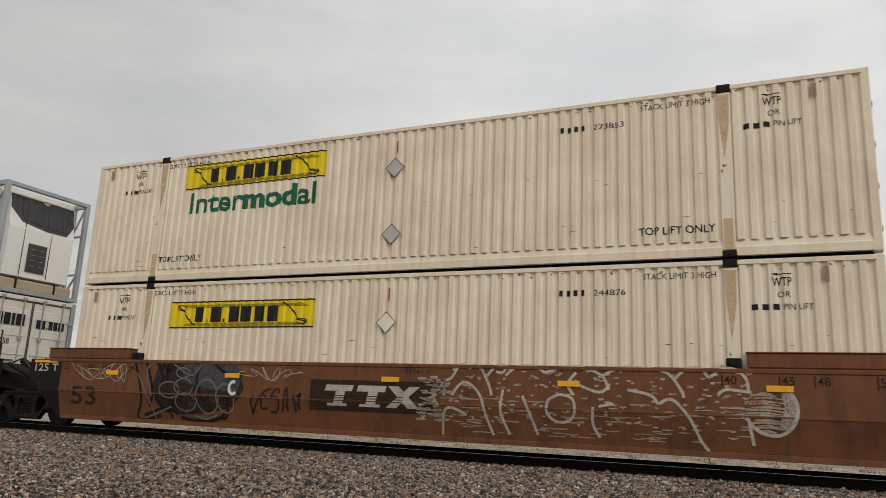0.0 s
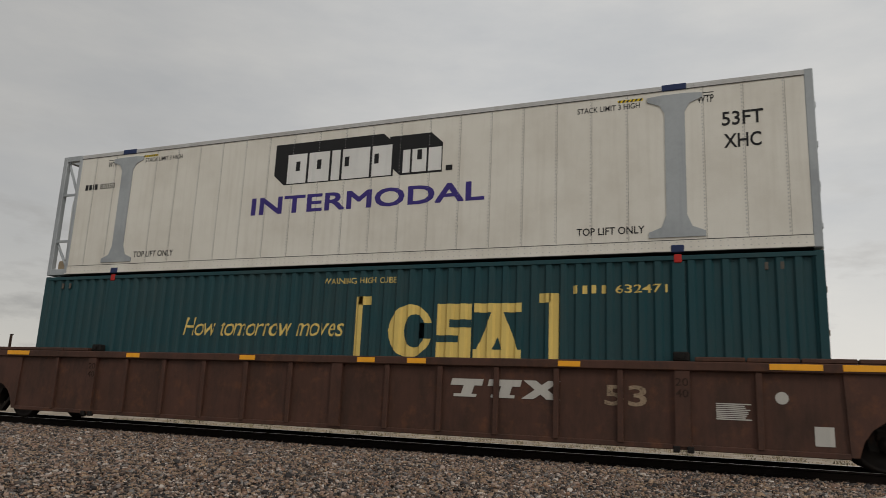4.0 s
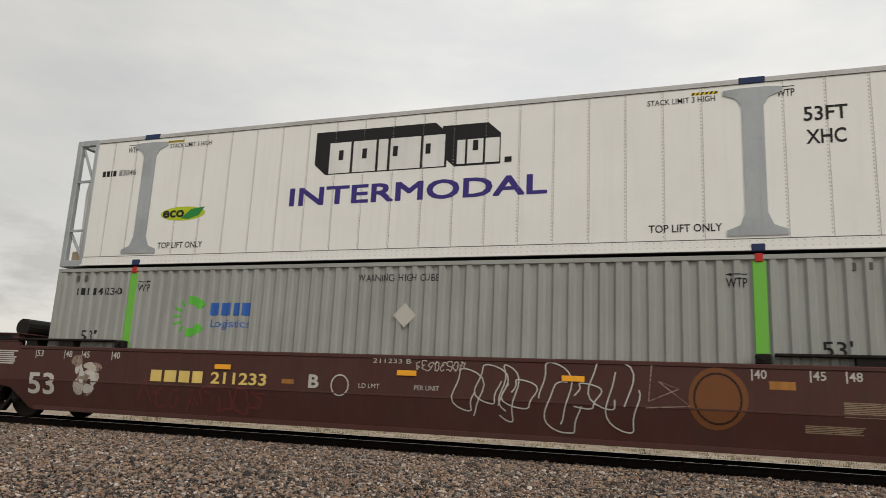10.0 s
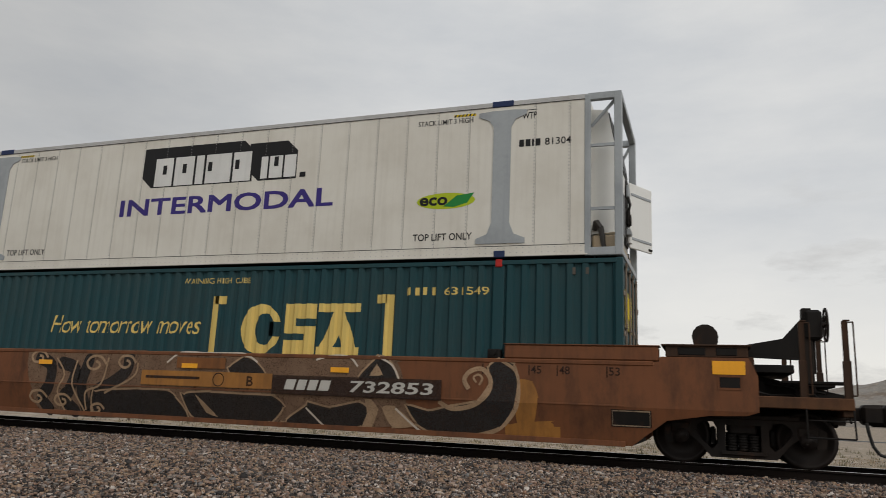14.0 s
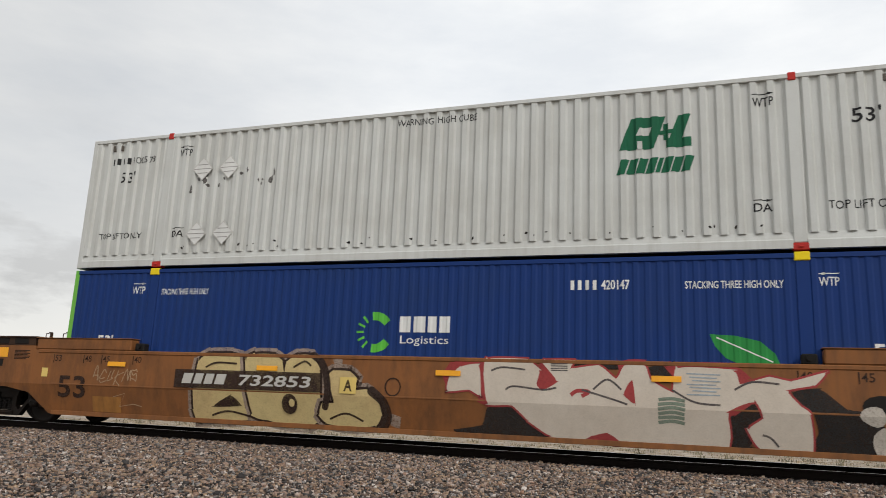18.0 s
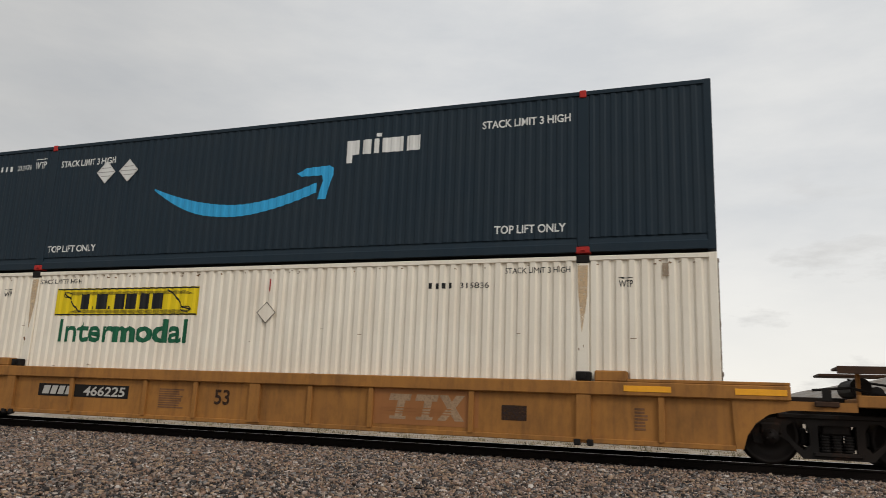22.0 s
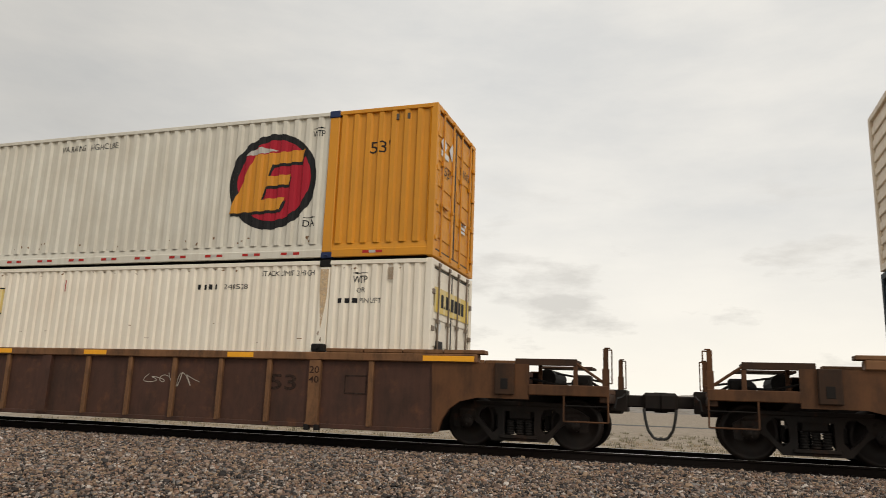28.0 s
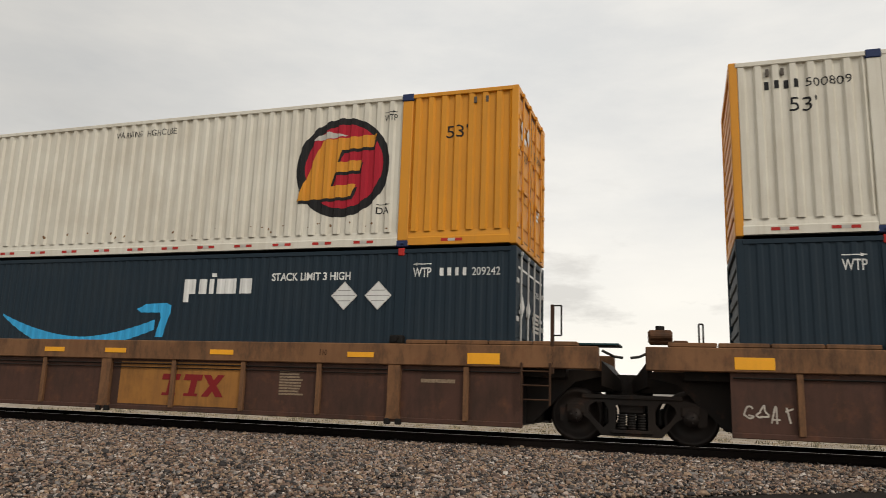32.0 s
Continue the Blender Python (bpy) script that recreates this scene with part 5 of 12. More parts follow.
def snow_badge(c, prof):
    """White hexagon ring with six spokes."""
    hexa = [(-4.36 + 0.42 * math.sin(radians(60 * k)), 1.90 + 0.36 * math.cos(radians(60 * k))) for k in range(6)]
    art = ribbon(hexa, 0.07, True)
    for k in range(6):
        dx, dz = math.sin(radians(60 * k)), math.cos(radians(60 * k))
        art += ribbon([(-4.36 + 0.06 * dx, 1.90 + 0.05 * dz), (-4.36 + 0.30 * dx, 1.90 + 0.26 * dz)], 0.055)
        art += ribbon([(-4.36 + 0.26 * math.sin(radians(60 * k + 22)), 1.90 + 0.22 * math.cos(radians(60 * k + 22))), (-4.36 + 0.17 * dx, 1.90 + 0.15 * dz), (-4.36 + 0.26 * math.sin(radians(60 * k - 22)), 1.90 + 0.22 * math.cos(radians(60 * k - 22)))], 0.045)
    put(c, art, WHITE, prof, "badge")


def blue_box(x, z, number):
    c = corrugated("shipping_container", "bright teal-blue corrugated container with white lettering", x, z, BLUE, WAVE, "door", 0.14, castings=PALE)
    snow_badge(c, WAVE)
    put(c, blocks((0.7, -0.16, 0.75, -0.16, 0.78, 0.85, 0.7, 0.24, 0.8, 0.66, 0.85, 0.8), -3.82, -0.22, 1.78, 2.06, 0.18), WHITE, WAVE, "name_blocks")
    lines_of(c, WHITE, WAVE, [("WARNING  HIGH CUBE", -0.78, 0.82, 2.54)], 0.12, 0.0)
    arrow_mark(c, "WTP", -5.75, 2.36, WHITE, WAVE, True, 0.85)
    arrow_mark(c, "WTP", 5.2, 2.36, WHITE, WAVE, True, 0.95)
    put(c, blocks((1, 1, 1, 1), -7.4, -6.95, 2.24, 2.38, 1.1) , WHITE, WAVE, "owner_mark")
    put(c, words(number, -6.85, -6.25, 2.24, 2.38, 0.02), WHITE, WAVE, "number")
    face(c, blocks((1, 1, 1, 1), -0.9, -0.3, 2.1, 2.25, 1.1), WHITE, 0.012, "owner_mark")
    face(c, words(number, 0.2, 0.9, 2.1, 2.25), WHITE, 0.012, "number")
    face(c, bars(-0.9, -0.2, 0.6, 1.4, 8), WHITE, 0.012, "notice")
    face(c, bars(0.2, 0.9, 0.6, 1.4, 8, 5), WHITE, 0.012, "notice")
    return c


def pine_box(x, z, number, patch=False):
    c = corrugated("shipping_container", "dark teal corrugated container with gold lettering", x, z, PINE, WAVE, "door", 0.14, castings=RED)
    put(c, words("How tomorrow moves", -3.85, -0.1, 1.55, 1.92, 0.0, 0.22), GOLD, WAVE, "motto")
    for a, k in ((0.18, 1), (4.06, -1)):
        put(c, rect(min(a, a + k * 0.16), max(a, a + k * 0.16), 1.1, 2.3) + rect(min(a, a + k * 0.34), max(a, a + k * 0.34), 2.14, 2.3) , GOLD, WAVE, "bracket")
    put(c, poly(oval(1.32, 1.66, 0.44, 0.48, 24)), GOLD, WAVE, "name_arc")
    put(c, poly(oval(1.42, 1.66, 0.22, 0.30, 20)) + rect(1.5, 1.82, 1.52, 1.80), PINE, WAVE, "name_cut", 0.007)
    put(c, rect(1.86, 2.5, 1.18, 2.14) + rect(2.56, 3.42, 1.18, 1.34) + rect(2.56, 3.42, 1.98, 2.14) + poly([(2.62, 1.34), (3.36, 1.34), (3.1, 1.98), (2.88, 1.98)]), GOLD, WAVE, "name_blocks")
    put(c, rect(2.1, 2.5, 1.72, 1.86) + rect(1.86, 2.26, 1.46, 1.58) + poly([(2.9, 1.34), (3.08, 1.34), (2.99, 1.56)]), PINE, WAVE, "name_cut", 0.007)
    lines_of(c, GOLD, WAVE, [("WARNING  HIGH CUBE", -0.55, 1.0, 2.55)], 0.11, 0.0)
    put(c, blocks((1, 1, 1, 1), 4.30, 4.85, 2.28, 2.42, 1.1), GOLD, WAVE, "owner_mark")
    put(c, words(number, 5.0, 5.82, 2.28, 2.42, 0.01), GOLD, WAVE, "number")
    if patch:
        face(c, rect(-0.98, 0.12, 1.75, 2.4), flat("olive_panel", (0.34, 0.29, 0.03)), 0.012, "name_panel")
        face(c, blocks((0.8, 0.7, 0.8), -0.9, 0.04, 1.95, 2.32, 0.12), YELLOW, 0.016, "name_blocks")
    else:
        for a in (-1.0, -0.45):
            face(c, rect(a, a + 0.42, 1.8, 2.4), WHITE, 0.012, "notice")
        face(c, rect(0.15, 0.5, 1.0, 1.25) + rect(0.6, 0.95, 1.0, 1.25), PALE, 0.012, "notice")
    return c


def ray_badge(c, cx, cz, r, mat, prof):
    """A green arc broken into rays."""
    art = []
    for a0, a1 in ((35, 100), (-100, -35)):
        pts = [(cx + r * 0.8 * math.cos(radians(a)), cz + r * 0.8 * math.sin(radians(a))) for a in np.linspace(a0, a1, 9)]
        art += ribbon(pts, r * 0.42)
    for k in range(5):
        a = radians(130 + 25 * k)
        art += ribbon([(cx + r * 0.6 * math.cos(a), cz + r * 0.6 * math.sin(a)), (cx + r * 1.0 * math.cos(a), cz + r * 1.0 * math.sin(a))], r * 0.11)
    put(c, art, mat, prof, "badge")


def grey_box(x, z, number, mat=GREY, name_x=-4.1, ink=BLACK, white_number=False, holder=(5.25, 1.73), warn=-0.82):
    """Grey logistics box with a lime post."""
    c = corrugated("shipping_container", "grey corrugated container with lime-green lift posts", x, z, mat, WAVE, "door", 0.14, posts=LIME, castings=RED)
    ray_badge(c, name_x - 0.48, 1.86, 0.40, LEAF, WAVE)
    put(c, blocks((0.8, 0.85, 0.62, 0.75), name_x, name_x + 0.93, 1.88, 2.13, 0.2), BLUELET, WAVE, "name_blocks")
    put(c, words("Logistics", name_x + 0.02, name_x + 0.92, 1.60, 1.80), BLUELET, WAVE, "name_word")
    lines_of(c, ink, WAVE, [("WARNING  HIGH CUBE", warn, warn + 1.58, 2.52)], 0.13, 0.0)
    tone = WHITE if white_number else BLACK
    put(c, blocks((1, 1, 1, 1), -7.5, -6.98, 2.30, 2.45, 1.1), tone, WAVE, "owner_mark")
    put(c, words(number, -6.88, -6.28, 2.30, 2.45, 0.01), tone, WAVE, "number")
    for sx in (-1, 1):
        arrow_mark(c, "WTP", sx * 5.68 - 0.17, 2.36, WHITE if white_number else BLACK, WAVE, sx < 0, 0.9)
        put(c, words("53'", sx * 7.0 - 0.2, sx * 7.0 + 0.2, 1.32, 1.56, 0.01), tone, WAVE, "mark")
    put(c, diamond(*holder, 0.22), PALE, None, "placard_holder", 0.012, key=("gph", holder))
    face(c, rect(-0.9, -0.65, 1.5, 1.75), LEAF, 0.012, "badge")
    face(c, blocks((1, 1, 1, 1), -0.55, -0.1, 1.5, 1.75, 0.2), BLUELET, 0.012, "name_blocks")
    face(c, blocks((1, 1, 1, 1), 0.15, 0.75, 1.85, 2.05, 1.1) + words(number, 0.15, 0.85, 1.55, 1.75), WHITE, 0.012, "number")
    face(c, diamond(0.5, 1.15, 0.2), WHITE, 0.012, "placard")
    return c


def pale_box(x, z, number, dark=False, scuffed=True):
    scuffed = scuffed and not dark
    """Light grey carrier box with green block logo."""
    mat = GREY_COOL if dark else LIGHT
    c = corrugated("shipping_container", "light grey corrugated container with a green logo and hazard placards", x, z, mat, WAVE, "door", 0.26, castings=RED)
    put(c, rect(3.30, 3.86, 1.78, 2.34, 0.2) + rect(4.06, 4.26, 1.78, 2.34, 0.2) + rect(4.06, 4.46, 1.781, 1.94), GREEN, WAVE, "logo_blocks")
    put(c, rect(3.58, 3.78, 2.02, 2.16, 0.06) + rect(3.60, 3.68, 1.78, 1.92), mat, WAVE, "logo_cut", 0.007)
    put(c, rect(3.92, 4.2, 2.02, 2.09) + rect(4.02, 4.10, 1.92, 2.019) + rect(4.02, 4.10, 2.091, 2.2), GREEN, WAVE, "logo_plus", 0.008)
    put(c, blocks((0.8, 0.8, 0.8, 0.8, 0.4, 0.8, 0.8, 0.8), 3.25, 4.42, 1.36, 1.62, 0.12, 0.08), GREEN, WAVE, "logo_word")
    lines_of(c, BLACK, WAVE, [("WARNING  HIGH CUBE", -0.78, 0.78, 2.57)] + ([] if dark else [("TOP LIFT ONLY", -7.6, -6.5, 0.62), ("TOP LIFT ONLY", 6.40, 7.48, 0.62)]), 0.13, 0.0)
    put(c, words("53'", 6.8, 7.2, 1.98, 2.22, 0.01), BLACK, WAVE, "mark")
    zq = 1.42 if dark else 1.86
    put(c, words("53'", -7.23, -6.83, zq, zq + 0.24, 0.01), BLACK, WAVE, "mark")
    if not dark:
        put(c, blocks((1, 1, 1, 1), -7.5, -7.02, 2.28, 2.42, 1.1), BLACK, WAVE, "owner_mark")
        put(c, words(number, -6.92, -6.35, 2.28, 2.42), BLACK, WAVE, "number")
    arrow_mark(c, "WTP", -5.75, 2.36, BLACK, WAVE, False, 0.9)
    arrow_mark(c, "WTP", 5.4, 2.36, BLACK, WAVE, True, 0.9)
    arrow_mark(c, "DA", -5.72, 0.62, BLACK, WAVE, False, 0.8)
    arrow_mark(c, "DA", 5.35, 0.62, BLACK, WAVE, True, 0.8)
    for px in (-3.67, -3.05) if dark else (-5.09, -4.45):
        for pz in (1.9, 0.63) if dark else (2.03, 0.66):
            if dark:
                put(c, poly(oval(px, pz, 0.22, 0.22, 6)), WHITE, None, "placard", 0.012, key=("hexp", px, pz))
                for q in (-1, 0, 1):
                    put(c, rect(px - 0.15, px + 0.15, pz + 0.075 * q - 0.008, pz + 0.075 * q + 0.008), SILVER, None, "placard_slat", 0.015, key=("hexs", px, pz, q))
            else:
                placard(c, px, pz, 0.25, WAVE)
    rnd = random.Random(number)
    put(c, [t for _ in range(26) for t in (lambda a, b: poly(oval(a, b, rnd.uniform(0.01, 0.03), rnd.uniform(0.01, 0.03), 7, 0.3, rnd.random())))(rnd.uniform(-5.7, 5.7), rnd.uniform(0.34, 0.46))], IRON, WAVE, "dirt_marks", 0.003)
    if scuffed:
        put(c, [t for _ in range(16) for t in (lambda a, b: poly(oval(a, b, rnd.uniform(0.01, 0.05), rnd.uniform(0.02, 0.09), 7, 0.3, rnd.random())))(rnd.uniform(-5.4, -3.4), rnd.uniform(1.55, 1.95))], spray("scuffed_primer", (0.11, 0.10, 0.095), None, 0.6), WAVE, "scuffs", 0.003)
    for py, pz in ((-0.85, 2.15), (-0.3, 2.15), (-0.85, 1.25), (-0.3, 1.25)):
        face(c, diamond(py, pz, 0.2), WHITE, 0.012, "placard", key=("plf", py, pz))
    face(c, words(number, 0.2, 0.9, 2.15, 2.3), BLACK, 0.012, "number")
    face(c, rect(0.25, 0.55, 1.1, 1.4), GOLD, 0.012, "notice", key="plg")
    face(c, rect(0.65, 0.95, 1.0, 1.25), PALE, 0.012, "notice", key="plh")
    face(c, bars(-0.9, -0.2, 1.6, 1.8, 3), BLACK, 0.012, "notice", key="pli")
    return c


def royal_box(x, z, number):
    c = corrugated("shipping_container", "royal blue corrugated container with lime corner posts", x, z, ROYAL, SHEET, "door", 0.14, castings=YELLOW, ends=(LIME, LIME), doors=ROYAL, rods=ALU)
    ray_badge(c, -1.0, 1.62, 0.36, LEAF, SHEET)
    put(c, blocks((0.8, 0.85, 0.62, 0.75), -0.52, 0.42, 1.62, 1.90, 0.2), WHITE, SHEET, "name_blocks")
    put(c, words("Logistics", -0.5, 0.4, 1.38, 1.56), WHITE, SHEET, "name_word")
    put(c, poly([(4.64, 1.63), (5.0, 1.61), (5.35, 1.53), (5.55, 1.35), (5.62, 1.17), (5.14, 1.14), (4.86, 1.27), (4.71, 1.45)]), GREENDK, SHEET, "leaf")
    put(c, ribbon([(4.74, 1.58), (5.52, 1.22)], 0.02), WHITE, SHEET, "leaf_rib", 0.006)
    lines_of(c, WHITE, SHEET, [("STACKING THREE HIGH ONLY", -5.78, -4.65, 2.34), ("STACKING THREE HIGH ONLY", 4.3, 5.72, 2.34)], 0.12, 0.01)
    put(c, words(number, 3.0, 3.45, 2.34, 2.5, 0.02) + blocks((1, 1, 1, 1), 2.5, 2.92, 2.34, 2.5, 1.1), WHITE, SHEET, "number")
    arrow_mark(c, "WTP", 6.2, 2.36, WHITE, SHEET, False, 0.8)
    arrow_mark(c, "WTP", -6.5, 2.36, WHITE, SHEET, True, 0.9)
    for sx in (-1, 1):
        put(c, words("53'", sx * 7.05 - 0.2, sx * 7.05 + 0.2, 1.28, 1.52, 0.03), WHITE, SHEET, "mark")
    face(c, bars(-0.95, -0.35, 1.9, 2.2, 3), WHITE, 0.012, "notice")
    face(c, words(number, 0.3, 0.85, 2.1, 2.24), WHITE, 0.012, "number")
    face(c, rect(0.25, 0.9, 1.2, 1.7), LEAF, 0.012, "notice")
    return c


def carrier_box(x, z, number, label_patch=0, stained=False):
    """White box with amber outer bay and the round red badge."""
    c = corrugated("shipping_container", "white corrugated container with amber end bay and round red badge", x, z, BONE, WAVE, "door", 0.26, castings=GUARD, tips=(BONE, AMBER), ends=(AMBER, AMBER), left_corner=AMBER, rods=AMBER)
    cx, cz = 4.7, 1.56
    put(c, poly(oval(cx, cz, 0.97, 0.97, 44)), BLACK, WAVE, "badge_ring", 0.003, key="cb1")
    put(c, poly(oval(cx + 0.03, cz + 0.02, 0.80, 0.82, 40)), CRIMSON, WAVE, "badge_disc", 0.006, key="cb2")
    put(c, poly([(cx - 0.62, cz + 0.55), (cx + 0.1, cz + 0.62), (cx - 0.3, cz + 0.72), (cx - 0.5, cz + 0.66)]), PALE, WAVE, "badge_gleam", 0.008, key="cb2b")
    slab = [(cx - 0.92, cz - 0.62), (cx + 0.22, cz - 0.58), (cx + 0.30, cz - 0.34), (cx - 0.22, cz - 0.36), (cx - 0.14, cz - 0.1), (cx + 0.36, cz - 0.08), (cx + 0.42, cz + 0.12), (cx - 0.08, cz + 0.10), (cx, cz + 0.34), (cx + 0.62, cz + 0.36), (cx + 0.70, cz + 0.60), (cx - 0.42, cz + 0.56)]
    put(c, poly([(a + 0.03, b - 0.06) for a, b in slab]), BLACK, WAVE, "badge_shade", 0.009, key="cb3")
    put(c, poly(slab), AMBER, WAVE, "badge_figure", 0.012, key="cb4")
    lines_of(c, BLACK, WAVE, [("WARNING  HIGH CUBE", -0.65, 0.88, 2.52)], 0.13, 0.0)
    put(c, words("53'", 6.75, 7.15, 1.98, 2.22), BLACK, WAVE, "mark", key="cb53")
    put(c, words("53'", -7.2, -6.8, 1.98, 2.22), BLACK, WAVE, "mark", key="cb53l")
    put(c, blocks((1, 1, 1, 1), -7.55, -7.05, 2.38, 2.52, 1.1), BLACK, WAVE, "owner_mark", key="cbo")
    put(c, words(number, -6.95, -6.3, 2.38, 2.52), BLACK, WAVE, "number")
    arrow_mark(c, "WTP", 5.52, 2.40, BLACK, WAVE, True, 0.75)
    arrow_mark(c, "DA", 5.45, 0.62, BLACK, WAVE, True, 0.75)
    arrow_mark(c, "WTP", -5.7, 2.36, BLACK, WAVE, True, 0.85)
    arrow_mark(c, "DA", -5.7, 0.62, BLACK, WAVE, True, 0.85)
    rnd = random.Random(number)
    put(c, [t for _ in range(30) for t in (lambda a, b: poly(oval(a, b, rnd.uniform(0.01, 0.03), rnd.uniform(0.01, 0.035), 7, 0.3, rnd.random())))(rnd.uniform(-5.7, 5.7), rnd.uniform(0.34, 0.5))], flat("rust_fleck", (0.20, 0.11, 0.05)), WAVE, "dirt_marks", 0.003)
    tape_r = [t for k in range(-9, 10) if abs(k) < 10 for a in ((k * 0.84),) if -7.6 < a < 7.5 and abs(abs(a) - 5.99) > 0.35 for t in rect(a, a + 0.13, 0.075, 0.125) + rect(a + 0.26, a + 0.39, 0.075, 0.125)]
    put(c, tape_r, RED, None, "reflective_tape", 0.008, key="cbt")
    tape_w = [t for k in range(-9, 10) for a in ((k * 0.84),) if -7.6 < a < 7.5 and abs(abs(a) - 5.99) > 0.35 for t in rect(a + 0.13, a + 0.26, 0.075, 0.125)]
    put(c, tape_w, PALE, None, "reflective_tape", 0.008, key="cbw")
    if label_patch == 1:
        put(c, rect(-4.9, -3.5, 1.75, 2.42), WHITE, None, "placard_board", 0.015)
        rnd = random.Random(5)
        put(c, [t for _ in range(16) for t in poly(oval(rnd.uniform(-4.8, -3.6), rnd.uniform(1.82, 2.35), rnd.uniform(0.03, 0.13), rnd.uniform(0.02, 0.06), 9, 0.35, rnd.random()))], SILVER, None, "torn_print", 0.018)
    elif label_patch == 2:
        put(c, rect(-4.9, -3.5, 1.82, 2.36), BONE, None, "placard_board", 0.015)
        for a in (-4.58, -3.88):
            put(c, ribbon([(a - 0.2, 2.1), (a, 1.9), (a + 0.2, 2.1), (a, 2.3)], 0.016, True) + rect(a - 0.12, a + 0.12, 2.06, 2.075), IRON, None, "placard_outline", 0.019)
    elif label_patch == 3:
        put(c, [t for k in range(9) for t in rect(-4.9 + 0.16 * k, -4.86 + 0.16 * k, 2.0 + 0.05 * (k % 3), 2.42)], SILVER, WAVE, "torn_print", 0.004)
        for a in (-4.9, -3.9):
            placard(c, a, 0.8, 0.14, WAVE)
    if stained:
        put(c, poly([(-5.86, 2.7), (-5.45, 2.7), (-5.5, 1.7), (-5.62, 0.4), (-5.8, 0.35)]), flat("ochre_stain", (0.40, 0.26, 0.08)), WAVE, "stain", 0.002)
    for py in (-0.85, -0.35):
        face(c, diamond(py, 2.2, 0.18), WHITE, 0.012, "placard", key=("cbf", py))
    face(c, words("53'", -0.8, -0.4, 1.62, 1.8), BLACK, 0.012, "mark", key="cbf3")
    face(c, words(number, 0.2, 0.85, 1.95, 2.1), BLACK, 0.012, "number")
    face(c, rect(-1.0, -0.55, 1.95, 2.06), WHITE, 0.012, "notice", key="cbf4")
    face(c, bars(0.3, 0.75, 0.75, 1.0, 3), WHITE, 0.012, "notice", key="cbf5")
    return c


# ---- well cars ----
SIDE = 1.50


def holed(outer, holes, y0, y1):
    s = Shape()
    loops = [outer] + holes
    flat_pts = [p for lp in loops for p in lp]
    n = len(flat_pts)
    tri = tessellate_polygon([[Vector((x, z, 0)) for x, z in lp] for lp in loops])
    s.v = [(x, y0, z) for x, z in flat_pts] + [(x, y1, z) for x, z in flat_pts]
    s.f = [tuple(t) for t in tri] + [tuple(i + n for i in reversed(t)) for t in tri]
    k = 0
    for lp in loops:
        m = len(lp)
        s.f += [(k + i, k + (i + 1) % m, k + (i + 1) % m + n, k + i + n) for i in range(m)]
        k += m
    return s


AXLES = {-1: [], 1: []}


def side_frame(sy):
    outer = [(-1.12, 0.32), (-1.14, 0.55), (-0.95, 0.66), (-0.55, 0.76), (0.55, 0.76), (0.95, 0.66), (1.14, 0.55), (1.12, 0.32), (1.0, 0.30), (0.97, 0.45), (0.80, 0.45), (0.66, 0.36), (0.46, 0.12), (-0.46, 0.12), (-0.66, 0.36), (-0.80, 0.45), (-0.97, 0.45), (-1.0, 0.30)]
    hl = [(-0.68, 0.49), (-0.66, 0.58), (-0.56, 0.65), (-0.42, 0.64), (-0.36, 0.52), (-0.36, 0.32), (-0.44, 0.24), (-0.56, 0.34)]
    mid = [(-0.25, 0.22), (-0.25, 0.60), (0.25, 0.60), (0.25, 0.22)]
    s = holed(outer, [hl, [(-x, z) for x, z in reversed(hl)], mid], sy * 0.95, sy * 1.07)
    s.box(-0.32, 0.32, min(sy * 0.93, sy * 1.11), max(sy * 0.93, sy * 1.11), 0.16, 0.22, 0.012)
    s.box(-0.78, 0.78, min(sy * 1.0, sy * 1.1), max(sy * 1.0, sy * 1.1), 0.69, 0.76, 0.012)
    for sx in (-1, 1):
        s.box(sx * 0.89 - 0.15, sx * 0.89 + 0.15, min(sy * 0.98, sy * 1.10), max(sy * 0.98, sy * 1.10), 0.44, 0.62, 0.03)
    return s


def spring(cx, sy):
    prof = []
    for k in range(6):
        z = 0.225 + k * 0.04
        prof += [(0.052, z), (0.072, z + 0.010), (0.072, z + 0.026), (0.052, z + 0.036)]
    s = Shape().lathe(prof, (0, 0, 0), 10)
    s.v = [(v[0] + cx, sy * 1.0 + v[2], v[1]) for v in s.v]
    return s


def wheel_mesh():
    s = Shape()
    for sy in (-1, 1):
        prof = [(0.02, 0.03), (0.11, 0.045), (0.13, 0.02), (0.33, 0.0), (0.36, 0.045), (0.42, 0.05), (0.425, -0.06), (0.445, -0.07), (0.445, -0.09), (0.36, -0.09), (0.33, -0.03), (0.12, -0.04), (0.02, -0.05)]
        s.lathe([(r, sy * (0.77 + a)) for r, a in prof], (0, 0, 0), 30)
    s.tube((0, -0.98, 0), (0, 0.98, 0), 0.075, 12)
    for sy in (-1, 1):
        s.tube((0, sy * 0.97, 0), (0, sy * 1.13, 0), 0.115, 14)
        for k in range(3):
            a = 2 * math.pi * k / 3
            s.tube((0.06 * math.cos(a), sy * 1.13, 0.06 * math.sin(a)), (0.06 * math.cos(a), sy * 1.15, 0.06 * math.sin(a)), 0.017, 6)
    return s


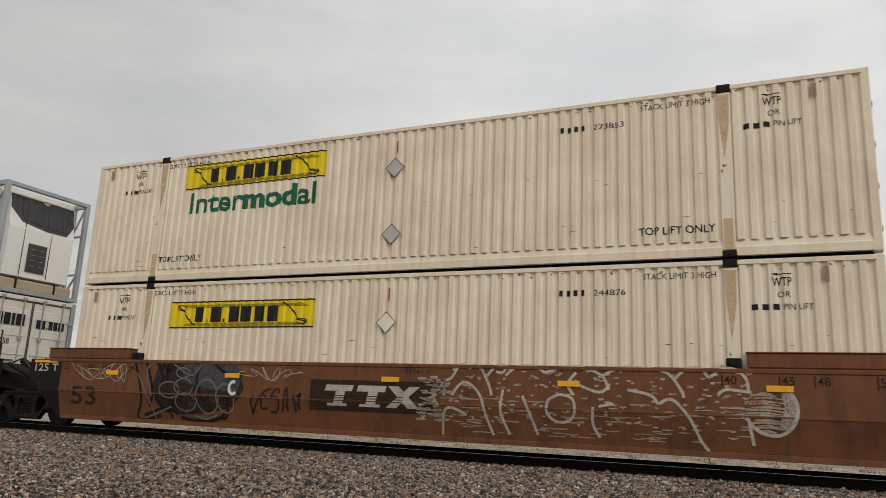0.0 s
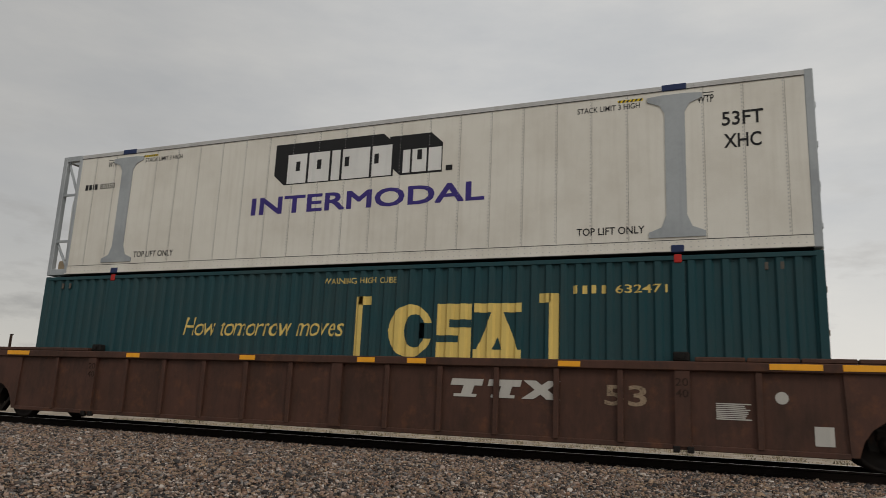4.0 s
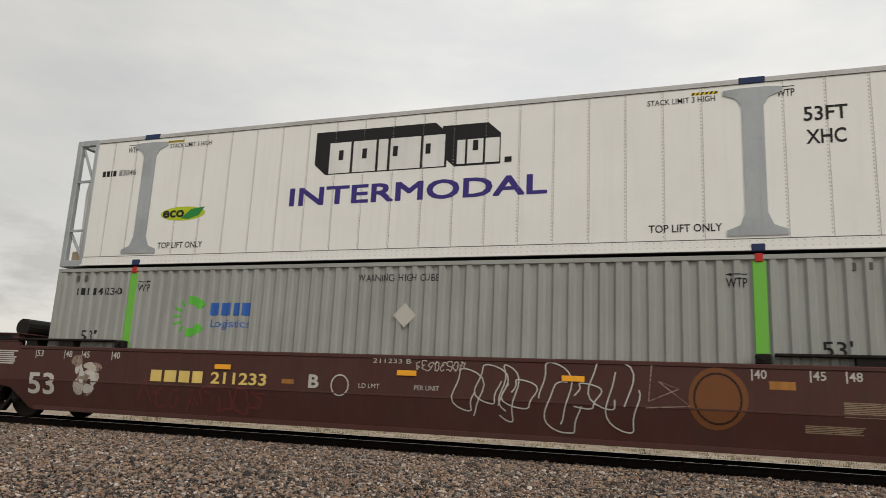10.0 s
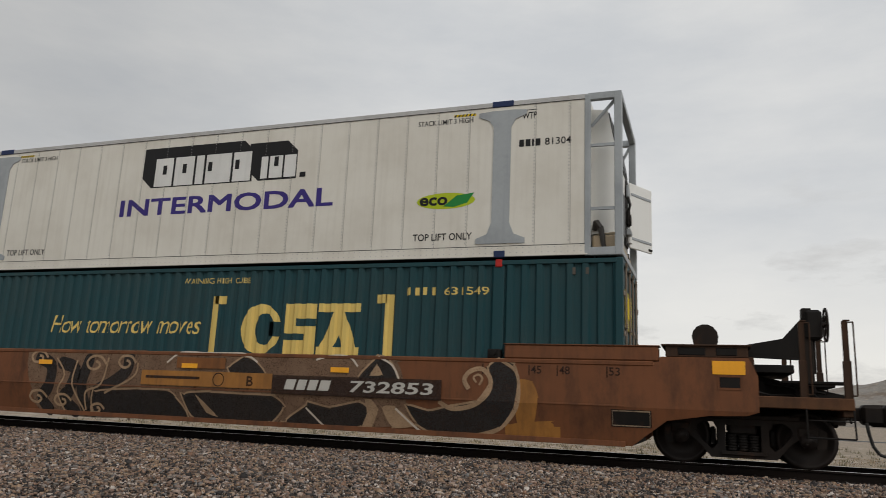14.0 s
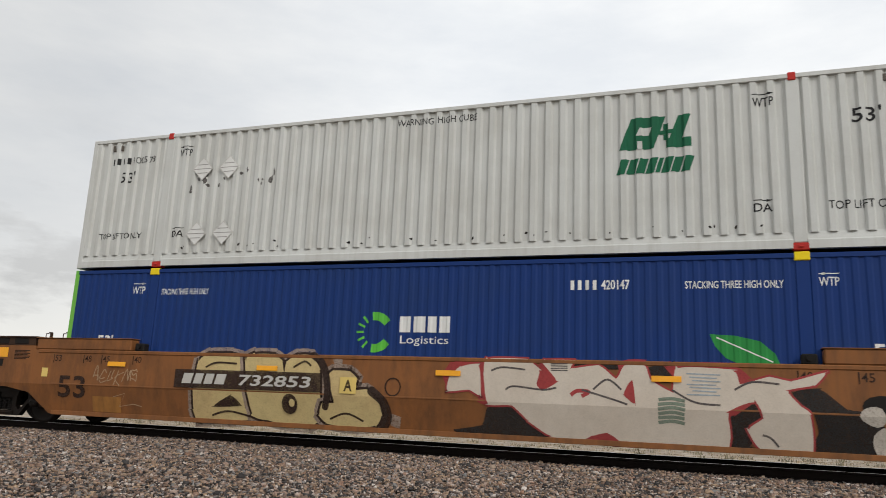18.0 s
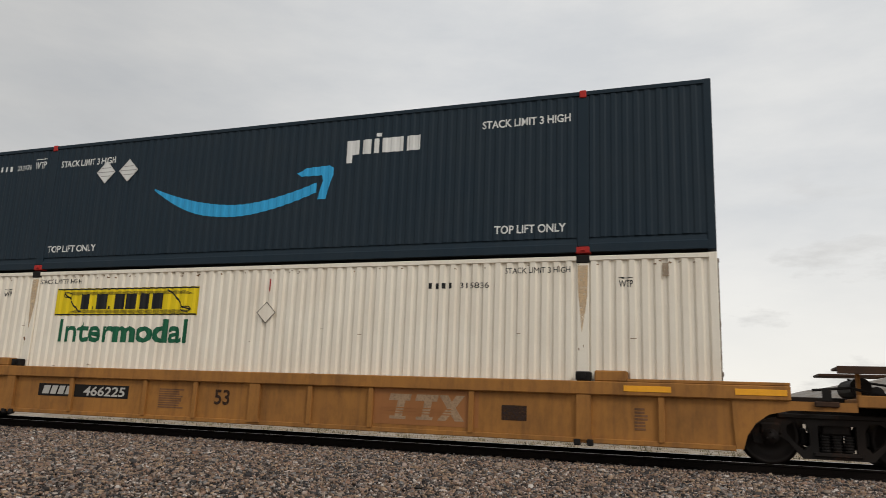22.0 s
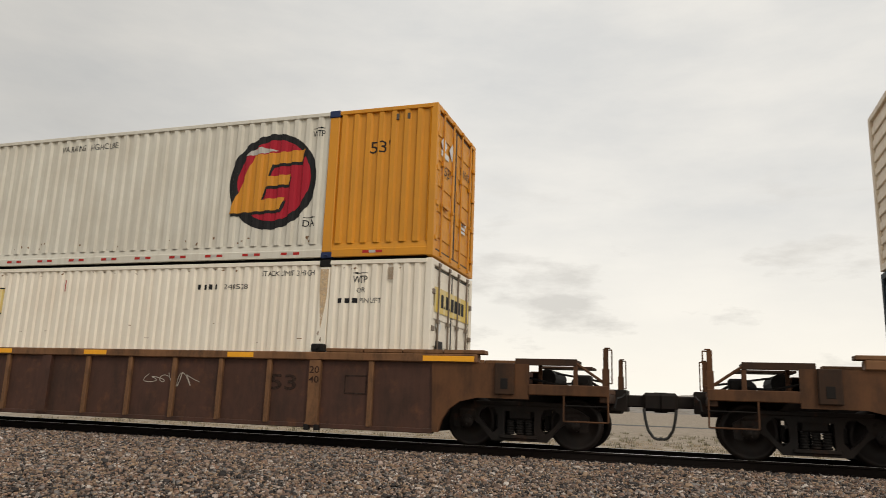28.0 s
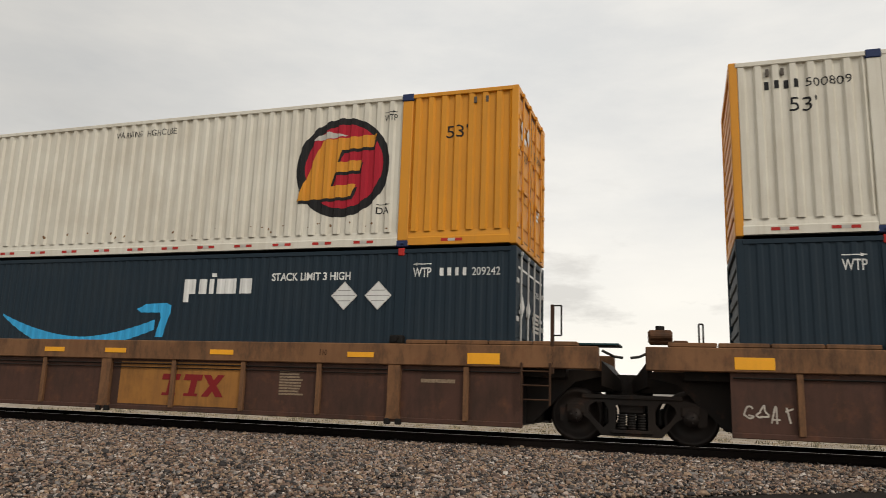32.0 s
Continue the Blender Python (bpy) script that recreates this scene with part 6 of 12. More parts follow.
def truck(car, x):
    """A two-axle freight truck."""
    t = part("truck", cached("bolster", IRON, lambda: Shape().box(-0.2, 0.2, -1.0, 1.0, 0.46, 0.68, 0.03).box(-0.16, 0.16, -0.3, 0.3, 0.66, 0.78, 0.02).box(-0.85, -0.8, -0.8, 0.8, 0.3, 0.4).box(0.8, 0.85, -0.8, 0.8, 0.3, 0.4)), car, m=pose(x, 0, 0))
    for sy in (-1, 1):
        part("side_frame", cached(("side_frame", sy), IRON, lambda: side_frame(sy)), t)
        for cx in (-0.155, 0.0, 0.155):
            part("spring", cached(("spring", cx, sy), SOOT, lambda: spring(cx, sy), True), t)
        part("brake_shoe", cached(("brake_shoe", sy), SOOT, lambda: Shape().box(-0.46, -0.38, sy * 0.72 - 0.1, sy * 0.72 + 0.1, 0.3, 0.55, 0.02)), t)
        part("brake_shoe", cached(("brake_shoe_b", sy), SOOT, lambda: Shape().box(0.38, 0.46, sy * 0.72 - 0.1, sy * 0.72 + 0.1, 0.3, 0.55, 0.02)), t)
    for sx in (-1, 1):
        w = part("wheel_set", cached("wheel_set", WHEEL, wheel_mesh, True), t, m=pose(sx * 0.89, 0, 0.42))
        AXLES[sx].append(w)
    return t


def ladder(car, x0, x1, y, z0, z1, mat, rungs=5):
    part("ladder", cached(("ladder", x0, x1, y, z0, z1), mat, lambda: [s for s in [Shape()] if [s.tube((x, y, z0), (x, y, z1), 0.018, 6) for x in (x0, x1)] + [s.tube((x0, y, z0 + (z1 - z0) * (k + 0.4) / rungs), (x1, y, z0 + (z1 - z0) * (k + 0.4) / rungs), 0.014, 6) for k in range(rungs)]][0]), car)


def grab(car, pts, mat, r=0.014, name="grab_iron"):
    part(name, cached((name, tuple(pts)), mat, lambda: Shape().pipe(pts, r)), car)


def hand_wheel(car, x, y, z, r, mat, facing=False):
    def make():
        s = Shape().lathe([(r - 0.016, -0.014), (r + 0.014, -0.014), (r + 0.014, 0.014), (r - 0.016, 0.014), (r - 0.016, -0.014)], (0, 0, 0), 22, "x")
        for k in range(6):
            a = math.pi * k / 3
            s.tube((0.0, 0, 0), (0.0, r * math.cos(a), r * math.sin(a)), 0.012, 5)
        return s.tube((-0.16, 0, 0), (0.02, 0, 0), 0.045, 8)
    part("brake_wheel", cached(("brake_wheel", r), mat, make, True), car, "spoked hand brake wheel", pose(x, y, z, 0, 0, -90 if facing else 0))
    if facing:
        part("brake_hub", cached("brake_hub", CHORD, lambda: Shape().lathe([(0.01, -0.06), (0.11, -0.06), (0.125, -0.04), (0.125, 0.02)], (0, 0, 0), 18)), car, "rusty round gear cover", pose(x, y, z))
        x, y = x + (0.18 if x > 0 else -0.18), y + 0.22
    k = -1 if x > 0 else 1
    part("brake_gear", cached(("brake_gear", k), SOOT, lambda: Shape().box(min(0.06 * k, 0.30 * k), max(0.06 * k, 0.30 * k), -0.16, 0.16, -0.24, 0.22, 0.04).tube((0.18 * k, 0, -0.2), (0.18 * k, 0, -0.75), 0.022, 6)), car, m=pose(x, y, z))
    part("brake_mast", cached(("brake_mast", k, round(z, 2)), mat, lambda: Shape().box(min(0.2 * k, 0.34 * k), max(0.2 * k, 0.34 * k), -0.1, 0.1, 0.95 - z, 0.25, 0.01)), car, m=pose(x, y, z))


def coupler(car, s):
    def make():
        q = Shape().box(min(s * 10.9, s * 11.62), max(s * 10.9, s * 11.62), -0.10, 0.10, 0.74, 0.94, 0.02)
        q.box(min(s * 11.55, s * 11.86), max(s * 11.55, s * 11.86), -0.20, 0.14, 0.68, 0.99, 0.05)
        q.box(min(s * 11.70, s * 11.90), max(s * 11.70, s * 11.90), 0.02, 0.22, 0.66, 1.0, 0.04)
        q.box(min(s * 10.8, s * 11.2), max(s * 10.8, s * 11.2), -0.32, 0.32, 0.62, 1.02, 0.02)
        return q
    part("coupler", cached(("coupler", s), IRON, make), car)
    part("air_hose", cached(("air_hose", s), RUBBER, lambda: Shape().pipe([(s * 11.58, -0.35, 0.72), (s * 11.60, -0.37, 0.55), (s * 11.64, -0.37, 0.38), (s * 11.72, -0.36, 0.26), (s * 11.80, -0.36, 0.23), (s * 11.86, -0.36, 0.25)], 0.026)), car)


def platform_end(car, s, mat, style, wheel=False, tall=None):
    """The coupled end: draft sill, step platform, posts, brake gear. tall: paint of the inner one of two tall posts."""
    def P(*b, bev=0.012):
        x0, x1 = sorted((s * b[0], s * b[1]))
        return x0, x1, b[2], b[3], b[4], b[5], bev
    rib = style == "rib"
    deck = MAROON if style == "maroon" else mat if mat is OCHRE else FENDER
    end = 11.12 if rib else 11.26 if s > 0 else 11.46
    key = (s, end)
    part("centre_sill", cached(("centre_sill", s), IRON, lambda: Shape().box(*P(8.2, 11.3, -0.36, 0.36, 0.66, 1.02))), car)
    part("end_platform", cached(("end_platform", key), deck, lambda: Shape().box(*P(9.85, end, -1.46, 1.46, 0.92, 1.00)).box(*P(9.85, end, -1.49, -1.42, 0.87, 1.04))), car)
    part("end_beam", cached(("end_beam", key), GRIMY, lambda: Shape().box(*P(end - 0.15, end, -1.44, 1.44, 0.78, 0.92))), car)
    # posts with their grab irons
    if rib and not tall:
        rows = ((11.07, -1.43, 1.62), (11.07, 1.40, 1.62))
    elif rib:
        rows = ((11.16 if s < 0 else 10.99, -1.43, 1.98), (10.56 if s < 0 else 10.32, -1.43, 1.99), (11.07, 1.40, 1.75), (10.4, 1.40, 1.75))
    else:
        rows = ((end - 0.06, -1.43, 2.14), (end - 0.63, -1.43, 2.13), (end - 0.06, 1.40, 2.12), (end - 0.63, 1.40, 2.12))
    for k, (x, y, z) in enumerate(rows):
        pm = tall if tall and k == 1 else deck if rib else GRIMY
        part("end_post", cached(("end_post", key, round(x, 2), y, z), pm, lambda: Shape().box(*P(x - 0.04, x + 0.04, y - 0.02, y + 0.02, 0.98, z, bev=0.006)).box(*P(x - 0.055, x + 0.055, y - 0.03, y + 0.03, 0.98, 1.0 + 0.5 * (z - 1.0), bev=0.008)).box(*P(x - 0.02, x + 0.07, y - 0.03, y + 0.03, z, z + 0.02, bev=0.004))), car)
        grab(car, [(s * (x + 0.04), y - 0.03, z - 0.02), (s * (x + 0.10), y - 0.07, z - 0.02), (s * (x + 0.10), y - 0.07, 1.08), (s * (x + 0.04), y - 0.03, 1.08)], pm, 0.011)
    # hanging step
    a = 10.42 if rib else end - 0.62
    grab(car, [(s * (end - 0.02), -1.47, 0.95), (s * (end - 0.01), -1.5, 0.48), (s * a, -1.5, 0.48), (s * a, -1.47, 0.95)], deck if rib else SOOT, 0.014, "step")
    grab(car, [(s * (end - 0.02), -1.5, 0.72), (s * (a + 0.02), -1.5, 0.72)], SOOT, 0.011, "step_rung")
    if rib:
        # walkway on legs along the near edge, and its sloping stay
        part("running_board", cached(("running_board", s), GRIMY, lambda: Shape().box(*P(9.62, 10.62, -1.42, -0.85, 1.40, 1.44, bev=0.006)).box(*P(9.62, 10.62, -1.44, -1.41, 1.34, 1.45, bev=0.005))), car)
        part("running_board", cached(("running_board_far", s), GRIMY, lambda: Shape().box(*P(9.62, 10.62, 0.6, 1.3, 1.40, 1.44, bev=0.006))), car)
        part("board_leg", cached(("board_leg", s), deck, lambda: Shape().box(*P(10.56, 10.63, -1.43, -1.38, 1.0, 1.40, bev=0.008))), car)
        part("board_leg", cached(("board_leg_in", s), deck, lambda: Shape().box(*P(9.92, 9.98, -1.0, -0.94, 1.0, 1.40, bev=0.008))), car)
        part("board_stay", cached(("board_stay", s), deck, lambda: Shape().tube((s * 10.6, -1.41, 1.39), (s * 11.08, -1.41, 1.06), 0.026, 6)), car)
    else:
        part("running_board", cached(("running_board", key), SOOT, lambda: Shape().box(*P(9.98, 10.55, -1.05, 1.0, 1.40, 1.52, bev=0.01)).box(*P(10.55, end - 0.1, -0.55, 0.55, 1.22, 1.27, bev=0.01)).box(*P(10.35, end - 0.05, -1.25, -0.95, 1.24, 1.28, bev=0.006))), car)
        part("sill_cover", cached(("sill_cover", key), SOOT, lambda: Shape().add([(s * a, b, c) for a, c in ((10.0, 1.40), (10.0, 1.0), (end + 0.1, 1.0), (end + 0.1, 1.1)) for b in (-0.45, 0.45)], [(0, 2, 4, 6), (1, 7, 5, 3), (0, 1, 3, 2), (2, 3, 5, 4), (4, 5, 7, 6), (6, 7, 1, 0)])), car)
        part("board_leg", cached(("board_leg", key), GRIMY, lambda: Shape().box(*P(end - 0.66, end - 0.60, -1.25, -1.19, 1.0, 1.25, bev=0.008))), car)
    part("air_tank", cached(("air_tank", s), SOOT, lambda: Shape().tube((s * 10.02, -0.75, 1.17), (s * 10.02, 0.5, 1.17), 0.15, 14)), car)
    part("brake_cylinder", cached(("brake_cylinder", s), SOOT, lambda: Shape().tube((s * 10.4, 0.2, 1.12), (s * 10.4, 0.9, 1.12), 0.11, 12)), car)
    part("brake_pipe", cached(("brake_pipe", s), SOOT, lambda: Shape().pipe([(s * 9.3, -1.3, 1.1), (s * 9.8, -1.2, 1.15), (s * 10.2, -1.1, 1.06), (s * 10.8, -0.9, 1.1), (s * 11.1, -0.4, 0.9)], 0.022)), car)
    part("cut_lever", cached(("cut_lever", s), SOOT, lambda: Shape().pipe([(s * 11.2, -1.45, 0.7), (s * 11.22, -1.3, 0.86), (s * 11.25, -0.6, 0.9), (s * 11.3, -0.2, 0.98)], 0.014)), car)
    part("brake_rod", cached(("brake_rod", s), SOOT, lambda: Shape().tube((s * 9.9, -0.4, 1.3), (s * 11.0, -0.7, 1.12), 0.02, 6)), car)
    part("valve_block", cached(("valve_block", s), SOOT, lambda: Shape().box(*P(10.55, 10.8, -1.05, -0.8, 1.0, 1.22, bev=0.03)).tube((s * 10.7, -1.07, 1.12), (s * 10.7, -1.12, 1.12), 0.06, 10)), car)
    coupler(car, s)
    if wheel and len(wheel) == 3:
        hand_wheel(car, wheel[1], -1.0, wheel[2], 0.29, IRON, True)
    elif wheel:
        x, z, r = wheel[1:] if len(wheel) == 4 else (11.24, 1.60, 0.27)
        hand_wheel(car, x, -0.75, z, r, IRON)
        if len(wheel) == 4:
            part("brake_bracket", cached(("brake_bracket", s), SOOT, lambda: Shape().plate([(x - s * 0.22, z + 0.12), (x - s * 0.34, z + 0.10), (x - s * 0.62, z - 0.22), (x - s * 1.45, z - 0.38), (x - s * 1.45, z - 0.50), (x - s * 0.22, z - 0.55)], -0.80, -0.70)), car)


def bent_plate(pts, sy, y, thick):
    """A side plate that leans inwards below the crease."""
    s = Shape().plate(split_level(pts, CREASE, False), sy * y, sy * (y - thick))
    k = len(s.v)
    s.plate(split_level(pts, CREASE, True), sy * y, sy * (y - thick))
    s.v[k:] = [(a, b - sy * leaned(c), c) for a, b, c in s.v[k:]]
    return s


def joint_end(car, s, mat, style, number=False):
    """The articulated end: sloping casting over the shared truck."""
    def P(*b, bev=0.012):
        x0, x1 = sorted((s * b[0], s * b[1]))
        return x0, x1, b[2], b[3], b[4], b[5], bev
    dark = mat if style == "maroon" else SOOT
    out = [(8.14, 1.49), (9.18, 1.49), (9.18, 1.06), (9.0, 1.02), (8.24, 0.2), (8.14, 0.2)]
    for sy in (-1, 1):
        part("end_casting", cached(("end_casting", s, sy), dark, lambda: bent_plate([(s * a, b) for a, b in out], sy, SIDE - 0.002, 0.098)), car)
    part("end_slope", cached(("end_slope", s), SOOT, lambda: Shape().add([(s * 8.2, -1.38, 1.44), (s * 8.2, 1.38, 1.44), (s * 9.5, -0.35, 0.95), (s * 9.5, 0.35, 0.95), (s * 8.2, -1.38, 0.9), (s * 8.2, 1.38, 0.9), (s * 9.5, -0.35, 0.7), (s * 9.5, 0.35, 0.7)], [(0, 1, 3, 2), (4, 6, 7, 5), (0, 2, 6, 4), (1, 5, 7, 3), (2, 3, 7, 6), (0, 4, 5, 1)])), car)
    part("joint", cached(("joint", s), IRON, lambda: Shape().tube((s * 9.73, 0, 0.7), (s * 9.73, 0, 1.08), 0.34, 14).box(*P(9.2, 9.6, -0.3, 0.3, 0.72, 1.05))), car)
    part("gear_arm", cached(("gear_arm", s), SOOT, lambda: Shape().tube((s * 9.1, -1.2, 1.4), (s * 9.62, -0.7, 0.98), 0.05, 6)), car)
    part("gear_arm", cached(("gear_arm_mid", s), SOOT, lambda: Shape().tube((s * 8.9, -0.7, 1.5), (s * 9.4, -0.5, 1.2), 0.08, 8)), car)
    part("gear_arm", cached(("gear_arm_far", s), SOOT, lambda: Shape().tube((s * 8.8, 0.3, 1.55), (s * 9.45, 0.2, 1.15), 0.06, 8)), car)
    part("hose", cached(("joint_hose", s), RUBBER, lambda: Shape().pipe([(s * 9.1, -1.1, 1.42), (s * 9.35, -1.0, 1.54), (s * 9.5, -0.9, 1.3)], 0.02)), car)
    if s > 0:
        post = mat if style == "maroon" else GRIMY
        ladder(car, 8.50, 8.98, -1.53, 0.42, 1.30, post, 3)
        for gx in (8.46, 9.06):
            part("grab_post", cached(("grab_post", gx), post, lambda: Shape().box(gx - 0.035, gx + 0.035, -1.50, -1.42, 1.30, 1.86, 0.008)), car)
            grab(car, [(gx, -1.49, 2.16), (gx + 0.09, -1.51, 2.16), (gx + 0.09, -1.51, 1.35), (gx, -1.49, 1.35)], post)
            grab(car, [(gx, -1.46, 2.16), (gx, -1.46, 1.80)], post)
        part("end_step", cached("end_step", post, lambda: Shape().box(8.42, 9.10, -1.5, -1.1, 1.46, 1.49, 0.006).box(8.36, 9.16, -1.5, -1.40, 1.34, 1.44, 0.012)), car)
    if number:
        put(car, words("125 T", min(s * 8.25, s * 9.0), max(s * 8.25, s * 9.0), 1.22, 1.39, 0.01), PALE, None, "mark", 0.006, y=-SIDE)
        part("reflector", cached(("jref", s), REFLECT, lambda: Shape().box(*P(8.3, 9.05, -SIDE - 0.008, -SIDE, 1.41, 1.47, bev=0.002))), car)


def gauge_marks(car, mat, y, ztop=1.40):
    for s in (-1, 1):
        for n, x in (("53", 7.97), ("48", 7.19), ("45", 6.73), ("40", 5.95)):
            a = s * x - 0.1
            put(car, words(n, a, a + 0.17, ztop - 0.13, ztop, 0.01) + rect(a - 0.04, a - 0.02, ztop - 0.16, ztop + 0.01), mat, None, "mark", 0.004, y=y)


def reflectors(car, xs, y, z, w=0.36, h=0.09):
    for x in xs:
        part("reflector", cached(("reflector", x, z, h), REFLECT, lambda: Shape().box(x - w / 2, x + w / 2, y - 0.008, y, z - h / 2, z + h / 2, 0.003)), car)


def slab_car(x, mat, left, right, label, wheel=None, maroon=False, number_ends=True):
    """A smooth-sided articulated well car unit."""
    car = thing("well_car", label, "rail car", "cars of the train")
    BENT.add(car.name)
    style = "maroon" if maroon else "brown"
    cpl = [(8.62, 1.5), (8.64, 1.58), (9.9, 1.58), (10.02, 1.32), (10.02, 0.80), (9.85, 0.74), (9.32, 0.72), (8.72, 0.62), (8.20, 0.22), (7.9, 0.2)]
    art = [(8.15, 1.5), (8.15, 0.2)]
    r = cpl if right == "cpl" else art
    l = [(-a, b) for a, b in reversed(cpl if left == "cpl" else art)]
    for sy in (-1, 1):
        part("side_plate", cached(("slab", left, right, sy), mat, lambda: bent_plate(r + l, sy, SIDE, 0.09)), car)
        part("crease", cached(("crease", sy), mat, lambda: Shape().box(-8.1, 8.1, sy * (SIDE + 0.004) - 0.006, sy * (SIDE + 0.004) + 0.006, CREASE, CREASE + 0.03, 0.005).box(-8.1, 8.1, sy * (SIDE + 0.003 - leaned(0.27)) - 0.02, sy * (SIDE + 0.003 - leaned(0.27)) + 0.006, 0.20, 0.285, 0.005)), car)
        part("top_chord", cached(("slabchord", sy), mat, lambda: Shape().box(-8.55, 8.55, sy * (SIDE - 0.10) - 0.115, sy * (SIDE - 0.10) + 0.115, 1.43, 1.506, 0.015)), car)
    part("well_floor", cached("well_floor", SOOT, lambda: Shape().box(-8.1, 8.1, -1.26, 1.26, 0.22, 0.30).box(-8.2, -8.1, -1.3, 1.3, 0.22, 1.42).box(8.1, 8.2, -1.3, 1.3, 0.22, 1.42)), car)
    for s, kind in ((-1, left), (1, right)):
        def P(*b, bev=0.012):
            x0, x1 = sorted((s * b[0], s * b[1]))
            return x0, x1, b[2], b[3], b[4], b[5], bev
        if maroon:
            part("walkway", cached(("walkway", s), SOOT, lambda: Shape().box(*P(6.15, 8.9, -SIDE + 0.02, -0.95, 1.63, 1.67, bev=0.006)).box(*P(7.2, 7.6, -SIDE + 0.05, -1.1, 1.48, 1.64)).box(*P(8.2, 8.5, -SIDE + 0.05, -1.1, 1.48, 1.64))), car)
            part("walkway", cached(("walkway_far", s), SOOT, lambda: Shape().box(*P(6.15, 8.9, 0.95, SIDE - 0.02, 1.63, 1.67, bev=0.006)).box(*P(7.2, 7.6, 1.1, SIDE - 0.05, 1.48, 1.64))), car)
        else:
            part("guide_box", cached(("guide_box", s), mat, lambda: Shape().box(*P(6.18, 8.62, -SIDE - 0.004, -1.22, 1.508, 1.735, bev=0.02)).box(*P(6.16, 8.64, -SIDE - 0.02, -1.2, 1.735, 1.75, bev=0.004))), car)
            part("guide_box", cached(("guide_box_far", s), mat, lambda: Shape().box(*P(6.18, 8.62, 1.22, SIDE + 0.004, 1.508, 1.735, bev=0.02))), car)
        for sy in (-1, 1):
            part("box_lock", cached(("box_lock", s, sy), SOOT, lambda: Shape().box(*P(5.88, 6.1, sy * 1.40 - 0.08, sy * 1.40 + 0.08, 1.50, 1.66, bev=0.02)).tube((s * 5.99, sy * 1.34, 1.6), (s * 5.99, sy * 1.52, 1.6), 0.05, 10)), car)
        if kind == "cpl":
            part("end_hood", cached(("end_hood", s), GRIMY if not maroon else mat, lambda: Shape().box(*P(8.72, 9.9, -1.46, -1.30, 1.582, 1.76, bev=0.012)).box(*P(8.66, 9.95, -1.5, 1.5, 1.75, 1.775, bev=0.005)).box(*P(8.72, 9.9, 1.30, 1.46, 1.582, 1.76, bev=0.012)).box(*P(9.86, 9.98, -1.4, 1.4, 0.78, 1.6, bev=0.01))), car)
            part("hood_opening", cached(("hood_opening", s), SOOT, lambda: Shape().box(*P(8.9, 9.3, -1.47, -1.2, 1.61, 1.73)).box(*P(9.45, 9.75, -1.47, -1.2, 1.61, 1.73))), car)
            platform_end(car, s, mat, style, wheel if (wheel and ((wheel[0] == "L") == (s < 0))) else False)
            if wheel and (wheel[0] == "L") == (s < 0):
                part("equipment_drum", cached(("equipment_drum", s), IRON, lambda: Shape().tube((s * 9.3, -0.9, 1.95), (s * 9.3, 0.2, 1.95), 0.2, 14).box(*P(9.6, 9.9, -1.2, -0.6, 1.3, 1.75))), car)
            part("reflector", cached(("end_reflector", s), REFLECT, lambda: Shape().box(*P(9.39, 9.85, -SIDE - 0.010, -SIDE, 1.33, 1.53, bev=0.003))), car)
            put(car, rect(min(s * 9.49, s * 9.77), max(s * 9.49, s * 9.77), 1.14, 1.29), SOOT, None, "vent_opening", 0.004, key=("vent", s), y=-SIDE)
            put(car, ribbon([(s * 9.47, 1.12), (s * 9.79, 1.12), (s * 9.79, 1.31), (s * 9.47, 1.31)], 0.025, True), mat, None, "vent_rim", 0.012, key=("ventr", s), y=-SIDE)
            truck(car, s * 9.80)
        else:
            joint_end(car, s, mat, style, number_ends and s < 0)
            if s < 0:
                truck(car, s * 9.73)
    MOVERS.append((car, x, 0.0))
    return car


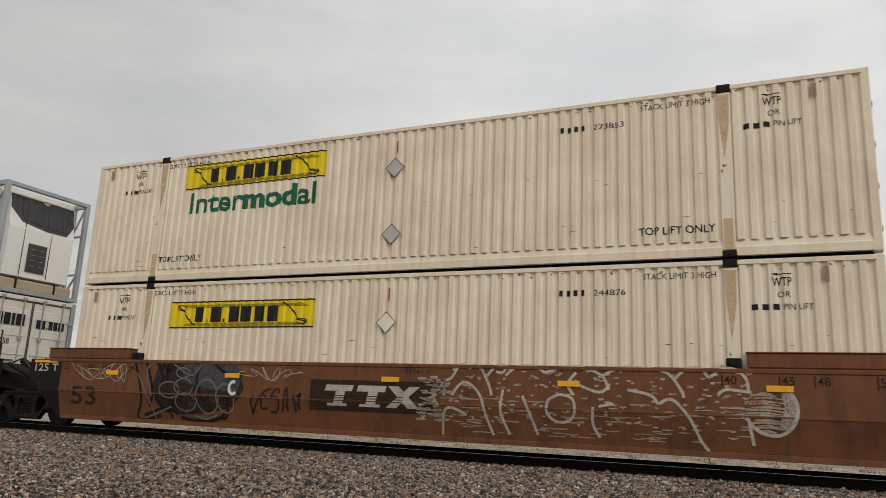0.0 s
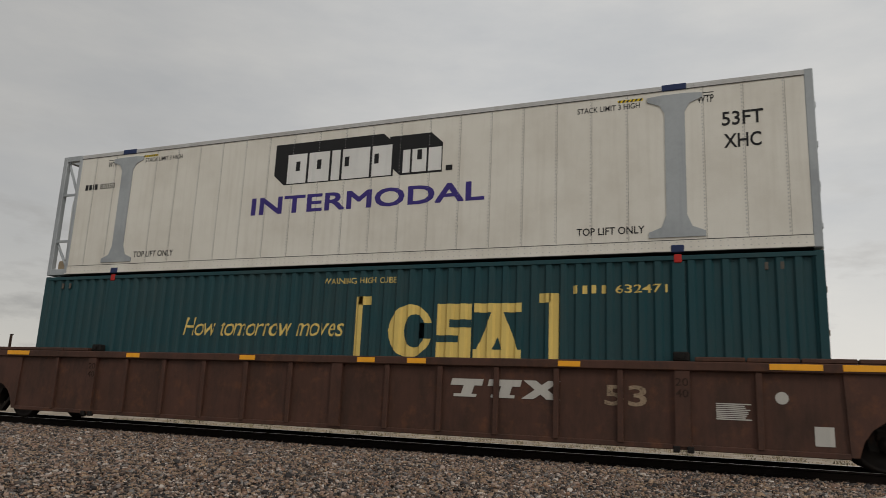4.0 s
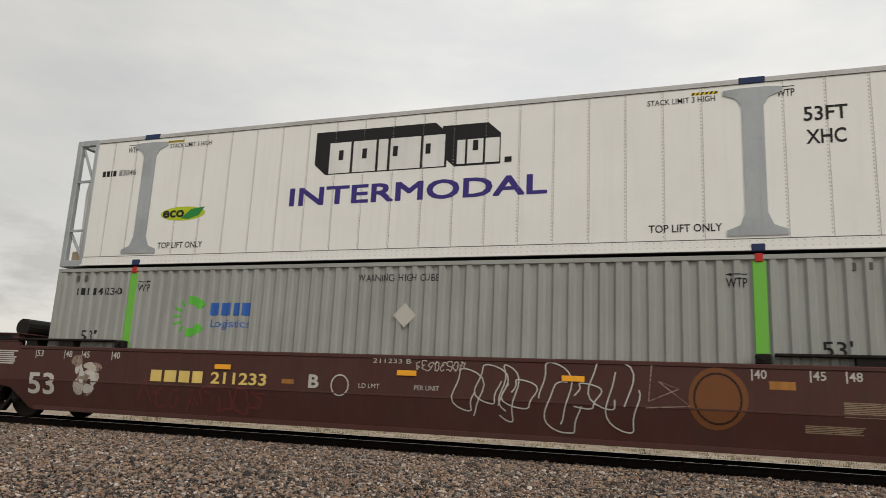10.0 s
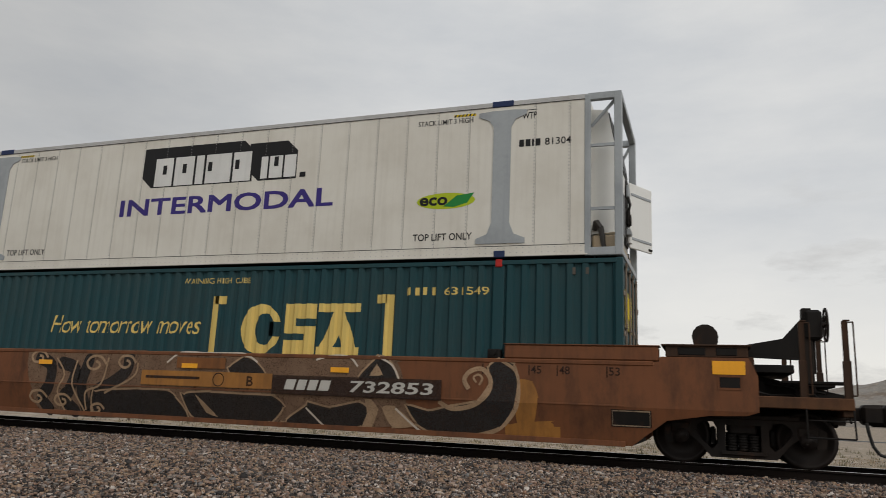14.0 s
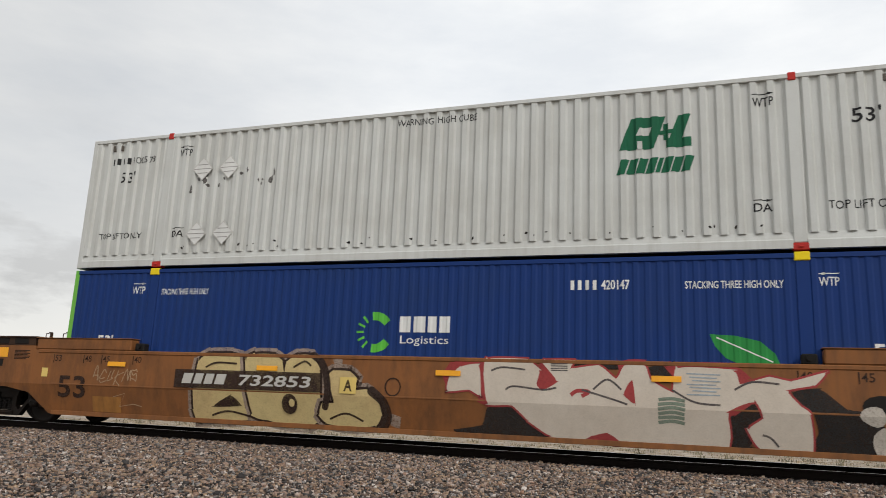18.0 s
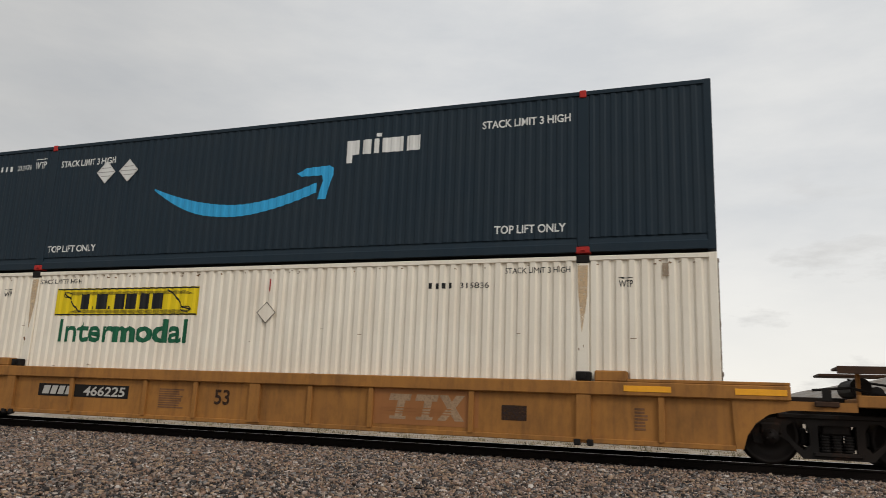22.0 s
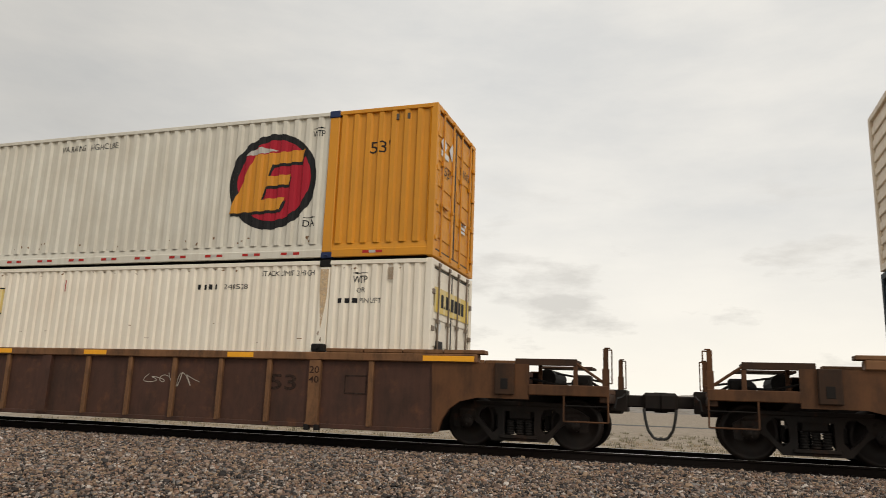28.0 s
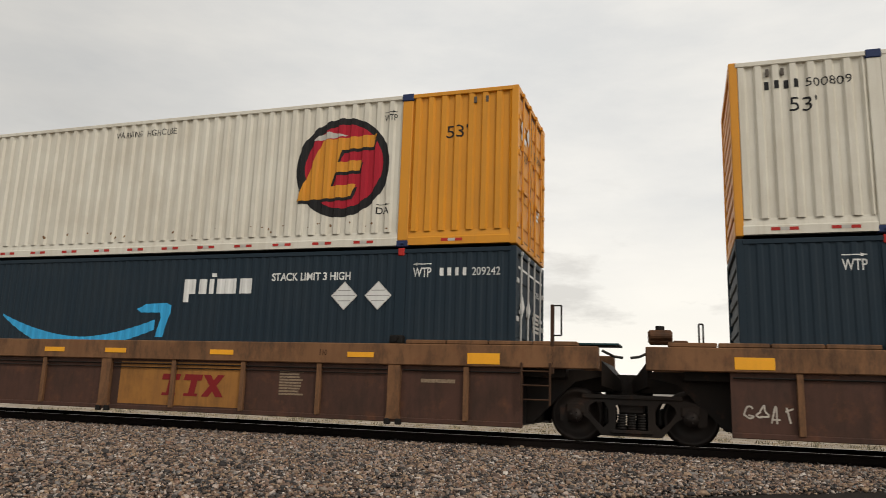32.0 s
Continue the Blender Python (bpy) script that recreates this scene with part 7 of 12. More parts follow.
def rib_car(x, panel, chord, left, right, label, wheel=None, ztop=1.50, zchord=1.36, ribs=None, tall=False, low=False, tall_posts=None):
    """A rib-sided well car."""
    car = thing("well_car", label, "rail car", "cars of the train")
    ribs = ribs or [k * 1.02 for k in range(-5, 6)] + [-7.1, 7.1]
    wide = (-6.03, 0.0, 6.03)
    for sy in (-1, 1):
        part("side_plate", cached(("ribside", sy, zchord), panel, lambda: Shape().plate([(8.24, zchord), (8.24, 0.22), (-8.24, 0.22), (-8.24, zchord)], sy * (SIDE - 0.07), sy * (SIDE - 0.12))), car)
        part("top_chord", cached(("ribchord", sy, zchord, ztop, tall), chord, lambda: Shape().box(-9.45 if tall else -9.0, 9.45 if tall else 9.0, sy * (SIDE - 0.10) - 0.12, sy * (SIDE - 0.10) + 0.12, zchord, ztop, 0.015)), car)
        part("bottom_chord", cached(("riblow", sy), panel, lambda: Shape().box(-8.24, 8.24, sy * (SIDE - 0.09) - 0.06, sy * (SIDE - 0.09) + 0.06, 0.19, 0.27, 0.01)), car)
        for k, rx in enumerate(ribs):
            part("rib", cached(("rib", sy, zchord), chord, lambda: Shape().box(-0.045, 0.045, sy * (SIDE - 0.04) - 0.035, sy * (SIDE - 0.04) + 0.035, 0.25, zchord - 0.002, 0.008)), car, m=pose(rx, 0, 0))
        for rx in wide:
            part("post", cached(("ribpost", sy, zchord), chord if rx or tall or low else panel, lambda: Shape().plate([(-0.11, zchord - 0.002), (0.11, zchord - 0.002), (0.11, 0.32), (0.14, 0.24), (-0.14, 0.24), (-0.11, 0.32)], sy * (SIDE - 0.07), sy * (SIDE + 0.004))), car, m=pose(rx, 0, 0))
            for px in (-0.1, 0.1) if rx or tall else ():
                part("pad", cached(("ribpad", sy), SOOT, lambda: Shape().box(-0.05, 0.05, sy * (SIDE - 0.03) - 0.05, sy * (SIDE - 0.03) + 0.05, 0.15, 0.25, 0.015)), car, m=pose(rx + px, 0, 0))
    part("well_floor", cached("rib_well_floor", SOOT, lambda: Shape().box(-8.1, 8.1, -1.26, 1.26, 0.22, 0.30).box(-8.2, -8.1, -1.4, 1.4, 0.22, 1.0).box(8.1, 8.2, -1.4, 1.4, 0.22, 1.0)), car)
    for s, kind in ((-1, left), (1, right)):
        def P(*b, bev=0.012):
            x0, x1 = sorted((s * b[0], s * b[1]))
            return x0, x1, b[2], b[3], b[4], b[5], bev
        for sy in (-1, 1):
            part("box_lock", cached(("rib_lock", s, sy, ztop), SOOT, lambda: Shape().box(*P(5.90, 6.14, sy * 1.40 - 0.08, sy * 1.40 + 0.08, ztop, ztop + 0.15, bev=0.02)).tube((s * 6.02, sy * 1.34, ztop + 0.09), (s * 6.02, sy * 1.52, ztop + 0.09), 0.05, 10)), car)
            if low:
                part("guide_box", cached(("low_guide", s, sy), chord, lambda: Shape().box(*P(6.2, 6.7, sy * 1.38 - 0.12, sy * 1.38 + 0.12, ztop, ztop + 0.17, bev=0.02)).box(*P(6.7, 9.0, sy * 1.40 - 0.10, sy * 1.40 + 0.10, ztop, ztop + 0.05, bev=0.01))), car)
            else:
                for k in range(4):
                    part("guide_plate", cached(("guide_plate", s, sy, k, ztop), chord, lambda: Shape().box(*P(6.22 + 0.73 * k, 6.93 + 0.73 * k, sy * 1.38 - 0.13, sy * 1.38 + 0.13, ztop + 0.002, ztop + 0.07, bev=0.012))), car)
        if tall:
            part("side_pipe", cached(("side_pipe", s), IRON, lambda: Shape().tube((s * 0.14, -SIDE + 0.04, 1.06), (s * 5.88, -SIDE + 0.04, 1.06), 0.014, 6)), car)
            part("side_pipe", cached(("side_pipe_low", s), IRON, lambda: Shape().tube((s * 0.14, -SIDE + 0.045, 0.99), (s * 5.88, -SIDE + 0.045, 0.99), 0.011, 6)), car)
            part("side_pipe", cached(("side_pipe_end", s), IRON, lambda: Shape().tube((s * 6.18, -SIDE + 0.04, 1.06), (s * 8.2, -SIDE + 0.04, 1.06), 0.014, 6)), car)
            part("tank_shelf", cached(("tank_shelf", s), IRON, lambda: Shape().box(*P(8.2, 8.9, -1.2, 1.2, 1.0, 1.46))), car)
            if s > 0:
                part("grab_post", cached("deep_grab_post", GRIMY, lambda: Shape().box(8.70, 8.76, -1.52, -1.48, 1.05, 2.16, 0.008)), car)
                grab(car, [(8.76, -1.52, 2.14), (8.88, -1.54, 2.14), (8.88, -1.54, 1.66), (8.76, -1.52, 1.66)], IRON)
                ladder(car, 8.24, 8.70, -1.53, 0.55, 1.22, GRIMY, 3)
                part("walk_plate", cached("walk_plate", PINE, lambda: Shape().box(8.95, 9.75, -1.2, -0.5, 1.54, 1.57, 0.006).box(9.0, 9.05, -1.1, -1.05, 1.40, 1.54)), car, "dark green walkway plate")
            else:
                part("valve_stand", cached("valve_stand", FENDER, lambda: Shape().box(-9.42, -9.05, -1.3, -1.0, 1.56, 1.78, 0.03).tube((-9.38, -1.32, 1.68), (-9.06, -1.32, 1.68), 0.06, 10).box(-9.05, -8.82, -1.25, -1.05, 1.50, 1.62, 0.02)), car, "rusty brake valve on the end sill")
                part("valve_cap", cached("valve_cap", IRON, lambda: Shape().tube((-9.24, -1.15, 1.76), (-9.24, -1.15, 1.85), 0.07, 10)), car)
                grab(car, [(-8.60, -1.40, 1.5), (-8.60, -1.40, 1.86), (-8.66, -1.40, 1.86), (-8.66, -1.40, 1.5)], IRON)
        if kind == "cpl":
            fend = [(8.2, zchord)] + [(8.24, 0.22), (8.34, 0.22)] + [(8.34 + 0.62 * math.sin(radians(a)), 0.22 + 0.56 * (1 - math.cos(radians(a)))) for a in ()] + [(8.40, 0.42), (8.52, 0.60), (8.70, 0.73), (9.0, 0.80), (9.85, 0.80), (9.85, zchord)]
            for sy in (-1, 1):
                part("fender", cached(("fender", s, sy, zchord), FENDER if chord is CHORD else chord, lambda: Shape().plate([(s * a, b) for a, b in fend], sy * (SIDE - 0.03), sy * (SIDE - 0.10))), car)
                part("end_pillar", cached(("end_pillar", s, sy, zchord), GRIMY, lambda: Shape().box(*P(9.30, 9.62, sy * (SIDE - 0.04) - 0.06, sy * (SIDE - 0.04) + 0.06, 0.86, zchord + 0.01, bev=0.015))), car)
            part("jack_hole", cached(("jack_hole", s), SOOT, lambda: Shape().box(*P(9.40, 9.52, -SIDE - 0.026, -SIDE, 0.95, 1.12, bev=0.004))), car)
            part("end_wall", cached(("rib_end_wall", s, zchord), panel, lambda: Shape().box(*P(9.3, 9.36, -1.4, 1.4, 0.8, zchord - 0.02))), car)
            platform_end(car, s, chord, "rib", wheel if (wheel and ((wheel[0] == "L") == (s < 0))) else False, tall_posts and tall_posts[s < 0])
            truck(car, s * 9.62)
        else:
            for sy in (-1, 1):
                part("end_web", cached(("end_web", s, sy), IRON, lambda: Shape().plate([(s * 8.2, zchord), (s * 8.2, 0.25), (s * 8.3, 0.25), (s * 9.0, 0.95), (s * 9.45, 1.05), (s * 9.45, zchord)], sy * 0.9, sy * 0.82)), car)
            part("joint", cached(("ribjoint", s), IRON, lambda: Shape().tube((s * 9.73, 0, 0.72), (s * 9.73, 0, 1.1), 0.32, 14).box(*P(8.3, 9.6, -0.4, 0.4, 0.8, 1.1)).add([(s * 9.45, -1.0, 1.3), (s * 9.45, 1.0, 1.3), (s * 9.72, -0.4, 1.0), (s * 9.72, 0.4, 1.0), (s * 9.45, -1.0, 0.9), (s * 9.45, 1.0, 0.9), (s * 9.72, -0.4, 0.8), (s * 9.72, 0.4, 0.8)], [(0, 1, 3, 2), (4, 6, 7, 5), (0, 2, 6, 4), (1, 5, 7, 3), (2, 3, 7, 6)])), car)
            grab(car, [(s * 9.4, -0.4, 1.5), (s * 9.6, -0.42, 1.4), (s * 9.75, -0.42, 1.38)], RUBBER, 0.025, "air_hose")
            if s < 0:
                truck(car, s * 9.70)
    put(car, words("20", 5.93, 6.12, 1.13, 1.25, 0.01) + words("40", 5.93, 6.12, 0.96, 1.08, 0.01) + words("20", -6.12, -5.93, 1.13, 1.25, 0.01) + words("40", -6.12, -5.93, 0.96, 1.08, 0.01), UMBER, None, "mark", 0.008, key="rib2040" if not (tall or low) else ("rib2040", ztop), y=-SIDE) if not (tall or low) else None
    MOVERS.append((car, x, 0.0))
    return car


# ---- sprayed artwork on the cars ----
def scrawl(x0, x1, z0, z1, seed, loops=7, w=0.02):
    """One looping hand-drawn line."""
    rnd = random.Random(seed)
    pts = []
    n = loops * 12
    ph = [rnd.uniform(0, 6.28) for _ in range(4)]
    for i in range(n + 1):
        u = i / n
        a = u * loops * 2 * math.pi
        x = x0 + (x1 - x0) * (u * 0.88 + 0.06) + 0.45 * (x1 - x0) / loops * math.sin(a + ph[0] + 0.8 * math.sin(3 * u + ph[1]))
        z = (z0 + z1) / 2 + (z1 - z0) * 0.46 * math.cos(a * (0.9 + 0.2 * math.sin(5 * u + ph[2]))) * (0.65 + 0.35 * math.sin(7 * u + ph[3]))
        pts.append((x, z))
    return ribbon(pts, w)


def tag(car, x0, x1, z0, z1, seed, ink, n=2, w=0.022, y=-SIDE, lift=0.010):
    art = []
    rnd = random.Random(seed)
    for k in range(n):
        art += scrawl(x0, x1, z0, z1, seed * 7 + k, rnd.randint(3, 6), w)
    put(car, art, ink, None, "spray_tag", lift, y=y)


def bubble(car, x0, x1, z0, z1, n, seed, fill, line, shade=None, inner=None, y=-SIDE):
    """Overlapping rounded letter shapes: halo, dark outline, fill, inner strokes."""
    rnd = random.Random(seed)
    w = (x1 - x0) / n
    halo, out, core, cut, shine = [], [], [], [], []
    for k in range(n):
        cx, cz = x0 + w * (k + 0.5), (z0 + z1) / 2 + rnd.uniform(-0.03, 0.03)
        rx, rz = w * 0.58, (z1 - z0) * 0.47
        sd = rnd.random()
        o = []
        for i in range(26):
            a = 2 * math.pi * i / 26
            kx = math.copysign(abs(math.cos(a)) ** 0.6, math.cos(a))
            kz = math.copysign(abs(math.sin(a)) ** 0.6, math.sin(a))
            b = 1 + 0.10 * math.sin(3 * a + 6 * sd) + 0.06 * math.sin(5 * a + 9 * sd)
            o.append((cx + rx * kx * b, cz + rz * kz * b))
        sc = lambda f: [(cx + (p - cx) * f, cz + (q - cz) * f) for p, q in o]
        if shade:
            halo += poly([(a + 0.04, b - 0.03) for a, b in sc(1.07)])
        out += poly(sc(1.0))
        core += poly(sc(0.90))
        hx, hz = cx + rnd.uniform(-0.1, 0.1) * w, cz + rnd.uniform(-0.18, 0.18) * (z1 - z0)
        cut += poly(oval(hx, hz, rx * rnd.uniform(0.12, 0.24), rz * rnd.uniform(0.15, 0.28), 12, 0.25, sd))
        cut += ribbon([(cx + rx * rnd.uniform(-0.2, 0.3), cz - rz * 0.9), (cx + rx * rnd.uniform(-0.3, 0.3), cz - rz * 0.3), (cx + rx * rnd.uniform(-0.1, 0.4), cz + rz * 0.1)], 0.035, taper=True)
        for q in range(6):
            a0 = rnd.uniform(0.4, 5.9)
            px, pz = cx + rx * 0.72 * math.cos(a0), cz + rz * 0.72 * math.sin(a0)
            shine += ribbon([(px, pz), (px - 0.10 * math.cos(a0) + 0.03, pz - 0.16 * math.sin(a0))], 0.03, taper=True)
    if shade:
        put(car, halo, shade, None, "spray_halo", 0.010, y=y)
    put(car, out, line, None, "spray_outline", 0.013, y=y)
    put(car, core, fill, None, "spray_fill", 0.016, y=y)
    put(car, cut, line, None, "spray_cut", 0.019, y=y)
    put(car, shine, inner or line, None, "spray_strokes", 0.021, y=y)


def stencil(car, s, x0, x1, z0, z1, ink, bold=0.012, lean=0.0, y=-SIDE):
    put(car, words(s, x0, x1, z0, z1, bold, lean), ink, None, "stencil", 0.009, y=y)


def marks_block(car, x0, x1, z0, z1, n, ink, seed=1, y=-SIDE):
    put(car, bars(x0, x1, z0, z1, int(n * 1.7 + 0.5), seed), ink, None, "stencil_lines", 0.005, y=y)


def plate_mark(car, x0, x1, z0, z1, mat, y=-SIDE, lift=0.006, name="placard"):
    put(car, rect(x0, x1, z0, z1), mat, None, name, lift, y=y)


def pool_logo(car, x0, x1, z0, z1, ink, back=None, y=-SIDE):
    """The car owner's slanted block logo."""
    if back:
        plate_mark(car, x0 - 0.25, x1 + 0.2, z0 - 0.09, z1 + 0.09, back, y, 0.006, "logo_ground")
    w = (x1 - x0) / 3
    art = []
    for k in range(2):
        a = x0 + k * w * 0.98
        art += rect(a + 0.08, a + w * 0.95, z1 - 0.11, z1, 0.03) + rect(a + w * 0.38, a + w * 0.66, z0, z1 - 0.11, 0.06)
        art += rect(a + w * 0.2, a + w * 0.8, z0, z0 + 0.05, 0.01)
    a = x0 + 2 * w * 0.98
    art += poly([(a, z0), (a + w * 0.3, z0), (a + w * 0.96, z1), (a + w * 0.66, z1)]) + poly([(a + w * 0.62, z0), (a + w * 0.95, z0), (a + w * 0.36, z1), (a + w * 0.05, z1)])
    put(car, art, ink, None, "logo_blocks", 0.010, y=y)
    if back:
        put(car, [t for k in range(3) for t in rect(x0 - 0.03, x1 - w * 0.55, z0 + 0.09 + 0.045 * k, z0 + 0.107 + 0.045 * k)], back, None, "stencil_lines", 0.0125, y=y)


# ---- the train, from its leading unit back ----
PLATEY = -SIDE + 0.07
NAVY_SPRAY = spray("slate_spray", (0.022, 0.019, 0.018), (0.035, 0.026, 0.022), 0.25)
PINKISH = spray("pink_spray", (0.36, 0.05, 0.05), None, 0.2)
AQUA, MIST = spray("light_aqua_spray", (0.24, 0.50, 0.50), None, 0.3), spray("misty_spray", (0.33, 0.25, 0.20), None, 0.7)
DEEPBLUE, GREYGREEN = spray("deep_blue_spray", (0.03, 0.14, 0.30), None, 0.2), spray("grey_green_spray", (0.20, 0.25, 0.19), None, 0.35)
SLATELINE, PALEBLUE = spray("thin_slate_line", (0.09, 0.075, 0.075), None, 0.5), spray("pale_blue_line", (0.36, 0.42, 0.46), None, 0.4)
CHALK, CHALKWHITE = spray("chalk_spray", (0.60, 0.53, 0.45), (0.52, 0.44, 0.36), 0.1), spray("white_fill_spray", (0.70, 0.68, 0.63), (0.60, 0.57, 0.52), 0.08)
SKINDIM, SANDSPRAY = spray("dull_beige_spray", (0.20, 0.125, 0.08), (0.12, 0.07, 0.045), 0.4), spray("sand_spray", (0.52, 0.37, 0.21), None, 0.3)
AKROFILL, SOOTMIST = spray("grey_beige_spray", (0.34, 0.30, 0.245), (0.22, 0.17, 0.14), 0.12), spray("black_mist_spray", (0.020, 0.017, 0.016), None, 0.8)
GREYLINE, REDSPRAY = spray("grey_line_spray", (0.20, 0.175, 0.16), None, 0.25), spray("red_spray", (0.40, 0.018, 0.030), (0.30, 0.02, 0.03), 0.3)
SLATEMIST = spray("slate_mist_spray", (0.075, 0.075, 0.08), None, 0.6)
INUFILL = spray("metal_grey_spray", (0.42, 0.40, 0.38), (0.34, 0.31, 0.29), 0.1)
DUSK = spray("dusky_brown_spray", (0.085, 0.048, 0.038), (0.16, 0.10, 0.075), 0.3)
DUSTY, GUNMETAL = spray("dusty_rose_grey_spray", (0.20, 0.155, 0.125), (0.115, 0.07, 0.06), 0.35), spray("gunmetal_spray", (0.055, 0.06, 0.066), (0.085, 0.07, 0.066), 0.15)
STEELFILL, HAZE = spray("steel_grey_spray", (0.26, 0.265, 0.25), (0.17, 0.16, 0.15), 0.2), spray("white_haze_spray", (0.47, 0.385, 0.31), None, 0.66)
BRAITLINE = ((SPRAY, 0.115),)
STROKES = {
    "T": [[(0, 0.9), (1, 0.9)], [(0.5, 0.9), (0.56, 0.1)]],
    "R": [[(0.18, 0.1), (0.18, 0.9)], [(0.18, 0.88), (0.7, 0.86), (0.82, 0.7), (0.7, 0.52), (0.3, 0.46)], [(0.45, 0.48), (0.9, 0.08)]],
    "I": [[(0.5, 0.08), (0.5, 0.92)]],
    "S": [[(0.9, 0.8), (0.6, 0.92), (0.2, 0.86), (0.12, 0.68), (0.4, 0.54), (0.78, 0.42), (0.82, 0.2), (0.5, 0.08), (0.08, 0.16)]],
    "A": [[(0.08, 0.05), (0.45, 0.92), (0.55, 0.92), (0.92, 0.05)], [(0.25, 0.36), (0.75, 0.36)]],
    "K": [[(0.15, 0.05), (0.15, 0.95)], [(0.85, 0.95), (0.2, 0.48), (0.9, 0.05)]],
    "O": [[(0.5 + 0.4 * math.cos(k * 0.5236), 0.5 + 0.42 * math.sin(k * 0.5236)) for k in range(13)]],
    "B": [[(0.15, 0.1), (0.2, 0.9)], [(0.2, 0.88), (0.65, 0.86), (0.76, 0.7), (0.6, 0.54), (0.25, 0.5)], [(0.3, 0.5), (0.75, 0.46), (0.9, 0.28), (0.7, 0.1), (0.15, 0.1)]],
    "E": [[(0.85, 0.86), (0.3, 0.88), (0.15, 0.6), (0.15, 0.4), (0.3, 0.12), (0.9, 0.12)], [(0.2, 0.5), (0.7, 0.52)]],
    "C": [[(0.85, 0.78), (0.5, 0.92), (0.2, 0.74), (0.12, 0.45), (0.3, 0.14), (0.65, 0.1), (0.85, 0.3), (0.55, 0.42)]],
    "U": [[(0.12, 0.92), (0.14, 0.35), (0.35, 0.1), (0.65, 0.1), (0.85, 0.35), (0.88, 0.92)]],
    "L": [[(0.3, 0.95), (0.2, 0.3), (0.4, 0.1), (0.85, 0.16)]],
    "N": [[(0.12, 0.05), (0.18, 0.92), (0.8, 0.1), (0.88, 0.95)]],
    "M": [[(0.05, 0.05), (0.18, 0.92), (0.5, 0.35), (0.8, 0.92), (0.95, 0.05)]],
    "Z": [[(0.1, 0.85), (0.85, 0.88), (0.15, 0.14), (0.92, 0.12)]],
    "F": [[(0.25, 0.05), (0.2, 0.9), (0.85, 0.86)], [(0.25, 0.5), (0.7, 0.5)]]}


def brushed(pts, w, n=5):
    """A smooth stroke with round ends through the given points."""
    if len(pts) > 2:
        q, out = [pts[0]] + list(pts) + [pts[-1]], []
        for i in range(1, len(q) - 2):
            p0, p1, p2, p3 = q[i - 1:i + 3]
            for k in range(n):
                t = k / n
                out.append(tuple(0.5 * (2 * p1[j] + (p2[j] - p0[j]) * t + (2 * p0[j] - 5 * p1[j] + 4 * p2[j] - p3[j]) * t * t + (3 * p1[j] - p0[j] - 3 * p2[j] + p3[j]) * t ** 3) for j in (0, 1)))
        pts = out + [pts[-1]]
    art = ribbon(pts, w)
    if w > 0.08 and math.dist(pts[0], pts[-1]) > 0.05:
        for end, nxt in ((pts[0], pts[1]), (pts[-1], pts[-2])):
            a0 = math.atan2(end[1] - nxt[1], end[0] - nxt[0])
            arc = [(end[0] + w / 2 * math.cos(a0 + math.pi * (k / 8 - 0.5)), end[1] + w / 2 * math.sin(a0 + math.pi * (k / 8 - 0.5))) for k in range(9)]
            art += [(end, arc[k], arc[k + 1]) for k in range(8)]
    return art


def rounded(pts, n=5):
    """A closed smooth outline through the given corners."""
    out, m = [], len(pts)
    for i in range(m):
        p0, p1, p2, p3 = (pts[(i + k) % m] for k in (-1, 0, 1, 2))
        for k in range(n):
            t = k / n
            out.append(tuple(0.5 * (2 * p1[j] + 0.8 * (p2[j] - p0[j]) * t + (1.6 * p0[j] - 4.4 * p1[j] + 3.6 * p2[j] - 0.8 * p3[j]) * t * t + (1.2 * p1[j] - 0.8 * p0[j] - 1.2 * p2[j] + 0.8 * p3[j]) * t ** 3) for j in (0, 1)))
    return out


def blob(car, pts, fill, lift, lines=(), sharp=False, y=-SIDE):
    """A sprayed shape with its outlines, the widest first."""
    edge = list(pts) if sharp else rounded(pts)
    for k, (mat, w) in enumerate(lines):
        put(car, ribbon(edge, w, True), mat, None, "spray_outline", lift + 0.0005 * k, y=y)
    put(car, poly(edge), fill, None, "spray_fill", lift + 0.0005 * len(lines) + 0.0002, y=y)
    if len(lines) > 2:
        put(car, ribbon(edge, lines[-1][1], True), lines[-1][0], None, "spray_outline", lift + 0.0005 * len(lines) + 0.0008, y=y)


def stroke(car, pts, mat, w, lift, y=-SIDE):
    put(car, brushed(pts, w), mat, None, "spray_stroke", lift, y=y)


def dashes(car, x0, x1, z0, z1, n, seed, mat, lift=0.0085, long=0.28, w=0.03, y=-SIDE):
    """Short level spray strokes that fill a piece."""
    rnd, art = random.Random(seed), []
    for _ in range(n):
        a, b, d = rnd.uniform(x0, x1), rnd.uniform(z0, z1), rnd.uniform(0.3, 1.0) * long
        art += ribbon([(a, b), (a + d / 2, b + rnd.uniform(-0.015, 0.015)), (a + d, b)], w * rnd.uniform(0.6, 1.3), taper=True)
    ob = put(car, art, mat, None, "spray_dashes", lift, y=y)
    ob["kind"] = "stuff"


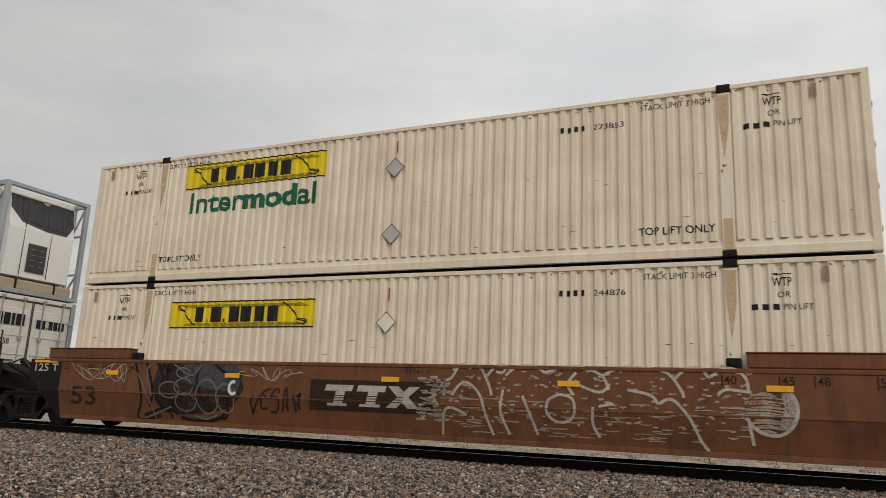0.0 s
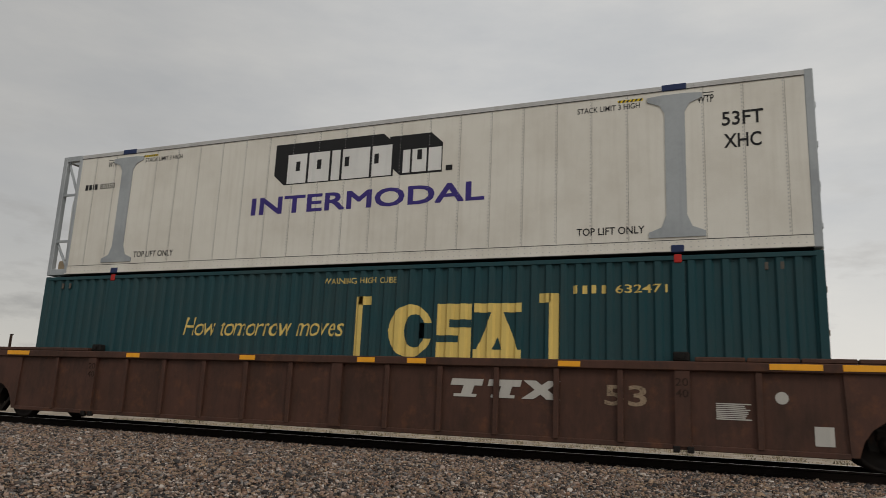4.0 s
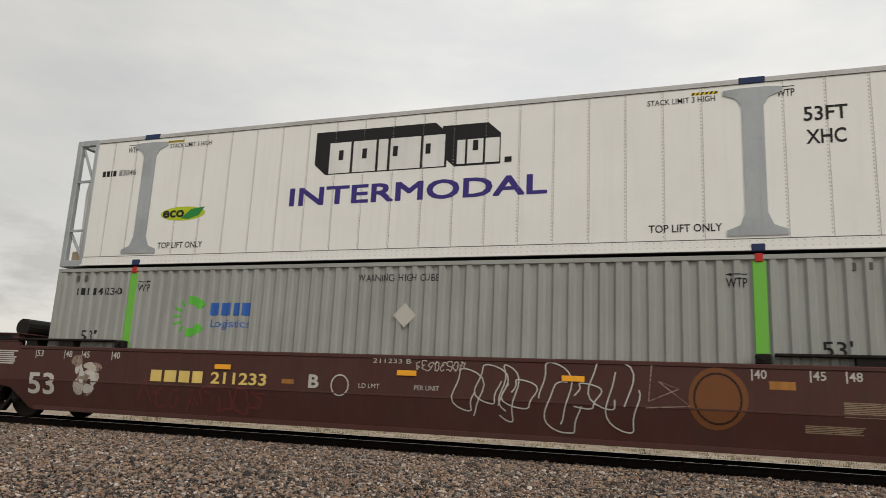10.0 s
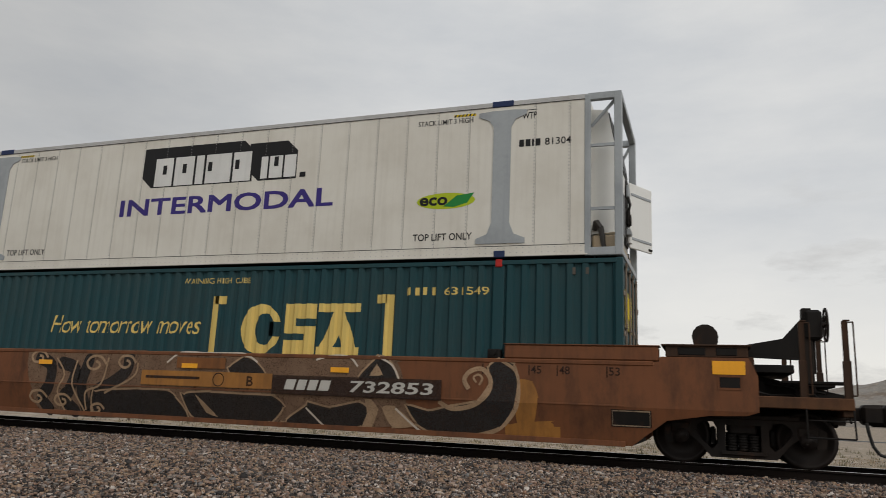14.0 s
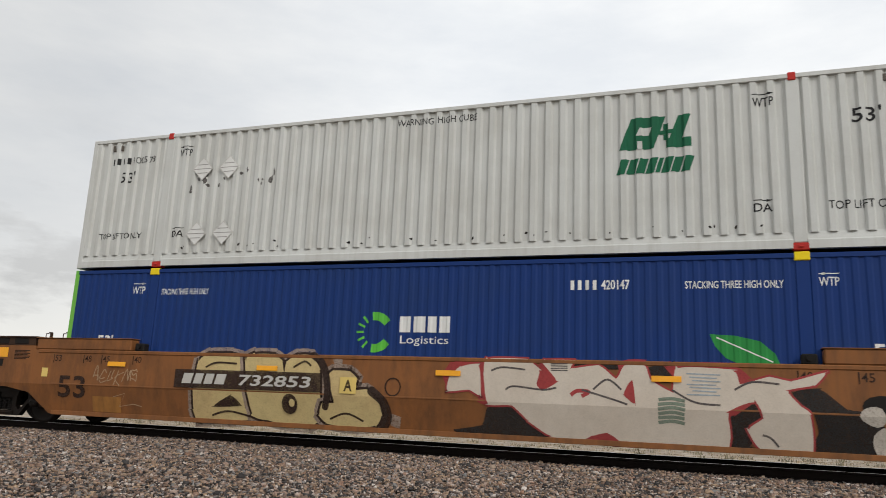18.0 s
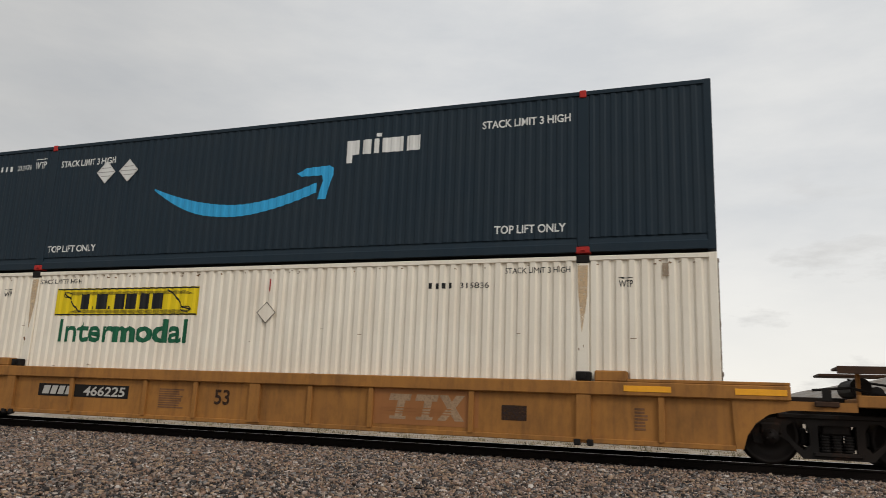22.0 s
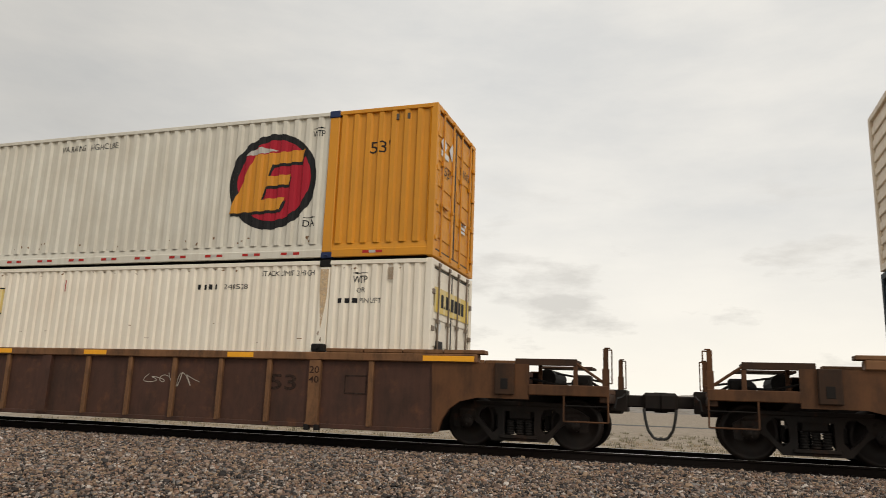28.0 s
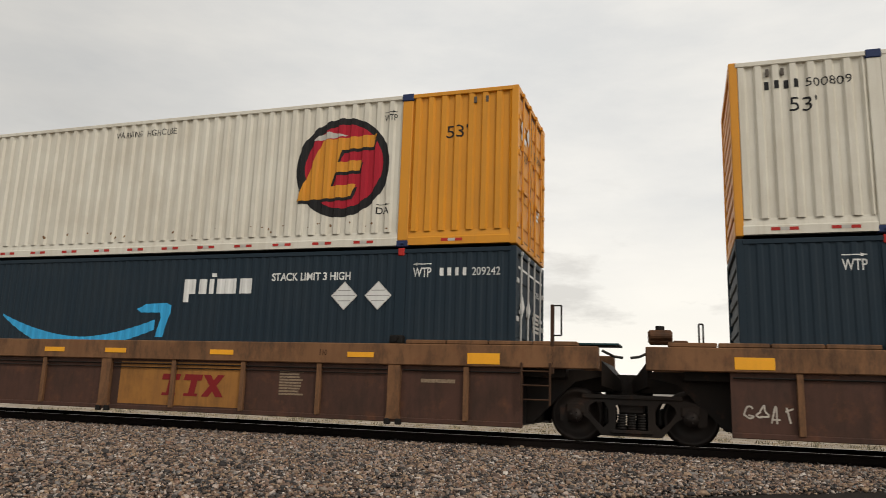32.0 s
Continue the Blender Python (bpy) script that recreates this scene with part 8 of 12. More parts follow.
def hatch(car, x, z, rx, rz, seed, mat, lift, level=True, n=16, w=0.022):
    """A patch of short sprayed lines inside an oval."""
    rnd, art = random.Random(seed), []
    for i in range(n):
        u = -0.92 + 1.84 * (i + rnd.uniform(-0.3, 0.3)) / (n - 1)
        half = math.sqrt(max(0.02, 1 - u * u))
        a, b = -half * rnd.uniform(0.45, 1.0), half * rnd.uniform(0.45, 1.0)
        if level:
            pts = [(x + rx * a, z + rz * u), (x + rx * (a + b) / 2, z + rz * u + 0.015), (x + rx * b, z + rz * u - 0.01)]
        else:
            pts = [(x + rx * u, z + rz * a), (x + rx * u + 0.015, z + rz * (a + b) / 2), (x + rx * u - 0.01, z + rz * b)]
        art += ribbon(pts, w * rnd.uniform(0.6, 1.3), taper=True)
    put(car, art, mat, None, "spray_hatching", lift, y=-SIDE)["kind"] = "stuff"


def lobe(car, x, z, rx, rz, n):
    """One swollen grey letter stroke with a dark rim and hatched shine."""
    lift = 0.0085 + 0.0006 * n
    edge = oval(x, z, rx, rz, 26, 0.03, n)
    put(car, poly(edge), STEELFILL, None, "spray_fill", lift, y=-SIDE)
    put(car, ribbon(edge, 0.034, True), NAVY_SPRAY, None, "spray_outline", lift + 0.0002, y=-SIDE)
    rows = max(6, int(rz * 26))
    hatch(car, x, z, rx * 0.86, rz * 0.88, 60 + n, SLATELINE, lift + 0.0003, True, rows, 0.026)
    hatch(car, x, z + 0.02, rx * 0.8, rz * 0.85, 90 + n, CHALKWHITE, lift + 0.0004, True, rows, 0.020)


def hand_letters(car, s, x0, x1, z0, z1, mat, w, lift, y=-SIDE, dx=0.0, dz=0.0):
    """Fat sprayed letters drawn stroke by stroke."""
    wid = [0.5 if ch == "I" else 1.0 for ch in s]
    k = (x1 - x0) / (sum(wid) + 0.12 * (len(s) - 1))
    x, n = x0, 0
    rnd = random.Random(s)
    jig = 0.24 if w < 0.05 else 0.0
    for ch, a in zip(s, wid):
        up = rnd.uniform(-0.5, 0.5) * jig * (z1 - z0)
        for st in STROKES[ch]:
            put(car, brushed([(x + (p + jig * (0.9 * (q - 0.5) + rnd.uniform(-1, 1))) * a * k + dx, up + z0 + (q + rnd.uniform(-jig, jig) * 0.8) * (z1 - z0) + dz) for p, q in st], w), mat, None, "spray_stroke", lift + 0.0003 * n, y=y)
            n += 1
        x += (a + 0.12) * k


def piece(car, s, x0, x1, z0, z1, layers, y=-SIDE, hatch=None, seed=1, dense=11):
    """A lettered spray piece: layers of (paint, stroke width) from the halo inwards, then short hatching."""
    pad = layers[0][1] * 0.42
    for i, (mat, w) in enumerate(layers):
        hand_letters(car, s, x0 + pad, x1 - pad, z0 + pad, z1 - pad, mat, w, 0.008 + 0.006 * i, y)
    if hatch:
        rnd = random.Random(seed)
        art = []
        for _ in range(int((x1 - x0) * dense)):
            a, b = rnd.uniform(x0 + pad, x1 - pad), rnd.uniform(z0 + pad, z1 - pad)
            h = rnd.uniform(0.05, 0.16)
            art += ribbon([(a, b), (a + rnd.uniform(-0.04, 0.04), b + h)], 0.022, taper=True)
        put(car, art, hatch, None, "spray_hatching", 0.010 + 0.006 * len(layers), y=y)


def curls(car, x0, x1, z0, z1, n, seed, ink, w=0.05, y=-SIDE, lift=0.018):
    """Scrolls that end in a spiral."""
    rnd = random.Random(seed)
    for k in range(n):
        cx, cz = x0 + (x1 - x0) * (k + rnd.uniform(0.3, 0.7)) / n, rnd.choice((z0 + 0.28, z1 - 0.26)) + rnd.uniform(-0.06, 0.06)
        r, d, ph = rnd.uniform(0.13, 0.22), rnd.choice((-1, 1)), rnd.uniform(0, 6.28)
        spiral = [(cx + r * (1 - i / 26) * math.cos(ph + d * i * 0.42), cz + r * (1 - i / 26) * math.sin(ph + d * i * 0.42)) for i in range(24)]
        end = (cx + rnd.uniform(-0.5, 0.5), z0 + 0.04 if cz > (z0 + z1) / 2 else z1 - 0.04)
        m = ((spiral[0][0] + end[0]) / 2 + rnd.uniform(-0.12, 0.12), (spiral[0][1] + end[1]) / 2)
        put(car, ribbon([end, m] + spiral, w, taper=True), ink, None, "spray_swirl", lift + 0.0003 * k, y=y)


def loops(car, x0, x1, z0, z1, n, seed, ink, w=0.02, y=-SIDE, lift=0.012):
    """Loose overlapping outline letters in one thin spray line."""
    rnd = random.Random(seed)
    step = (x1 - x0) / n
    for k in range(n):
        cx, cz = x0 + step * (k + rnd.uniform(0.1, 0.9)), (z0 + z1) / 2 + rnd.uniform(-0.22, 0.22)
        rx, rz = rnd.uniform(0.16, 0.42), (z1 - z0) * rnd.uniform(0.2, 0.5)
        a0, span = rnd.uniform(0, 6.28), rnd.uniform(4.6, 7.6)
        pts = []
        for i in range(25):
            a = a0 + span * i / 24
            pts.append((cx + rx * math.cos(a) * (1 - 0.02 * i) + 0.06 * math.sin(3 * a), min(z1, max(z0, cz + rz * math.sin(a) * (1 - 0.012 * i)))))
        put(car, ribbon(pts, w), ink, None, "spray_line", lift + 0.0004 * k, y=y)


# unit 1
cream_box(-8.549, HIGH_Z, "273853", True, True, 0.17)
cream_box(-8.549, LOW_Z, "244876", False, True, 0.0)
c1 = slab_car(-8.549, BROWN, "art", "cpl", "rusty brown smooth-sided well car covered in spray tags")
pool_logo(c1, -1.2, 0.9, 0.72, 1.10, SPRAY, UMBER)
blob(c1, [(-5.2, 1.40), (-4.2, 1.44), (-3.4, 1.44), (-3.12, 1.25), (-3.02, 0.95), (-3.3, 0.62), (-3.9, 0.48), (-4.6, 0.42), (-5.1, 0.55), (-5.35, 0.9)], SOOTMIST, 0.005)
blob(c1, [(-4.5, 1.46), (-3.35, 1.48), (-3.1, 1.2), (-3.2, 0.92), (-3.9, 0.95), (-4.5, 1.1)], SLATEMIST, 0.0058)
stroke(c1, [(-5.3, 1.46), (-5.1, 1.1), (-5.25, 0.7), (-4.9, 0.45)], SOOT, 0.07, 0.009)
stroke(c1, [(-4.6, 0.36), (-4.1, 0.30), (-3.6, 0.38), (-3.45, 0.52)], SOOT, 0.07, 0.009)
stroke(c1, [(-4.1, 1.47), (-4.2, 1.1), (-4.0, 0.7)], SOOT, 0.06, 0.0092)
stroke(c1, [(-5.92, 1.45), (-5.66, 0.76), (-5.76, 0.29), (-5.12, 0.37)], SOOT, 0.06, 0.009)
stroke(c1, [(-5.61, 1.46), (-5.36, 0.89), (-5.43, 0.54)], SOOT, 0.06, 0.009)
stroke(c1, [(-5.17, 1.46), (-4.96, 1.27), (-4.8, 1.46)], SOOT, 0.06, 0.009)
stroke(c1, [(-3.82, 1.48), (-3.48, 1.27), (-3.02, 1.24)], SOOT, 0.06, 0.009)
stroke(c1, [(-5.59, 0.36), (-4.99, 0.53), (-4.81, 0.33)], SOOT, 0.06, 0.009)
stroke(c1, [(-4.99, 1.45), (-4.94, 0.78), (-4.67, 0.4)], SOOT, 0.06, 0.009)
stroke(c1, [(-3.36, 0.94), (-3.4, 0.45), (-3.53, 0.37)], SOOT, 0.06, 0.009)
stroke(c1, [(-4.29, 0.97), (-4.33, 0.86), (-4.49, 0.81), (-4.66, 0.84), (-4.77, 0.94), (-4.74, 1.05), (-4.6, 1.13), (-4.43, 1.11), (-4.31, 1.02)], GREYLINE, 0.03, 0.011)
stroke(c1, [(-4.19, 0.67), (-4.24, 0.55), (-4.41, 0.49), (-4.6, 0.52), (-4.72, 0.63), (-4.69, 0.76), (-4.54, 0.84), (-4.34, 0.82), (-4.21, 0.72)], GREYLINE, 0.03, 0.011)
stroke(c1, [(-3.61, 0.8), (-3.66, 0.58), (-3.84, 0.46), (-4.05, 0.53), (-4.18, 0.74), (-4.16, 0.98), (-4, 1.12), (-3.8, 1.09), (-3.64, 0.89)], GREYLINE, 0.03, 0.011)
stroke(c1, [(-3.22, 0.78), (-3.25, 0.58), (-3.39, 0.49), (-3.55, 0.55), (-3.66, 0.72), (-3.65, 0.93), (-3.52, 1.05), (-3.36, 1.02), (-3.24, 0.86)], GREYLINE, 0.03, 0.011)
stroke(c1, [(-4.63, 0.91), (-4.68, 0.79), (-4.86, 0.74), (-5.05, 0.77), (-5.17, 0.87), (-5.14, 0.99), (-4.99, 1.06), (-4.78, 1.04), (-4.65, 0.95)], GREYLINE, 0.03, 0.011)
stroke(c1, [(-4.39, 1.25), (-4.43, 1.19), (-4.54, 1.15), (-4.68, 1.17), (-4.75, 1.24), (-4.73, 1.31), (-4.63, 1.35), (-4.5, 1.34), (-4.4, 1.29)], GREYLINE, 0.03, 0.011)
stroke(c1, [(-5.83, 1.23), (-5.46, 0.71), (-5.27, 0.32)], GREYLINE, 0.03, 0.0115)
stroke(c1, [(-5.37, 0.77), (-5.56, 1.29), (-5.36, 1.45)], GREYLINE, 0.03, 0.0115)
stroke(c1, [(-4.83, 1.42), (-4.34, 1.2), (-4.08, 1.47)], GREYLINE, 0.03, 0.0115)
stroke(c1, [(-5.58, 0.3), (-4.84, 0.56)], GREYLINE, 0.03, 0.0115)
stroke(c1, [(-4.22, 0.41), (-3.92, 0.35), (-3.65, 0.44)], GREYLINE, 0.03, 0.0115)
stroke(c1, [(1.3, 0.97), (1.34, 1.21), (1.44, 1.28), (1.59, 1.49), (1.75, 1.49), (1.96, 1.46), (2.12, 1.18), (2.18, 1)], SPRAY, 0.045, 0.010)
stroke(c1, [(1.45, 0.98), (1.6, 1.17), (1.76, 1.19), (1.97, 0.99), (2.09, 0.62), (2.2, 0.35)], SPRAY, 0.045, 0.010)
stroke(c1, [(2.07, 1.3), (2.26, 1.49), (2.42, 1.49), (2.37, 1.38), (2.25, 1.39)], SPRAY, 0.045, 0.010)
stroke(c1, [(2.42, 1.33), (2.62, 1.48), (2.91, 1.49), (3.1, 1.39)], SPRAY, 0.045, 0.010)
stroke(c1, [(3.1, 1.39), (3.43, 1.49), (3.71, 1.49), (4.03, 1.36), (4.14, 1.14)], SPRAY, 0.045, 0.010)
stroke(c1, [(3.58, 1.04), (3.48, 1.22), (3.62, 1.4)], SPRAY, 0.045, 0.010)
stroke(c1, [(3.53, 1.26), (3.98, 1.1), (4.16, 1.23)], SPRAY, 0.045, 0.010)
stroke(c1, [(3.98, 1.33), (4.34, 1.49), (4.69, 1.49), (5.03, 1.42), (5.23, 1.17), (5.27, 1.05)], SPRAY, 0.045, 0.010)
stroke(c1, [(5.15, 1.34), (5.32, 1.49), (5.53, 1.49), (5.64, 1.37), (5.81, 1.49), (6, 1.49), (6.15, 1.36), (6.18, 1.18)], SPRAY, 0.045, 0.010)
stroke(c1, [(4.89, 0.95), (5.1, 1.02), (5.34, 0.76), (5.49, 0.44), (5.6, 0.28)], SPRAY, 0.045, 0.010)
stroke(c1, [(3.89, 0.87), (3.88, 0.61), (3.98, 0.4)], SPRAY, 0.045, 0.010)
stroke(c1, [(3.98, 0.88), (4.2, 0.93)], SPRAY, 0.045, 0.010)
stroke(c1, [(2.38, 1.1), (2.34, 0.73), (2.49, 0.37)], SPRAY, 0.045, 0.010)
stroke(c1, [(1.27, 0.31), (1.31, 0.69), (1.46, 0.77), (1.73, 0.66)], SPRAY, 0.045, 0.010)
stroke(c1, [(5.75, 1.1), (5.87, 1.19), (6.22, 1.16)], SPRAY, 0.045, 0.010)
stroke(c1, [(6.16, 0.79), (6.22, 0.4)], SPRAY, 0.045, 0.010)
stroke(c1, [(4.43, 1.15), (4.77, 1.08), (4.89, 0.95)], SPRAY, 0.045, 0.010)
stroke(c1, [(2.72, 1.01), (2.87, 0.66), (2.97, 0.39)], SPRAY, 0.045, 0.010)
stroke(c1, [(3.34, 1.05), (3.55, 0.99), (3.59, 0.77), (3.48, 0.63), (3.29, 0.62), (3.14, 0.74), (3.16, 0.95), (3.34, 1.05)], SPRAY, 0.045, 0.010)
stroke(c1, [(6.13, 0.79), (6.31, 0.6), (6.56, 0.56), (6.75, 0.7), (6.82, 0.94), (6.74, 1.16), (6.56, 1.21)], SPRAY, 0.05, 0.0105)
stroke(c1, [(6.7, 1.13), (6.73, 0.94), (6.66, 0.72)], HAZE, 0.16, 0.008)
dashes(c1, 1.4, 6.2, 0.55, 1.45, 190, 31, HAZE, 0.0085, 0.10, 0.034)
dashes(c1, 1.2, 6.1, 0.38, 0.95, 80, 32, HAZE, 0.0075, 0.40, 0.020)
dashes(c1, 0.75, 1.3, 0.55, 1.3, 60, 33, HAZE, 0.0125, 0.22, 0.045)
hatch(c1, 6.4, 0.88, 0.34, 0.30, 34, HAZE, 0.0095, True, 14, 0.035)
hand_letters(c1, "UESAR", -2.85, -1.6, 0.55, 0.98, UMBER, 0.045, 0.009)
tag(c1, -7.7, -6.1, 1.0, 1.45, 6, SPRAY, 2, 0.012)
tag(c1, -3.2, -1.6, 1.12, 1.42, 16, SPRAY, 1, 0.012)
put(c1, ribbon(oval(-3.25, 0.98, 0.10, 0.12, 16)[3:15], 0.06), WHITE, None, "spray_tag", 0.022, y=-SIDE)
stencil(c1, "53", -7.75, -7.0, 0.52, 0.92, UMBER)
stencil(c1, "733141 C", 0.45, 1.05, 1.34, 1.41, UMBER, 0.0)
gauge_marks(c1, UMBER, -SIDE)
reflectors(c1, (-6.55, -3.3, 0.25, 3.5, 6.6), -SIDE - 0.02, 1.22)

# unit 2
panel_box(-28.017, HIGH_Z, "82612", True)
panel_box(-28.017, LOW_Z, "82758", False)
c2 = slab_car(-28.017, BROWN, "cpl", "art", "rusty brown smooth-sided well car with an aqua spray piece", ("L", -10.82, 2.03, 0.25))
blob(c2, [(1.06, 0.36), (0.84, 0.61), (1.11, 1.05), (1.34, 1.44), (1.78, 1.48), (4.6, 1.49), (5.29, 1.49), (5.8, 1.41), (5.96, 1.15), (6.56, 1.13), (6.67, 0.85), (6.89, 0.54), (7, 0.34), (5.95, 0.30), (3.39, 0.30), (1.95, 0.30)], NAVY_SPRAY, 0.005)
blob(c2, [(1.45, 1.27), (1.5, 1.49), (1.86, 1.49), (1.97, 1.43), (2.27, 1.41), (2.46, 1.22), (2.46, 1), (2.37, 0.87), (2.58, 0.73), (2.67, 0.51), (2.61, 0.33), (2.15, 0.29), (1.57, 0.35), (1.35, 0.5), (1.46, 0.63), (1.71, 0.7), (1.7, 0.93), (1.5, 1.01)], TEALFILL, 0.008, BRAITLINE)
blob(c2, [(2.56, 0.98), (2.63, 1.27), (2.68, 1.49), (2.95, 1.49), (3.05, 1.49), (3.07, 1.35), (3.27, 1.31), (3.41, 1.18), (3.41, 1.02), (3.28, 0.92), (3.45, 0.8), (3.58, 0.58), (3.73, 0.4), (3.3, 0.28), (3.05, 0.53), (2.95, 0.62), (2.92, 0.34), (2.64, 0.33), (2.66, 0.64)], TEALFILL, 0.010, BRAITLINE)
blob(c2, [(3.32, 1.02), (3.36, 1.42), (3.42, 1.49), (3.7, 1.49), (3.8, 1.38), (4.07, 1.43), (4.3, 1.36), (4.4, 1.04), (4.45, 0.56), (4.3, 0.52), (4.12, 0.57), (4.01, 0.53), (3.81, 0.52), (3.64, 0.73), (3.65, 0.91), (3.82, 1.03)], TEALFILL, 0.012, BRAITLINE)
blob(c2, [(4.33, 1.04), (4.52, 1.17), (4.74, 1.14), (4.8, 0.77), (4.84, 0.35), (4.51, 0.36), (4.43, 0.52)], TEALFILL, 0.014, BRAITLINE)
blob(c2, [(4.51, 1.38), (4.62, 1.49), (4.77, 1.49), (4.84, 1.36), (4.76, 1.22), (4.61, 1.2)], DEEPBLUE, 0.0165, BRAITLINE)
blob(c2, [(5.3, 0.93), (5.66, 1.1), (5.99, 1.02), (6.19, 0.72), (6.26, 0.31), (5.81, 0.28), (5.35, 0.38), (5.25, 0.69)], TEALFILL, 0.016, BRAITLINE)
blob(c2, [(4.85, 1.49), (5.15, 1.49), (5.28, 1.35), (5.64, 1.3), (5.74, 1.17), (5.69, 0.87), (5.38, 0.96), (5.2, 0.93), (5.25, 0.6), (5.32, 0.36), (4.91, 0.36), (4.83, 0.63), (4.87, 1.06), (4.78, 1.27)], TEALFILL, 0.018, BRAITLINE)
blob(c2, [(1.98, 1.17), (2.2, 1.13), (2.28, 1.01), (2.19, 0.92), (2.01, 0.9)], NAVY_SPRAY, 0.0225, ((SPRAY, 0.07),))
blob(c2, [(2.06, 0.77), (2.21, 0.74), (2.28, 0.62), (2.21, 0.53), (2.08, 0.53)], NAVY_SPRAY, 0.0225, ((SPRAY, 0.07),))
blob(c2, [(2.83, 1.15), (2.98, 1.14), (3.01, 1.01), (2.87, 0.93)], NAVY_SPRAY, 0.0225, ((SPRAY, 0.07),))
blob(c2, [(3.84, 1.04), (3.98, 1.1), (4.07, 1.04), (3.98, 0.96), (3.85, 0.94)], NAVY_SPRAY, 0.0225, ((SPRAY, 0.07),))
blob(c2, [(3.88, 0.78), (4.02, 0.82), (4.04, 0.7), (3.96, 0.64)], NAVY_SPRAY, 0.0225, ((SPRAY, 0.07),))
stroke(c2, [(5.69, 0.72), (5.56, 0.63), (5.47, 0.74), (5.57, 0.87), (5.74, 0.84), (5.81, 0.69), (5.7, 0.54)], SPRAY, 0.035, 0.023)
blob(c2, [(4.87, 1.06), (5.17, 1.06), (5.23, 0.64), (5.28, 0.41), (4.95, 0.42)], GREYGREEN, 0.0225)
stroke(c2, [(1.68, 1.27), (1.93, 1.32), (2.19, 1.26), (2.35, 1.14)], AQUA, 0.1, 0.0215)
stroke(c2, [(3.61, 1.42), (3.53, 1.24), (3.53, 1.02)], DEEPBLUE, 0.09, 0.0135)
stroke(c2, [(5.37, 1.24), (5.56, 1.21), (5.64, 1.08)], DEEPBLUE, 0.09, 0.0235)
stroke(c2, [(4.58, 0.59), (4.75, 0.48)], DEEPBLUE, 0.05, 0.0235)
stroke(c2, [(4.73, 0.59), (4.6, 0.48)], DEEPBLUE, 0.05, 0.0238)
hand_letters(c2, "BRAI", 1.72, 2.5, 1.2, 1.36, DEEPBLUE, 0.018, 0.027)
tag(c2, 6.35, 7.0, 0.35, 0.85, 45, SPRAY, 2, 0.02)
loops(c2, -1.9, 1.3, 0.5, 1.46, 10, 51, SPRAY, 0.022)
dashes(c2, -1.2, 1.2, 0.42, 1.4, 80, 52, SPRAY, 0.0085, 0.07, 0.05)
dashes(c2, -1.6, 1.2, 0.45, 1.45, 90, 53, HAZE, 0.006, 0.3, 0.03)
plate_mark(c2, -5.0, -2.07, 0.90, 1.20, UMBER)
put(c2, blocks((0.8, 0.7, 0.7, 0.8), -4.88, -4.0, 0.96, 1.14, 0.2), PALE, None, "owner_blocks", 0.012, y=-SIDE)
stencil(c2, "733141", -3.6, -2.2, 0.96, 1.14, PALE)
stencil(c2, "B", -1.35, -1.05, 0.88, 1.14, UMBER, 0.03)
tag(c2, -8.2, -7.0, 1.12, 1.44, 57, SPRAY, 2, 0.012)
tag(c2, -7.0, -5.9, 1.12, 1.42, 56, SPRAY, 3, 0.012)
tag(c2, -5.7, -3.9, 1.1, 1.46, 58, SPRAY, 2, 0.014)
tag(c2, -4.0, -2.2, 1.14, 1.47, 59, SPRAY, 3, 0.012)
stencil(c2, "53", -7.9, -7.15, 0.52, 0.92, UMBER, 0.02)
plate_mark(c2, -7.1, -6.3, 0.38, 0.55, OCHRE)
gauge_marks(c2, UMBER, -SIDE)
marks_block(c2, 7.1, 7.8, 0.95, 1.25, 5, PALE)
reflectors(c2, (-6.6, -3.4, 0.2, 3.2, 6.4), -SIDE - 0.02, 1.27)
reflectors(c2, (8.5,), -SIDE, 1.3, 0.42, 0.19)

# unit 3
panel_box(-51.699, HIGH_Z, "82050", False, eco=False)
pine_box(-51.699, LOW_Z, "632471")
c3 = rib_car(-51.699, RUSSET, RUSSET, "cpl", "cpl", "dark russet rib-sided well car")
pool_logo(c3, 2.15, 4.2, 0.85, 1.15, PALE, None, PLATEY)
stencil(c3, "53", 4.85, 5.5, 0.80, 1.12, FADED, 0.02, y=PLATEY)
marks_block(c3, 6.5, 7.0, 0.65, 0.9, 5, PALE, 1, PLATEY)
plate_mark(c3, 7.8, 8.05, 0.35, 0.62, PALE, PLATEY)
reflectors(c3, (-4.9, -2.0, 0.6, 1.6, 4.3), -SIDE - 0.02, 1.43)
reflectors(c3, (7.6, -8.3, 8.55), -SIDE - 0.02, 1.44, 0.7)
put(c3, poly(oval(7.4, 1.0, 0.09, 0.09, 14)), PALE, None, "round_mark", 0.006, y=PLATEY)

# units 4 to 6
u4 = panel_box(-75.381, HIGH_Z, "82797", True)
rnd4 = random.Random(4)
put(u4, [t for _ in range(26) for a in (rnd4.gauss(3.15, 0.3),) for t in ribbon([(a, 2.77), (a + rnd4.uniform(-0.04, 0.02), 2.77 - rnd4.uniform(0.05, 0.28))], rnd4.uniform(0.02, 0.05), taper=True)], flat("soot_streak", (0.33, 0.31, 0.28)), None, "soot_streaks", 0.004, y=-WIDE + 0.01)
blue_box(-75.381, LOW_Z, "530677")
c4 = slab_car(-75.381, MAROON, "art", "cpl", "maroon smooth-sided well car with a bold spray piece", None, True)
hand_letters(c4, "TRIST", 5.0, 8.15, 0.34, 1.36, SPRAY, 0.40, 0.008)
